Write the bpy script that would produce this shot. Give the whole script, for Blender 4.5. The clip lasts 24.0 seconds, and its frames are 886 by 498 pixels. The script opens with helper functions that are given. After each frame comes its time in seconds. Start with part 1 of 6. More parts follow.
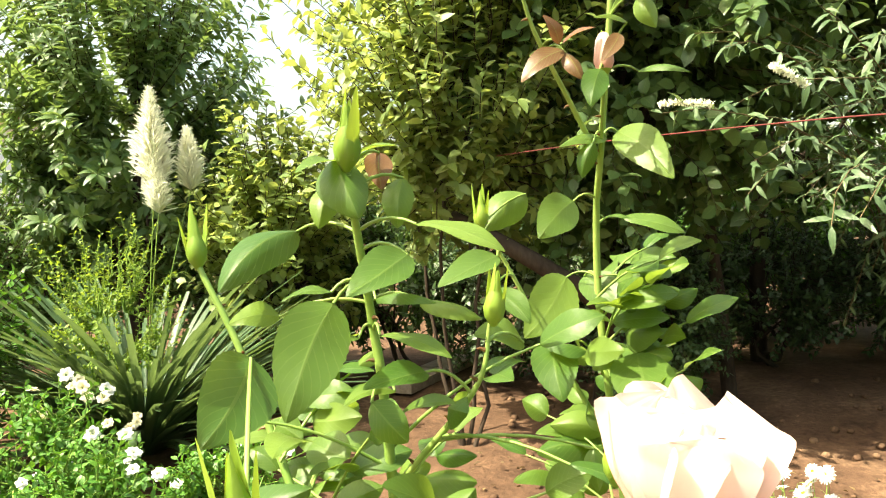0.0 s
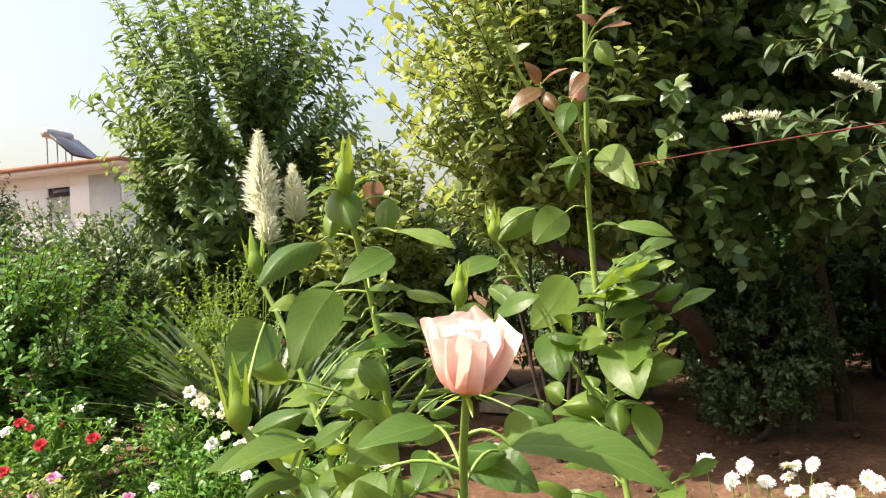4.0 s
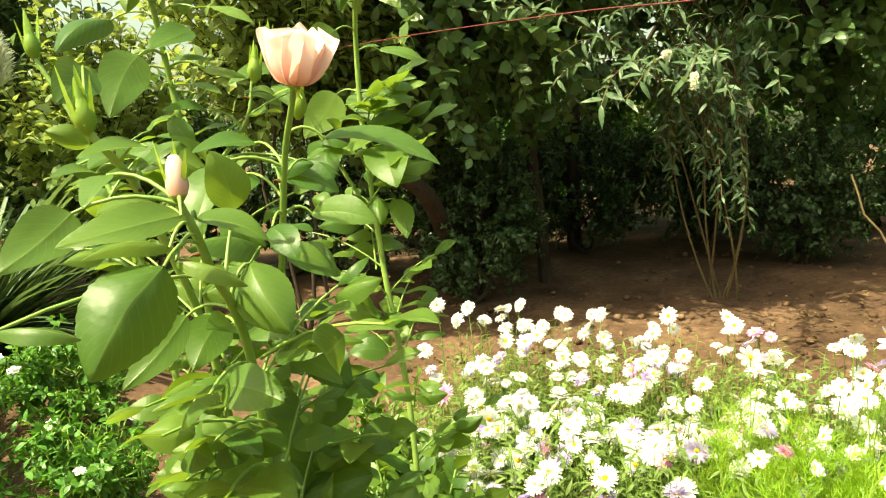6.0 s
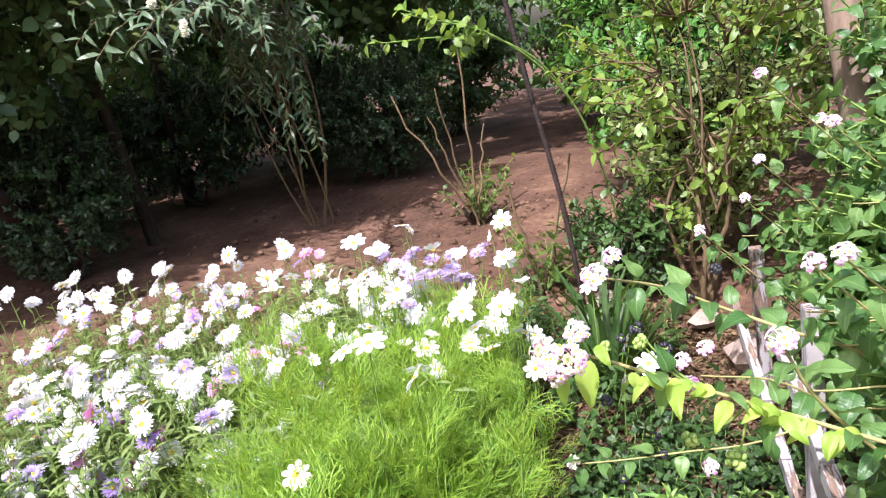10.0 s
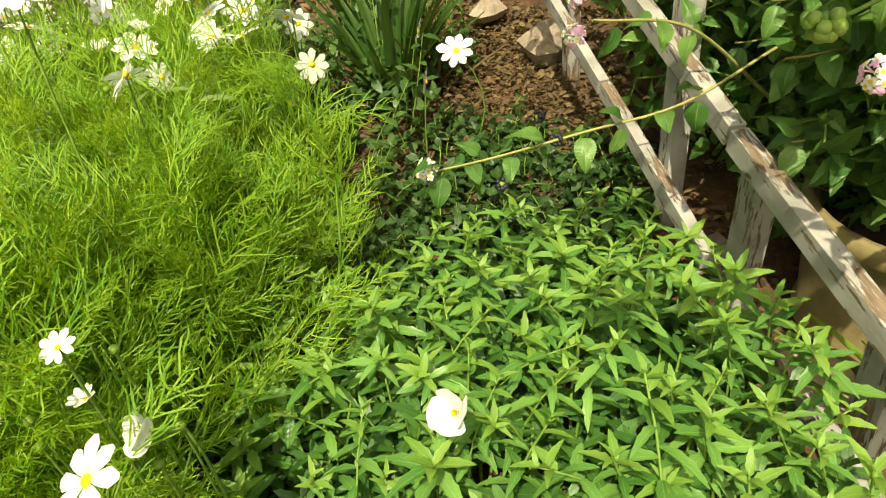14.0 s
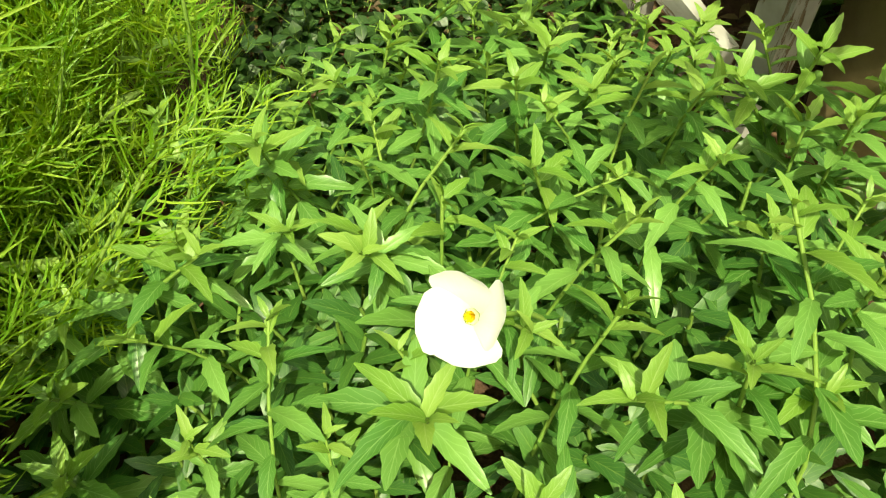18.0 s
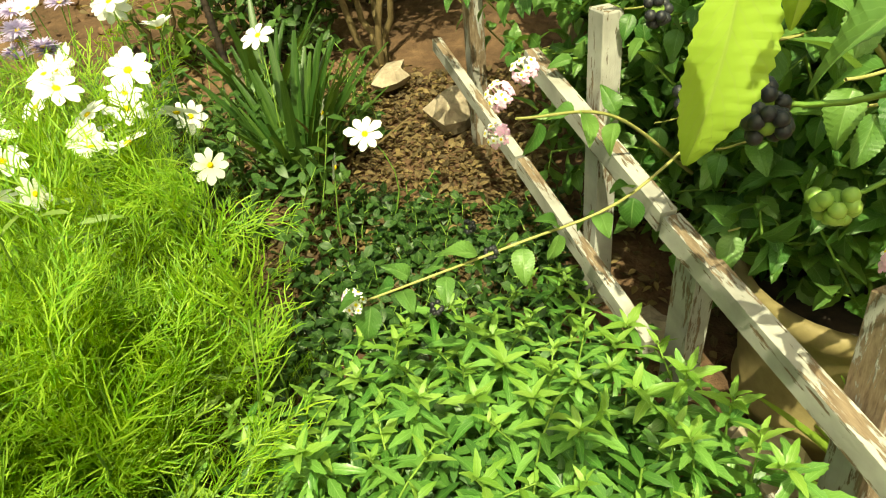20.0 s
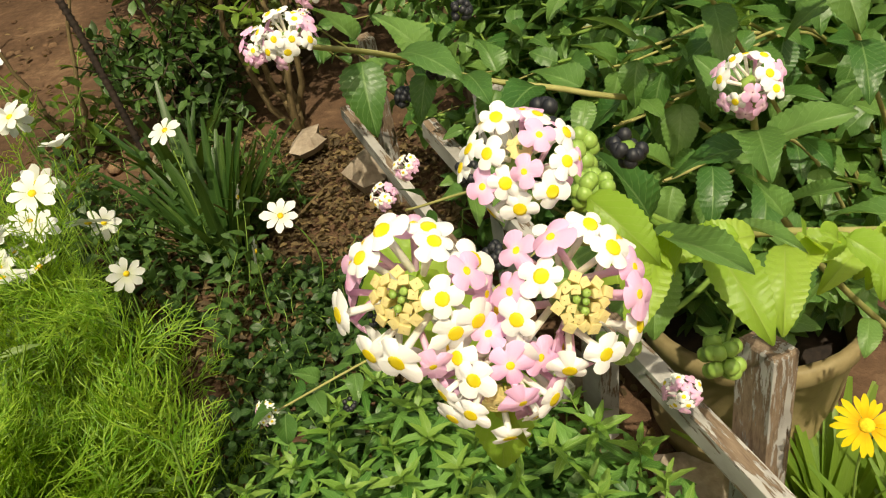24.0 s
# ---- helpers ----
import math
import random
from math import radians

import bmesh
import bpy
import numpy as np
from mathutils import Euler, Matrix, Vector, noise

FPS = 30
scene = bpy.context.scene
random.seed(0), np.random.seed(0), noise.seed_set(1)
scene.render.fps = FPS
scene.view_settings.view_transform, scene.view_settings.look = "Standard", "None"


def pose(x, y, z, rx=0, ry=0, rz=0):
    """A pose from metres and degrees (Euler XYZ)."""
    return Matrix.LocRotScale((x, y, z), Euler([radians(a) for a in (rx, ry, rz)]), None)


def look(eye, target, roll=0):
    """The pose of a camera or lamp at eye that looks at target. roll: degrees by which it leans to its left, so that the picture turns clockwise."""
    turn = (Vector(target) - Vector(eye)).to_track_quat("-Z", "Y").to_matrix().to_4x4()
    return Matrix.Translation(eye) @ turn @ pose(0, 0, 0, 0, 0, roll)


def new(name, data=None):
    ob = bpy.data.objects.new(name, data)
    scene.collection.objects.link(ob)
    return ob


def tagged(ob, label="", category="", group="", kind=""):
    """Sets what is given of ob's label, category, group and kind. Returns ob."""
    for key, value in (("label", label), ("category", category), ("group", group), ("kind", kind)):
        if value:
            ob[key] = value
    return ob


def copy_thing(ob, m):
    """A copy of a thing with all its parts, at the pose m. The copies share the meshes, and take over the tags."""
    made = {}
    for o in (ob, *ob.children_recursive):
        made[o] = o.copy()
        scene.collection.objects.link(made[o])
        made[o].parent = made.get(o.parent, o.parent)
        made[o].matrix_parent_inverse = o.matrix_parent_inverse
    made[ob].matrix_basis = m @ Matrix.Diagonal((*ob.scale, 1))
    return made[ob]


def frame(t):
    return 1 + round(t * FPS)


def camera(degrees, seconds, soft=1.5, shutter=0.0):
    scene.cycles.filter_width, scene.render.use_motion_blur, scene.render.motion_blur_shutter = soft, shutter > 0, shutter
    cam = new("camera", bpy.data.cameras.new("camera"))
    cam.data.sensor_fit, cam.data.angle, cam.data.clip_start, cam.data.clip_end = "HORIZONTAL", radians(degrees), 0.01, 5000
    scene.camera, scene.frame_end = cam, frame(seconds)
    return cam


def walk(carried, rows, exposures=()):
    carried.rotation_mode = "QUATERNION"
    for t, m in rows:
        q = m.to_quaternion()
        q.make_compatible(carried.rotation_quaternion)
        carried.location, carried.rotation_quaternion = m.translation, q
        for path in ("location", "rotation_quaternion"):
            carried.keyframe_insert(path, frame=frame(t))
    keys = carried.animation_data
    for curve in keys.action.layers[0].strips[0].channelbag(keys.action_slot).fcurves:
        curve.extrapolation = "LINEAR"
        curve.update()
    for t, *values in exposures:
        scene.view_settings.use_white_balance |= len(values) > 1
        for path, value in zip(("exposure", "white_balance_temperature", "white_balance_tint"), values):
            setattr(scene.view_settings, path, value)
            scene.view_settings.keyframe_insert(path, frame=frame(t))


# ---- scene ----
cam = camera(63.9, 24.0, 1.15)
# seconds, eye, a point straight ahead, roll
PATH = [
    (0, (0.011, 0.067, 1.348), (0.222, 2.055, 1.338), -1.5),
    (0.5, (0.01, 0.061, 1.346), (0.078, 2.06, 1.364), -0.0),
    (1, (0.045, 0.022, 1.343), (-0.014, 2.021, 1.376), -0.8),
    (1.5, (0.072, -0.013, 1.346), (-0.059, 1.982, 1.406), -3.2),
    (3.5, (0.092, -0.073, 1.329), (-0.047, 1.92, 1.408), -3.7),
    (4, (0.102, -0.081, 1.324), (0.014, 1.916, 1.398), -3.4),
    (4.5, (0.111, -0.091, 1.312), (0.069, 1.908, 1.341), -3.8),
    (5, (0.116, -0.09, 1.289), (0.167, 1.909, 1.238), -3.0),
    (5.5, (0.096, -0.123, 1.272), (0.409, 1.85, 1.168), -3.1),
    (6, (0.039, -0.199, 1.221), (0.65, 1.688, 0.965), -2.4),
    (6.5, (0.049, -0.26, 1.22), (0.878, 1.539, 0.945), -4.1),
    (7, (0.099, -0.348, 1.206), (1.04, 1.392, 0.908), -4.8),
    (7.5, (0.208, -0.439, 1.187), (1.239, 1.22, 0.757), -7.0),
    (8, (0.276, -0.491, 1.184), (1.407, 1.113, 0.796), -7.8),
    (8.5, (0.308, -0.496, 1.19), (1.493, 1.071, 0.817), -7.1),
    (9, (0.32, -0.493, 1.193), (1.521, 1.052, 0.784), -7.3),
    (9.5, (0.322, -0.523, 1.18), (1.561, 0.976, 0.711), -8.6),
    (10, (0.358, -0.541, 1.183), (1.692, 0.862, 0.682), -9.6),
    (10.5, (0.397, -0.535, 1.16), (1.782, 0.779, 0.564), -9.7),
    (12.5, (0.445, -0.337, 1.056), (2.05, 0.401, 0.119), -8.9),
    (13, (0.51, -0.266, 1.0), (2.063, 0.468, -0.023), -7.1),
    (13.5, (0.577, -0.193, 0.929), (2.07, 0.512, -0.2), -7.3),
    (14, (0.632, -0.137, 0.864), (2.087, 0.54, -0.33), -6.4),
    (14.5, (0.668, -0.086, 0.83), (2.082, 0.595, -0.41), -6.6),
    (15, (0.704, -0.047, 0.79), (2.094, 0.582, -0.503), -6.9),
    (15.5, (0.722, -0.016, 0.743), (2.086, 0.575, -0.595), -5.8),
    (16, (0.738, 0.013, 0.695), (2.081, 0.56, -0.682), -4.5),
    (16.5, (0.786, 0.026, 0.653), (2.111, 0.47, -0.778), -4.5),
    (17, (0.819, 0.03, 0.618), (2.116, 0.358, -0.869), -3.4),
    (17.5, (0.839, 0.035, 0.602), (2.135, 0.302, -0.898), -2.5),
    (19.5, (0.756, -0.07, 0.794), (2.242, 0.391, -0.463), -3.0),
    (20, (0.742, -0.081, 0.895), (2.334, 0.369, -0.229), -5.9),
    (20.5, (0.7448, -0.0839, 0.9367), (2.3835, 0.3377, -0.1295), -7.4),
    (21, (0.7541, -0.1017, 0.9528), (2.4063, 0.2782, -0.1082), -8.0),
    (21.5, (0.7581, -0.1161, 0.9642), (2.4170, 0.2607, -0.0875), -9.1),
    (22, (0.7541, -0.1284, 0.9721), (2.4191, 0.2500, -0.0693), -9.7),
    (22.5, (0.7506, -0.1348, 0.9694), (2.4104, 0.2290, -0.0854), -9.7),
    (23, (0.7545, -0.1438, 0.9689), (2.4034, 0.1958, -0.1107), -10.3),
    (23.5, (0.7581, -0.1465, 0.9697), (2.4034, 0.1800, -0.1194), -10.4),
    (24, (0.7569, -0.1526, 0.9760), (2.4071, 0.1716, -0.1065), -10.7),
]
EXPOSURES = [
    (0.0, 1.6, 7750, 3), (1.5, 1.24, 7650, 10), (3.5, 0.92, 7050, 22), (4.7, 1.02, 7550, 2), (6.0, 1.19, 8650, -10), (7.2, 1.17, 8750, -13), (7.7, 1.0, 6920, 15), (8.2, 1.05, 6520, 23),
    (9.0, 1.0, 5820, 29), (10.5, 0.8, 5720, 29), (12.5, 0.35, 7350, 8), (13.5, 0.35, 8350, -4), (17.5, 0.45, 8250, -12), (19.8, 0.7, 9350, -20), (21.0, 0.12, 7600, -3), (22.0, -0.3, 7100, 11), (24.0, -0.28, 7900, 1)]
walk(cam, [(t, look(eye, ahead, roll)) for t, eye, ahead, roll in PATH], EXPOSURES)

# ---- daylight ----
SUN_ELEVATION, SUN_FROM = 57.0, Vector((-0.97, -0.22, 0.0)).normalized()
world = bpy.data.worlds.new("daylight")
scene.world = world
world.use_nodes = True
sky = world.node_tree.nodes.new("ShaderNodeTexSky")
sky.sky_type, sky.sun_disc = "NISHITA", False
sky.sun_elevation, sky.sun_rotation = radians(SUN_ELEVATION), math.atan2(SUN_FROM.x, SUN_FROM.y)
sky.air_density, sky.dust_density, sky.ozone_density = 1.6, 6.0, 1.0
backing = world.node_tree.nodes["Background"]
backing.inputs["Strength"].default_value = 0.145
world.node_tree.links.new(sky.outputs[0], backing.inputs["Color"])
lamp = bpy.data.lights.new("sun", "SUN")
lamp.energy, lamp.angle, lamp.color = 5.0, radians(0.5), (1.0, 0.95, 0.86)
sun = new("sun", lamp)
sun_way = SUN_FROM * math.cos(radians(SUN_ELEVATION)) + Vector((0, 0, math.sin(radians(SUN_ELEVATION))))
sun.matrix_world = look(sun_way * 40, (0, 0, 0))

# ---- materials ----
def material(name, rough=0.6, spec=0.3):
    """A node material; returns it with its tree, its Principled shader and its output."""
    m = bpy.data.materials.new(name)
    m.use_nodes = True
    tree = m.node_tree
    shader = tree.nodes["Principled BSDF"]
    shader.inputs["Roughness"].default_value = rough
    shader.inputs["Specular IOR Level"].default_value = spec
    return m, tree, shader, tree.nodes["Material Output"]


def node(tree, kind, inputs=(), **settings):
    n = tree.nodes.new(kind)
    if "operation" in settings:
        n.operation = settings["operation"]
    if "use_clamp" in settings:
        n.use_clamp = settings["use_clamp"]
    if "data_type" in settings:
        n.data_type = settings["data_type"]
    if "blend_type" in settings:
        n.blend_type = settings["blend_type"]
    for key, value in dict(inputs).items():
        if isinstance(value, bpy.types.NodeSocket):
            tree.links.new(value, n.inputs[key])
        else:
            n.inputs[key].default_value = value
    return n


def math_node(tree, op, a, b=0.0, clamp=False):
    return node(tree, "ShaderNodeMath", {0: a, 1: b}, operation=op, use_clamp=clamp).outputs[0]


def ramp(tree, fac, stops):
    n = tree.nodes.new("ShaderNodeValToRGB")
    while len(n.color_ramp.elements) < len(stops):
        n.color_ramp.elements.new(0.5)
    for e, (at, col) in zip(n.color_ramp.elements, stops):
        e.position, e.color = at, (*col, 1)
    tree.links.new(fac, n.inputs[0])
    return n.outputs[0]


def mixed(tree, fac, a, b, blend="MIX"):
    n = node(tree, "ShaderNodeMix", data_type="RGBA", blend_type=blend)
    for key, value in ((0, fac), (6, a), (7, b)):
        if isinstance(value, bpy.types.NodeSocket):
            tree.links.new(value, n.inputs[key])
        else:
            n.inputs[key].default_value = value if key == 0 else (*value, 1)
    return n.outputs[2]


def chance(tree):
    """A value of its own for each leaf, whether it is an object or an island of a joined mesh."""
    a = tree.nodes.new("ShaderNodeObjectInfo").outputs["Random"]
    b = tree.nodes.new("ShaderNodeNewGeometry").outputs["Random Per Island"]
    return math_node(tree, "FRACT", math_node(tree, "ADD", a, b))


def leaf_material(name, dark, light, vein=(0.22, 0.32, 0.08), rough=0.42, let_by=0.3, veins=9.0, vein_fac=0.35, spec=0.45, relief=0.3):
    m, tree, shader, out = material(name, rough, spec)
    base = ramp(tree, chance(tree), [(0.0, dark), (0.6, tuple((a + b) / 2 for a, b in zip(dark, light))), (1.0, light)])
    uv = node(tree, "ShaderNodeSeparateXYZ", {0: tree.nodes.new("ShaderNodeUVMap").outputs[0]})
    side = math_node(tree, "ABSOLUTE", math_node(tree, "SUBTRACT", uv.outputs[0], 0.5))
    rib = math_node(tree, "LESS_THAN", side, 0.025)
    wave = math_node(tree, "FRACT", math_node(tree, "MULTIPLY", math_node(tree, "SUBTRACT", uv.outputs[1], math_node(tree, "MULTIPLY", side, 0.7)), veins))
    lateral = math_node(tree, "MULTIPLY", math_node(tree, "LESS_THAN", wave, 0.13), 0.6)
    lines = math_node(tree, "MULTIPLY", math_node(tree, "MAXIMUM", rib, lateral), vein_fac)
    place = tree.nodes.new("ShaderNodeNewGeometry").outputs["Position"]
    blotch = node(tree, "ShaderNodeTexNoise", {"Vector": place, "Scale": 60.0, "Detail": 3.0})
    col = mixed(tree, math_node(tree, "MULTIPLY", blotch.outputs[0], 0.45), base, dark)
    col = mixed(tree, lines, col, vein)
    tree.links.new(col, shader.inputs["Base Color"])
    bump = node(tree, "ShaderNodeBump", {"Height": math_node(tree, "ADD", math_node(tree, "MULTIPLY", wave, 0.6), blotch.outputs[0]), "Strength": relief, "Distance": 0.002})
    tree.links.new(bump.outputs[0], shader.inputs["Normal"])
    glow = node(tree, "ShaderNodeBsdfTranslucent", {"Color": mixed(tree, 0.5, col, (light[0] * 1.8 + 0.03, light[1] * 1.6 + 0.04, light[2] * 0.8), "MIX")})
    mix = node(tree, "ShaderNodeMixShader", {0: let_by, 1: shader.outputs[0], 2: glow.outputs[0]})
    tree.links.new(mix.outputs[0], out.inputs[0])
    return m


def petal_material(name, base, tip, let_by=0.35, rough=0.6, mottle=0.1):
    """Petals: base colour at the foot, tip colour at the rim (by the petal's own length)."""
    m, tree, shader, out = material(name, rough, 0.2)
    uv = node(tree, "ShaderNodeSeparateXYZ", {0: tree.nodes.new("ShaderNodeUVMap").outputs[0]})
    col = ramp(tree, uv.outputs[1], [(0.0, base), (0.55, tip), (1.0, tip)])
    place = tree.nodes.new("ShaderNodeNewGeometry").outputs["Position"]
    stripe = node(tree, "ShaderNodeTexNoise", {"Vector": node(tree, "ShaderNodeVectorMath", {0: tree.nodes.new("ShaderNodeUVMap").outputs[0], 1: (30, 1.5, 1)}, operation="MULTIPLY").outputs[0], "Scale": 1.0})
    grain = node(tree, "ShaderNodeTexNoise", {"Vector": place, "Scale": 120.0})
    col = mixed(tree, math_node(tree, "MULTIPLY", math_node(tree, "MULTIPLY", stripe.outputs[0], grain.outputs[0]), mottle * 4), col, tuple(c * 0.72 for c in base))
    tree.links.new(col, shader.inputs["Base Color"])
    bump = node(tree, "ShaderNodeBump", {"Height": stripe.outputs[0], "Strength": 0.2, "Distance": 0.001})
    tree.links.new(bump.outputs[0], shader.inputs["Normal"])
    glow = node(tree, "ShaderNodeBsdfTranslucent", {"Color": col})
    tree.links.new(node(tree, "ShaderNodeMixShader", {0: let_by, 1: shader.outputs[0], 2: glow.outputs[0]}).outputs[0], out.inputs[0])
    return m


def mottled(name, stops, scale=8.0, rough=0.8, spec=0.2, bump=0.4, depth=0.01, fine=60.0, stretch=(1, 1, 1), metal=0.0):
    """Bark, soil, wood, stone: a ramp over coarse and fine noise, with relief."""
    m, tree, shader, out = material(name, rough, spec)
    place = node(tree, "ShaderNodeVectorMath", {0: tree.nodes.new("ShaderNodeTexCoord").outputs["Object"], 1: stretch}, operation="MULTIPLY").outputs[0]
    a = node(tree, "ShaderNodeTexNoise", {"Vector": place, "Scale": scale, "Detail": 5.0, "Roughness": 0.6})
    b = node(tree, "ShaderNodeTexNoise", {"Vector": place, "Scale": fine, "Detail": 4.0, "Roughness": 0.65})
    both = math_node(tree, "ADD", math_node(tree, "MULTIPLY", a.outputs[0], 0.6), math_node(tree, "MULTIPLY", b.outputs[0], 0.4))
    both = math_node(tree, "ADD", both, math_node(tree, "MULTIPLY", math_node(tree, "SUBTRACT", chance(tree), 0.5), 0.16))
    tree.links.new(ramp(tree, both, stops), shader.inputs["Base Color"])
    n = node(tree, "ShaderNodeBump", {"Height": both, "Strength": bump, "Distance": depth})
    tree.links.new(n.outputs[0], shader.inputs["Normal"])
    shader.inputs["Metallic"].default_value = metal
    return m


ROSE_LEAF = leaf_material("rose leaf", (0.045, 0.12, 0.020), (0.18, 0.275, 0.048), (0.19, 0.28, 0.07), rough=0.43, let_by=0.42, veins=9, vein_fac=0.4, spec=0.42, relief=0.6)
ROSE_YOUNG = leaf_material("young reddish rose leaf", (0.13, 0.07, 0.025), (0.24, 0.09, 0.05), let_by=0.35)
ROSE_STEM = mottled("rose cane", [(0.3, (0.13, 0.25, 0.045)), (0.7, (0.27, 0.37, 0.09))], 20, 0.45, 0.4, 0.2, 0.001)
SEPAL = leaf_material("sepal", (0.20, 0.34, 0.045), (0.34, 0.46, 0.07), veins=3, let_by=0.3)
SALMON = petal_material("salmon rose petal", (0.92, 0.47, 0.38), (0.95, 0.74, 0.68), 0.38, mottle=0.06)
PLUM_LEAF = leaf_material("plum leaf", (0.05, 0.12, 0.04), (0.20, 0.30, 0.115), let_by=0.38)
PEAR_LEAF = leaf_material("pale fruit bush leaf", (0.12, 0.20, 0.05), (0.34, 0.41, 0.16), let_by=0.42)
DARK_LEAF = leaf_material("dark tree leaf", (0.055, 0.115, 0.035), (0.155, 0.245, 0.085), let_by=0.3, rough=0.36)
SHRUB_LEAF = leaf_material("small dark shrub leaf", (0.025, 0.06, 0.02), (0.07, 0.13, 0.042), let_by=0.15)
BUDDLEJA_LEAF = leaf_material("grey-green narrow leaf", (0.06, 0.12, 0.055), (0.16, 0.24, 0.12), let_by=0.3)
VINE_LEAF = leaf_material("bright creeper leaf", (0.05, 0.17, 0.02), (0.12, 0.28, 0.04), let_by=0.3)
HEDGE_LEAF = leaf_material("hedge leaf", (0.035, 0.09, 0.02), (0.09, 0.17, 0.04), let_by=0.25)
GRASS_BLADE = leaf_material("blue-green grass blade", (0.05, 0.11, 0.05), (0.13, 0.20, 0.10), vein_fac=0.1)
FERN = leaf_material("feathery green foliage", (0.09, 0.24, 0.014), (0.39, 0.53, 0.07), let_by=0.42, vein_fac=0.0)
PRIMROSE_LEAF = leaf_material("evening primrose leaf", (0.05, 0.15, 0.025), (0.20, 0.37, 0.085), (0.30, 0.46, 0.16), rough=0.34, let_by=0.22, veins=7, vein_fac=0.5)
# Darker copy of the primrose leaf: shade between the shoots put into colour.
PRIMROSE_SHADED = leaf_material("lower evening primrose leaf with shade in its colour", (0.024, 0.085, 0.015), (0.08, 0.19, 0.035), let_by=0.15, veins=7)
WEED_LEAF = leaf_material("mixed weed leaf", (0.03, 0.08, 0.018), (0.10, 0.18, 0.045))
PRIMROSE_YOUNG = leaf_material("young evening primrose leaf", (0.14, 0.28, 0.04), (0.28, 0.42, 0.09), (0.40, 0.52, 0.2), let_by=0.35, veins=7, vein_fac=0.5)
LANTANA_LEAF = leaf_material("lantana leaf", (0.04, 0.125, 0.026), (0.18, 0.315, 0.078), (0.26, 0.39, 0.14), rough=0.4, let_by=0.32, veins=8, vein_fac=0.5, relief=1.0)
# Brighter copy of the lantana leaf: sun on the leaf put into its colour.
LANTANA_SUNLIT = leaf_material("lantana leaf with sunlight in its colour", (0.24, 0.42, 0.045), (0.46, 0.62, 0.11), (0.4, 0.5, 0.14), let_by=0.5, veins=8, vein_fac=0.5, relief=1.0)
IVY_LEAF = leaf_material("low ground cover leaf", (0.015, 0.045, 0.010), (0.04, 0.095, 0.02), let_by=0.15)
ASTER_LEAF = leaf_material("aster leaf", (0.09, 0.16, 0.035), (0.24, 0.32, 0.09))
STRAP_LEAF = leaf_material("strap leaf", (0.022, 0.065, 0.012), (0.08, 0.145, 0.03), veins=1.5, vein_fac=0.2)
YELLOW_GREEN = leaf_material("yellow-green leaf", (0.12, 0.23, 0.03), (0.26, 0.36, 0.06), let_by=0.4)
STEM = mottled("green stem", [(0.3, (0.10, 0.20, 0.03)), (0.7, (0.22, 0.32, 0.07))], 30, 0.6, 0.3, 0.2, 0.001)
LANTANA_WOOD = mottled("yellow-brown lantana branch", [(0.3, (0.20, 0.21, 0.06)), (0.7, (0.40, 0.36, 0.15))], 25, 0.7, 0.25, 0.3, 0.001)
CANE = mottled("tan woody cane", [(0.3, (0.07, 0.05, 0.025)), (0.7, (0.18, 0.13, 0.065))], 25, 0.8, 0.2, 0.3, 0.002)
BARK = mottled("bark", [(0.3, (0.022, 0.016, 0.012)), (0.7, (0.085, 0.062, 0.045))], 10, 0.9, 0.15, 0.6, 0.01, 50, (1, 1, 0.3))
WHITE_PETAL = petal_material("white petal", (0.76, 0.78, 0.56), (0.86, 0.86, 0.85), 0.3, mottle=0.06)
LILAC_PETAL = petal_material("lilac petal", (0.50, 0.40, 0.66), (0.60, 0.50, 0.76))
PINK_PETAL = petal_material("pink petal", (0.72, 0.22, 0.50), (0.80, 0.42, 0.66))
MAGENTA_PETAL = petal_material("magenta petal", (0.60, 0.08, 0.40), (0.72, 0.20, 0.56))
PURPLE_PETAL = petal_material("purple petal", (0.34, 0.22, 0.55), (0.46, 0.34, 0.68))
RED_PETAL = petal_material("red petal", (0.50, 0.02, 0.03), (0.65, 0.05, 0.07))
CREAM_PETAL = petal_material("cream petal", (0.80, 0.74, 0.45), (0.86, 0.82, 0.66))
YELLOW_PETAL = petal_material("yellow petal", (0.75, 0.35, 0.01), (0.85, 0.66, 0.02))
LANTANA_WHITE = petal_material("lantana white corolla", (0.93, 0.90, 0.72), (0.96, 0.95, 0.94), 0.28, mottle=0.03)
LANTANA_PINK = petal_material("lantana pink corolla", (0.93, 0.70, 0.76), (0.90, 0.52, 0.78), 0.28, mottle=0.05)
THROAT = petal_material("yellow throat", (0.92, 0.74, 0.04), (0.95, 0.80, 0.08), 0.3)
LANTANA_BUD = petal_material("unopened lantana bud", (0.70, 0.62, 0.22), (0.86, 0.74, 0.36), 0.35)
DISC = mottled("yellow flower disc", [(0.3, (0.55, 0.32, 0.02)), (0.7, (0.85, 0.66, 0.05))], 300, 0.8, 0.1, 0.6, 0.001, 900)
BERRY = mottled("black lantana berry", [(0.3, (0.008, 0.009, 0.014)), (0.7, (0.026, 0.026, 0.03))], 80, 0.5, 0.4, 0.1, 0.001)
GREEN_BERRY = mottled("green lantana fruit", [(0.3, (0.16, 0.28, 0.05)), (0.7, (0.30, 0.42, 0.10))], 80, 0.4, 0.4, 0.1, 0.001)
PLUME = petal_material("pampas plume", (0.76, 0.77, 0.58), (0.86, 0.87, 0.72), 0.5)
SOIL = mottled("red-brown soil", [(0.30, (0.048, 0.028, 0.018)), (0.5, (0.120, 0.070, 0.044)), (0.7, (0.26, 0.165, 0.10))], 2.2, 0.95, 0.1, 0.9, 0.03, 26)
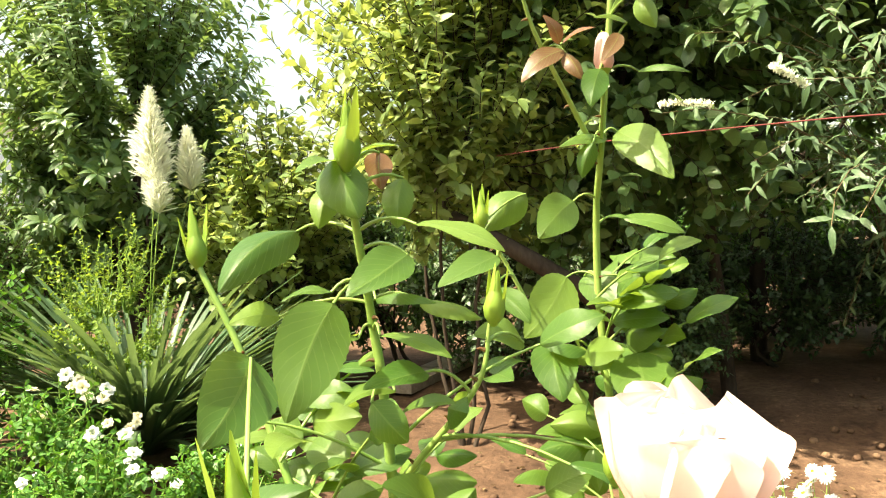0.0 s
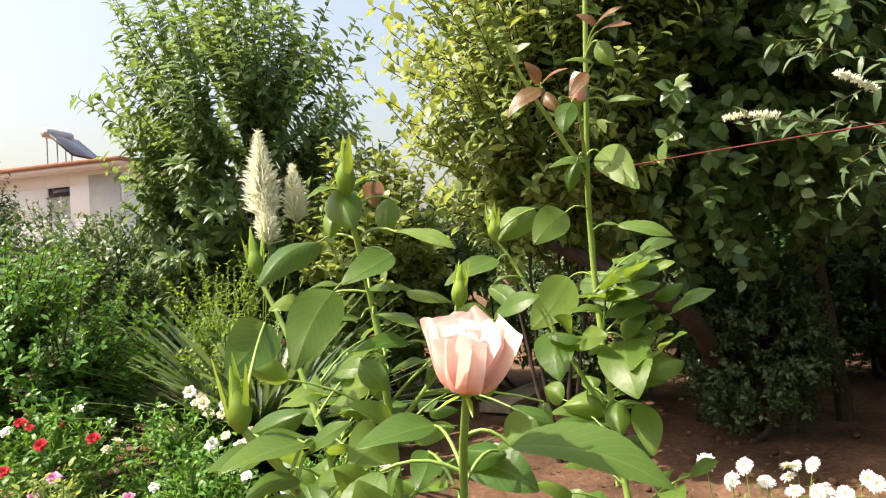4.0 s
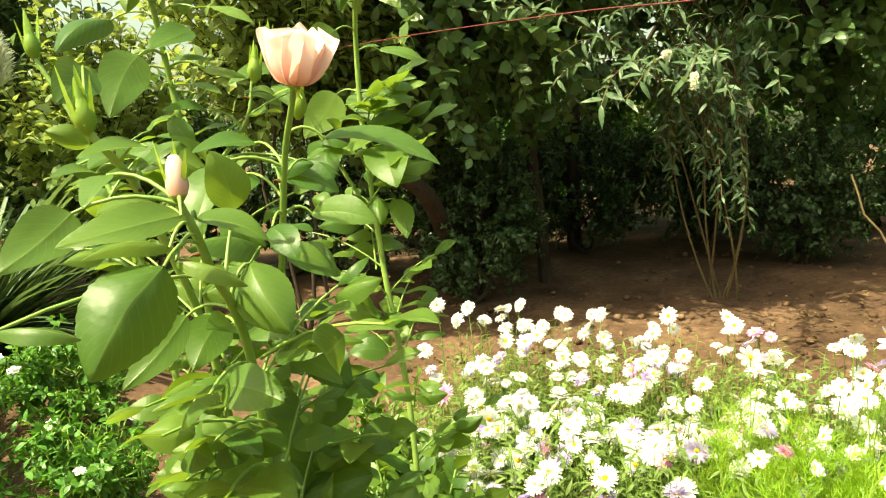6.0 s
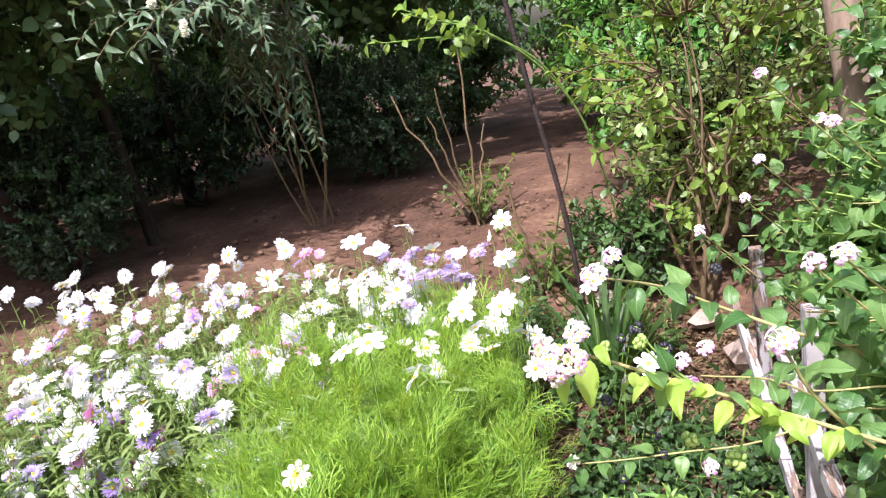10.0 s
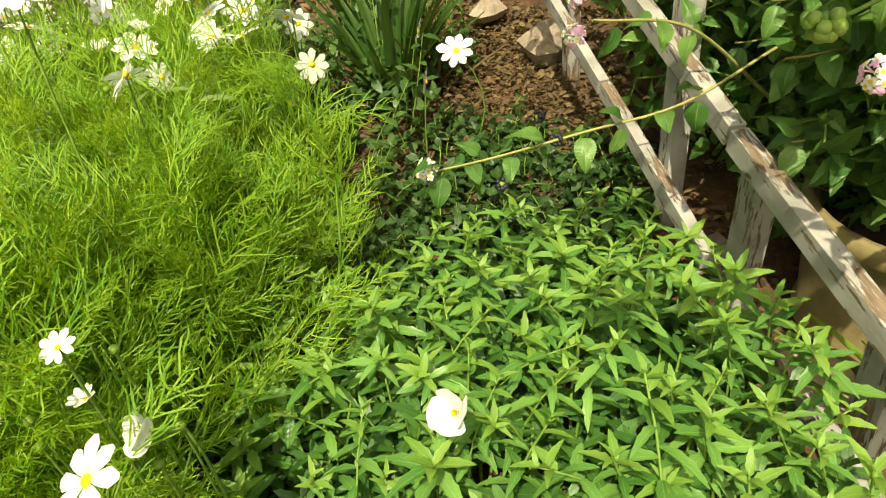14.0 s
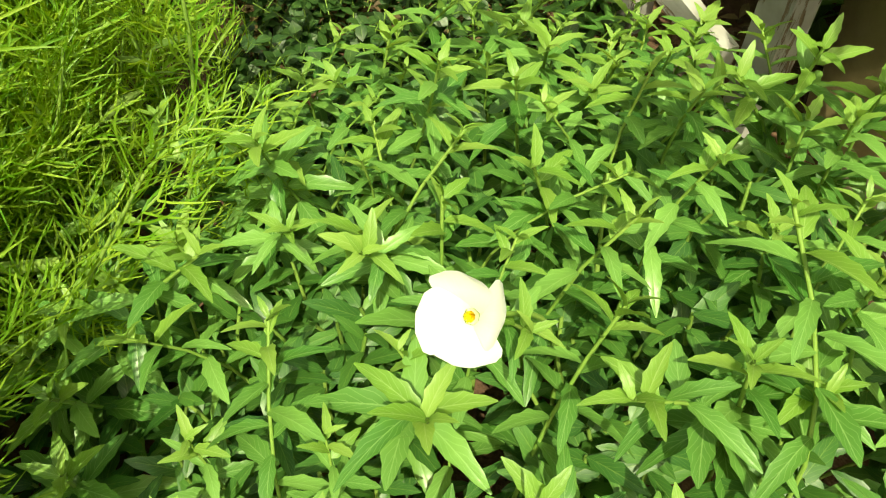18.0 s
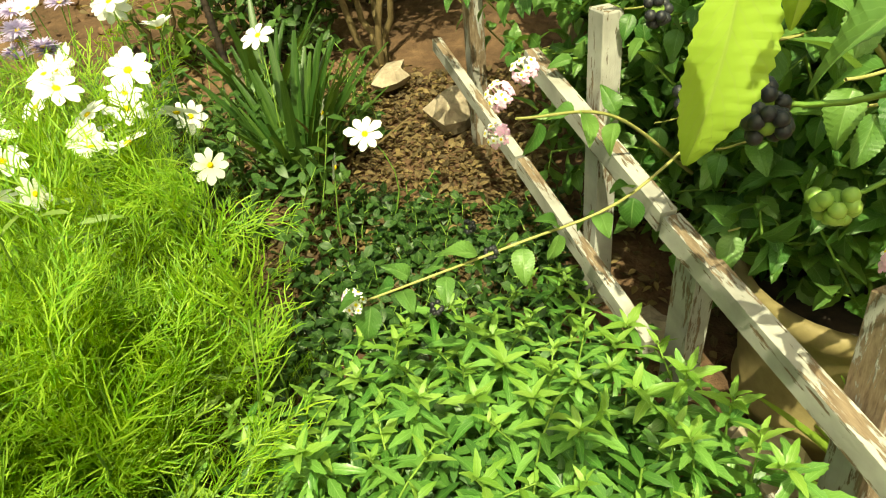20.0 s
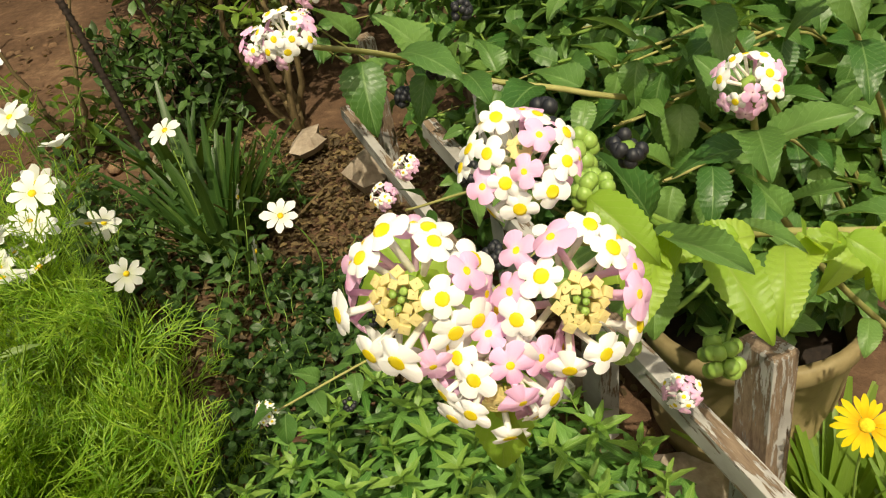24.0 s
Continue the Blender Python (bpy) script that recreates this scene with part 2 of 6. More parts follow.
LITTER = leaf_material("dry fallen leaf", (0.040, 0.026, 0.013), (0.24, 0.165, 0.07), (0.3, 0.2, 0.1), 0.7, 0.15)
STONE = mottled("field stone", [(0.3, (0.22, 0.17, 0.13)), (0.7, (0.48, 0.40, 0.32))], 14, 0.85, 0.2, 0.5, 0.01)
TUB = mottled("weathered tan plastic", [(0.3, (0.20, 0.15, 0.07)), (0.7, (0.34, 0.27, 0.14))], 9, 0.55, 0.35, 0.1, 0.002)
RUST = mottled("rusty steel", [(0.3, (0.012, 0.010, 0.009)), (0.7, (0.055, 0.036, 0.028))], 30, 0.7, 0.3, 0.4, 0.002)
RED_CORD = mottled("red cord", [(0.3, (0.11, 0.018, 0.018)), (0.7, (0.20, 0.04, 0.035))], 40, 0.7, 0.3, 0.3, 0.001)
PLASTER = mottled("white plaster", [(0.3, (0.80, 0.82, 0.83)), (0.7, (0.88, 0.89, 0.90))], 1.5, 0.9, 0.1, 0.1, 0.005)
ROOF_EDGE = mottled("red-brown roof edge", [(0.3, (0.28, 0.12, 0.07)), (0.7, (0.42, 0.22, 0.14))], 4, 0.8)
SHUTTER = mottled("pale grey shutter", [(0.3, (0.35, 0.37, 0.36)), (0.7, (0.48, 0.50, 0.48))], 3, 0.5, 0.4, 0.1)
DARK_PANEL = mottled("dark solar collector", [(0.3, (0.02, 0.025, 0.035)), (0.7, (0.05, 0.055, 0.07))], 3, 0.2, 0.5, 0.05)
GALVANISED = mottled("galvanised steel", [(0.3, (0.35, 0.36, 0.37)), (0.7, (0.55, 0.56, 0.57))], 12, 0.4, 0.5, 0.1, 0.002, 60, (1, 1, 1), 0.7)
GREY_WOOD = mottled("bare weathered wood", [(0.3, (0.11, 0.078, 0.05)), (0.7, (0.29, 0.22, 0.155))], 6, 0.9, 0.1, 0.6, 0.003, 70, (6, 6, 0.6))


def peeling_paint(name, bare=0.0):
    """Grey-white paint flaking off brown, grained wood."""
    m, tree, shader, out = material(name, 0.75, 0.2)
    place = tree.nodes.new("ShaderNodeTexCoord").outputs["Object"]
    along = node(tree, "ShaderNodeVectorMath", {0: place, 1: (8, 8, 1.3)}, operation="MULTIPLY").outputs[0]
    grain = node(tree, "ShaderNodeTexNoise", {"Vector": along, "Scale": 22.0, "Detail": 6.0, "Roughness": 0.7})
    patch = node(tree, "ShaderNodeTexNoise", {"Vector": along, "Scale": 5.5, "Detail": 7.0, "Roughness": 0.62})
    wood = ramp(tree, grain.outputs[0], [(0.3, (0.10, 0.065, 0.045)), (0.7, (0.31, 0.23, 0.165))])
    dirt = node(tree, "ShaderNodeTexNoise", {"Vector": place, "Scale": 14.0, "Detail": 4.0})
    paint = ramp(tree, dirt.outputs[0], [(0.3, (0.24, 0.225, 0.21)), (0.7, (0.46, 0.44, 0.425))])
    cover = math_node(tree, "ADD", math_node(tree, "MULTIPLY", patch.outputs[0], 0.75), math_node(tree, "MULTIPLY", grain.outputs[0], 0.25))
    lie = node(tree, "ShaderNodeSeparateXYZ", {0: tree.nodes.new("ShaderNodeNewGeometry").outputs["Normal"]})
    cover = math_node(tree, "SUBTRACT", cover, math_node(tree, "MULTIPLY", math_node(tree, "GREATER_THAN", lie.outputs[2], 0.6), 0.05))
    edge = ramp(tree, cover, [(0.415 + bare, (0, 0, 0)), (0.435 + bare, (1, 1, 1))])
    tree.links.new(mixed(tree, edge, wood, paint), shader.inputs["Base Color"])
    relief = math_node(tree, "ADD", math_node(tree, "MULTIPLY", edge, 0.6), math_node(tree, "MULTIPLY", grain.outputs[0], 0.5))
    bump = node(tree, "ShaderNodeBump", {"Height": relief, "Strength": 0.7, "Distance": 0.003})
    tree.links.new(bump.outputs[0], shader.inputs["Normal"])
    return m


PEELING = peeling_paint("peeling white paint on wood")
WORN_PAINT = peeling_paint("last flakes of white paint on wood", 0.075)

# ---- shapes ----
rng = np.random.default_rng(11)
UP = np.array((0.0, 0.0, 1.0))


def unit(v):
    v = np.asarray(v, float)
    return v / np.maximum(np.linalg.norm(v, axis=-1, keepdims=True), 1e-9)


def blade(n=4, width=0.5, fold=0.25, droop=0.25, widest=0.42, rows=1, serrate=0.0, cup=0.0, stalk=0.0, curl=0.0, blunt=False):
    """A leaf or petal of length 1 along y, face up: (points, quads, uv)."""
    V, UVs = [], []
    for i in range(n + 1):
        s = i / n
        e = math.log(0.5) / math.log(widest)
        w = width / 2 * max(math.sin(math.pi * s ** e), 0.0) ** 0.8 + 0.012
        if blunt:
            w = width / 2 * (0.16 + 0.84 * min(1.0, s / widest) ** 0.75) * (1 - 0.7 * max(0.0, (s - 0.78) / 0.22) ** 2)
        if serrate and 0 < i < n:
            w *= 1 + serrate * (1 if i % 2 else -1)
        for j in range(-rows, rows + 1):
            u = j / rows
            V.append((u * w, s + stalk, fold * abs(u) * w - droop * s * s + cup * (u * u) * w + curl * math.sin(6 * s) * u * w))
            UVs.append((u / 2 + 0.5, s))
    k = 2 * rows + 1
    F = [(i * k + j, i * k + j + 1, i * k + k + j + 1, i * k + k + j) for i in range(n) for j in range(2 * rows)]
    return np.array(V), np.array(F), np.array(UVs)


def joined(pieces):
    pieces = [p for p in pieces if len(p[0])]
    off = np.cumsum([0] + [len(p[0]) for p in pieces])
    return (np.concatenate([p[0] for p in pieces]), np.concatenate([p[1] + o for p, o in zip(pieces, off)]), np.concatenate([p[2] for p in pieces]))


def frames(P, D, N, S):
    """Matrices for leaves at P that point along D with faces towards N and lengths S."""
    P, D = np.atleast_2d(np.asarray(P, float)), unit(np.atleast_2d(np.asarray(D, float)))
    X = unit(np.cross(D, np.broadcast_to(np.asarray(N, float), D.shape) + 1e-4))
    Z = np.cross(X, D)
    S = np.broadcast_to(np.asarray(S, float), len(P))[:, None]
    M = np.zeros((len(P), 4, 4))
    M[:, :3, 0], M[:, :3, 1], M[:, :3, 2], M[:, :3, 3], M[:, 3, 3] = X * S, D * S, Z * S, P, 1
    return M


def spread(shape, M):
    """Many copies of a shape in one."""
    V, F, UVs = shape
    W = np.einsum("nij,vj->nvi", M[:, :3, :3], V) + M[:, None, :3, 3]
    return (W.reshape(-1, 3), (F[None] + (np.arange(len(M)) * len(V))[:, None, None]).reshape(-1, F.shape[1]), np.tile(UVs, (len(M), 1)))


def tube(points, r0, r1, sides=6):
    Pt = np.asarray(points, float)
    T = unit(np.gradient(Pt, axis=0))
    A = unit(np.cross(T, (0.31, 0.17, 0.94) if abs(T[:, 2]).mean() < 0.8 else (1.0, 0.2, 0.1)))
    B = np.cross(T, A)
    r = np.linspace(r0, r1, len(Pt))[:, None, None]
    a = np.arange(sides) * 2 * np.pi / sides
    V = Pt[:, None] + r * (np.cos(a)[None, :, None] * A[:, None] + np.sin(a)[None, :, None] * B[:, None])
    n = len(Pt)
    i, j = np.meshgrid(np.arange(n - 1), np.arange(sides), indexing="ij")
    F = np.stack([i * sides + j, i * sides + (j + 1) % sides, (i + 1) * sides + (j + 1) % sides, (i + 1) * sides + j], -1).reshape(-1, 4)
    UVs = np.stack(np.broadcast_arrays((np.arange(sides) / sides)[None], np.linspace(0, 1, n)[:, None]), -1).reshape(-1, 2)
    return V.reshape(-1, 3), F, UVs


def arc(a, b, bulge=(0, 0, 0), n=7, wobble=0.0):
    """A curve from a to b, drawn off to the side by bulge."""
    s = np.linspace(0, 1, n)[:, None]
    c = np.asarray(a, float) * (1 - s) + np.asarray(b, float) * s + np.asarray(bulge, float) * 4 * s * (1 - s)
    if wobble:
        c[1:-1] += rng.normal(0, wobble, (n - 2, 3))
    return c


def smooth(points, n=24):
    """A smooth curve let_by a few points."""
    p = np.asarray(points, float)
    p = np.vstack([2 * p[0] - p[1], p, 2 * p[-1] - p[-2]])
    out = []
    for t in np.linspace(0, len(p) - 3 - 1e-6, n):
        i, f = int(t), t - int(t)
        a, b, c, d = p[i:i + 4]
        out.append(0.5 * (2 * b + (c - a) * f + (2 * a - 5 * b + 4 * c - d) * f * f + (3 * b - a - 3 * c + d) * f ** 3))
    return np.array(out)


def made(name, shape, mats, flat=False):
    V, F, UVs = shape
    me = bpy.data.meshes.new(name)
    n, k = F.shape
    me.vertices.add(len(V))
    me.vertices.foreach_set("co", np.ascontiguousarray(V, np.float32).ravel())
    me.loops.add(n * k)
    me.loops.foreach_set("vertex_index", F.astype(np.int32).ravel())
    me.polygons.add(n)
    me.polygons.foreach_set("loop_start", np.arange(0, n * k, k, dtype=np.int32))
    me.polygons.foreach_set("use_smooth", np.full(n, not flat))
    me.uv_layers.new().data.foreach_set("uv", np.ascontiguousarray(UVs[F.ravel()], np.float32).ravel())
    for m in (mats if isinstance(mats, (list, tuple)) else [mats]):
        me.materials.append(m)
    me.update(calc_edges=True)
    return me


def thing(name, label, category, at=(0, 0, 0), group="", kind=""):
    ob = new(name)
    ob.location, ob.empty_display_size = at, 0.05
    return tagged(ob, label, category, group, kind)


def under(parent, ob):
    ob.parent = parent
    return ob


def part(name, shape, mats, parent, label="", flat=False):
    """One mesh under a thing; the shape is in the parent's own frame."""
    ob = under(parent, new(name, shape if isinstance(shape, bpy.types.Mesh) else made(name, shape, mats, flat)))
    return tagged(ob, label)


def whole(name, shape, mats, label, category, kind="", group="", at=(0, 0, 0), flat=False):
    ob = new(name, shape if isinstance(shape, bpy.types.Mesh) else made(name, shape, mats, flat))
    ob.location = at
    return tagged(ob, label, category, group, kind)


def around(T, count, tilt, start=0.0, step=2.4):
    """Directions that stand off an axis T by tilt (radians), one after the other round it."""
    T = unit(T)
    T = np.broadcast_to(T, (count, 3))
    A = unit(np.cross(T, (0.13, 0.97, 0.21)))
    B = np.cross(T, A)
    phi = start + np.arange(count) * step
    R = np.cos(phi)[:, None] * A + np.sin(phi)[:, None] * B
    return T * np.cos(tilt) + R * np.sin(tilt), R


def leaves_on(curve, count, size, tilt=1.0, first=0.15, jitter=0.25, upward=0.5):
    """Frames of leaves that spiral along a curve."""
    s = np.linspace(first, 1.0, count) * (len(curve) - 1)
    i = np.minimum(s.astype(int), len(curve) - 2)
    f = (s - i)[:, None]
    P = curve[i] * (1 - f) + curve[i + 1] * f
    T = unit(curve[i + 1] - curve[i])
    D, R = around(T, count, tilt, rng.uniform(0, 6.28))
    D = D + rng.normal(0, jitter, D.shape)
    N = T * (1 - upward) + UP * upward + rng.normal(0, jitter * 0.8, D.shape)
    return frames(P, D, N, size * rng.uniform(0.65, 1.15, count))


def box(size, bevel=0.1):
    """A bevelled box as quads (ring loft), centred, size (x, y, z)."""
    sx, sy, sz = (c / 2 for c in size)
    b = min(sx, sy, sz) * bevel
    rings = [(-sz, b), (-sz + b, 0), (sz - b, 0), (sz, b)]
    V = []
    for z, inset in rings:
        x, y = sx - inset, sy - inset
        c = b * 0.6
        V += [(x - c, -y, z), (x, -y + c, z), (x, y - c, z), (x - c, y, z), (-x + c, y, z), (-x, y - c, z), (-x, -y + c, z), (-x + c, -y, z)]
    F = [(r * 8 + j, r * 8 + (j + 1) % 8, r * 8 + 8 + (j + 1) % 8, r * 8 + 8 + j) for r in range(3) for j in range(8)]
    for o, flip in ((0, True), (24, False)):
        q = [(o, o + 1, o + 2, o + 3), (o + 7, o, o + 3, o + 4), (o + 4, o + 5, o + 6, o + 7)]
        F += [tuple(reversed(f)) for f in q] if flip else q
    V = np.array(V)
    return V, np.array(F), V[:, :2].copy()


def lump(radius, seed, squash=(1, 1, 1), n=8, rough=0.25):
    """A rounded irregular body as quads."""
    V, F = [], []
    for i in range(n + 1):
        th = math.pi * i / n
        for j in range(2 * n):
            ph = math.pi * j / n
            v = Vector((math.sin(th) * math.cos(ph), math.sin(th) * math.sin(ph), math.cos(th)))
            r = radius * (1 + rough * noise.noise(v * 1.7 + Vector((seed, seed * 2.3, 0))))
            V.append([v[k] * r * squash[k] for k in range(3)])
    m = 2 * n
    for i in range(n):
        for j in range(m):
            F.append((i * m + j, i * m + (j + 1) % m, i * m + m + (j + 1) % m, i * m + m + j))
    V = np.array(V)
    return V, np.array(F), V[:, :2].copy()


def moved(shape, x=0, y=0, z=0, rx=0, ry=0, rz=0, scale=1.0):
    M = np.array(pose(x, y, z, rx, ry, rz))
    return (shape[0] * scale) @ M[:3, :3].T + M[:3, 3], shape[1], shape[2]


LEAF_LOW = blade(3, 0.5, 0.3, 0.2)
LEAF_ROUND = blade(3, 0.68, 0.25, 0.2, 0.5)
LEAF_LANCE = blade(4, 0.40, 0.3, 0.38, 0.42)
LEAF_LONG = blade(3, 0.2, 0.3, 0.3)
LEAF_TINY = blade(2, 0.55, 0.25, 0.15)

# ---- ground ----
def ground_z(x, y):
    d = np.hypot(x, y)
    return 0.02 + 0.07 * np.clip(d - 1.4, 0, 4) - 0.10 * np.clip((1.0 - np.asarray(y) - 0.6 * np.asarray(x)) / 2.5, 0, 1)


def make_ground():
    u = np.linspace(-1, 1, 181)
    axis = np.sign(u) * (5.0 * np.abs(u) + 420 * np.abs(u) ** 9)
    X, Y = np.meshgrid(axis + 1.8, axis + 1.8)
    Z = ground_z(X, Y)
    near = np.hypot(X - 1.8, Y - 1.8) < 7
    for i, j in zip(*np.nonzero(near)):
        p = Vector((X[i, j], Y[i, j], 0))
        Z[i, j] += 0.028 * noise.noise(p * 2.1) + 0.02 * noise.noise(p * 7.0) + 0.012 * noise.noise(p * 17.0)
    n = len(u)
    i, j = np.meshgrid(np.arange(n - 1), np.arange(n - 1), indexing="ij")
    F = np.stack([i * n + j, i * n + j + 1, i * n + n + j + 1, i * n + n + j], -1).reshape(-1, 4)
    V = np.stack([X, Y, Z], -1).reshape(-1, 3)
    whole("ground", (V, F, V[:, :2].copy()), SOIL, "bare red-brown garden soil with clods and stones", "ground", "structure")


make_ground()


def at_ground(x, y):
    return (x, y, float(ground_z(x, y)) - 0.015)


# ---- trees and large shrubs ----
def tree(name, label, base, height, radius, leaf_mat, leaf_shape, leaf_size, shoots, per_shoot, trunk_r=0.05, low=0.25, rise=0.35, stems=1, lean=(0, 0), category="tree", twig_mat=None, tilt=1.0, tips=0.0):
    root = thing(name, label, category, base)
    top = np.array((lean[0], lean[1], height * (low + 0.25)))
    trunks, ends = [], []
    for k in range(stems):
        foot = rng.normal(0, 0.04 * (stems > 1), 3) * (1, 1, 0)
        tip = top + rng.normal(0, 0.15 * radius * (stems > 1), 3) * (1, 1, 0.4)
        trunks.append(tube(arc(foot, tip, rng.normal(0, 0.06, 3) * (1, 1, 0), 8, 0.012), trunk_r, trunk_r * 0.55, 8))
        ends.append(tip)
    centre = np.array((lean[0], lean[1], height * (low + (1 - low) / 2)))
    half = np.array((radius, radius, height * (1 - low) / 2))
    limbs, hubs = [], []
    for k in range(9):
        d = unit(rng.normal(0, 1, 3) + (0, 0, 0.3))
        hub = centre + d * half * 0.5
        start = ends[k % stems] * rng.uniform(0.7, 1.0)
        limbs.append(tube(arc(start, hub, (0, 0, 0.05), 6, 0.015), trunk_r * 0.5, trunk_r * 0.2, 6))
        hubs.append(hub)
    hubs = np.array(hubs)
    sets = []
    for k in range(shoots):
        d = unit(rng.normal(0, 1, 3))
        end = centre + d * half * rng.uniform(0.72, 1.06) * (1 + tips * rng.uniform(0, 1) * (d[2] > 0.1))
        start = hubs[np.argmin(np.linalg.norm(hubs - end, axis=1))] * 0.7 + centre * 0.3
        curve = arc(start, end, (0, 0, rise * radius * rng.uniform(-0.15, 0.15)), 6, 0.02)
        curve[:, 2] += rise * radius * np.linspace(0, 1, 6) ** 2 * rng.uniform(0.3, 1.0)
        limbs.append(tube(curve, 0.005, 0.002, 4))
        sets.append(leaves_on(curve, per_shoot, leaf_size, tilt, 0.18, 0.3, 0.55))
    part("trunk", joined(trunks), twig_mat or BARK, root)
    part("branchwork", joined(limbs), twig_mat or BARK, root)
    part("crown", spread(leaf_shape, np.concatenate(sets)), leaf_mat, root)
    return root


tree("plum_tree", "young plum tree with long upright leafy shoots", at_ground(-1.85, 5.9), 3.4, 0.98, PLUM_LEAF, LEAF_LANCE, 0.11, 340, 50, 0.05, 0.06, 0.55, 2, tips=0.5)
tree("fruit_bush", "tall pale-leaved fruit bush with upright shoots", at_ground(0.55, 4.05), 3.0, 0.92, PEAR_LEAF, LEAF_LOW, 0.085, 430, 34, 0.014, 0.24, 0.6, 4, category="shrub", tips=0.35)
tree("fruit_bush", "tall pale-leaved fruit bush behind the pampas grass", at_ground(-0.62, 5.2), 1.75, 0.62, PEAR_LEAF, LEAF_ROUND, 0.085, 220, 30, 0.03, 0.02, 0.6, 3, category="shrub", tips=0.3)
tree("quince_tree", "dense dark-leaved quince tree in shade", at_ground(1.55, 4.7), 4.0, 1.4, DARK_LEAF, LEAF_ROUND, 0.10, 560, 38, 0.07, 0.16, 0.1, 1, (0.0, -0.35), tips=0.1)
tree("quince_tree", "wide quince tree with a low dark canopy over the soil", at_ground(2.35, 4.5), 4.1, 1.75, DARK_LEAF, LEAF_ROUND, 0.105, 430, 34, 0.05, 0.42, 0.05, 1, (-0.25, -0.15))
tree("quince_tree", "dense dark-leaved quince tree beside the path", at_ground(3.3, 5.8), 4.2, 1.6, DARK_LEAF, LEAF_ROUND, 0.11, 420, 36, 0.07, 0.40, 0.1, 1, (-0.1, -0.4))
tree("quince_tree", "dense dark-leaved quince tree by the far soil", at_ground(4.9, 4.6), 3.9, 1.5, DARK_LEAF, LEAF_ROUND, 0.11, 420, 34, 0.07, 0.25, 0.1, 1, (-0.2, -0.3))
tree("box_shrub", "round dark evergreen shrub on bare soil", at_ground(1.72, 4.3), 1.1, 0.52, SHRUB_LEAF, LEAF_LOW, 0.04, 480, 30, 0.02, 0.0, 0.1, 3, category="shrub")
tree("box_shrub", "low dark evergreen shrub in tree shade", at_ground(4.3, 4.1), 1.1, 0.65, SHRUB_LEAF, LEAF_LOW, 0.045, 420, 28, 0.02, 0.0, 0.1, 3, category="shrub")
for x, y, h, r in ((2.3, 5.9, 1.35, 0.75), (3.3, 5.6, 1.3, 0.75), (4.5, 5.5, 1.4, 0.8), (1.0, 5.4, 1.3, 0.7)):
    tree("box_shrub", "dark evergreen shrub under the quince trees", at_ground(x, y), h, r, SHRUB_LEAF, LEAF_LOW, 0.055, 330, 26, 0.02, 0.0, 0.1, 3, category="shrub")
tree("creeper_bush", "bright green creeper mound with small leaves", at_ground(-2.25, 3.7), 1.35, 0.62, VINE_LEAF, LEAF_LOW, 0.05, 420, 28, 0.02, 0.0, 0.2, 4, category="shrub")
tree("hedge_shrub", "clipped green hedge shrub", at_ground(-4.6, 7.4), 2.0, 1.4, HEDGE_LEAF, LEAF_TINY, 0.075, 380, 28, 0.03, 0.0, 0.1, 3, category="hedge")
tree("hedge_shrub", "loose green hedge shrub", at_ground(-2.9, 6.0), 1.75, 0.95, HEDGE_LEAF, LEAF_TINY, 0.065, 360, 28, 0.03, 0.0, 0.2, 3, category="hedge")
tree("hedge_shrub", "loose dark hedge shrub behind the pampas", at_ground(-0.9, 6.4), 1.9, 1.2, HEDGE_LEAF, LEAF_TINY, 0.075, 300, 28, 0.03, 0.0, 0.2, 3, category="hedge")
tree("cypress", "small dark conical evergreen by the house", at_ground(-6.1, 8.6), 2.9, 0.6, SHRUB_LEAF, LEAF_TINY, 0.07, 200, 24, 0.04, 0.03, 0.1, category="tree")
for x, y, h, r in ((2.6, 8.2, 4.8, 2.0), (5.0, 8.0, 4.8, 2.0), (7.2, 6.6, 4.6, 2.0), (8.6, 4.2, 4.4, 2.0), (9.0, 1.6, 4.2, 2.0), (8.6, -1.2, 4.0, 2.0), (7.0, -3.4, 3.6, 1.8), (4.6, -4.4, 3.2, 1.6)):
    tree("garden_tree", "broad leafy tree at the garden's edge", at_ground(x, y), h, r, HEDGE_LEAF, LEAF_TINY, 0.16, 230, 22, 0.09, 0.08, 0.2)

for x, y, h, r in ((0.3, 6.2, 1.6, 0.9), (2.0, 6.9, 1.7, 1.0), (3.6, 7.3, 1.7, 1.0), (5.2, 6.7, 1.6, 1.0), (6.6, 5.4, 1.6, 1.0), (7.0, 3.4, 1.5, 0.9)):
    # Two shrubs get the bright leaf in place of sunlight behind the trees.
    tree("garden_shrub", "rounded green shrub along the far side", at_ground(x, y), h, r, VINE_LEAF if x in (3.6, 5.2) else HEDGE_LEAF, LEAF_TINY, 0.08, 260, 26, 0.02, 0.0, 0.15, 3, category="shrub")


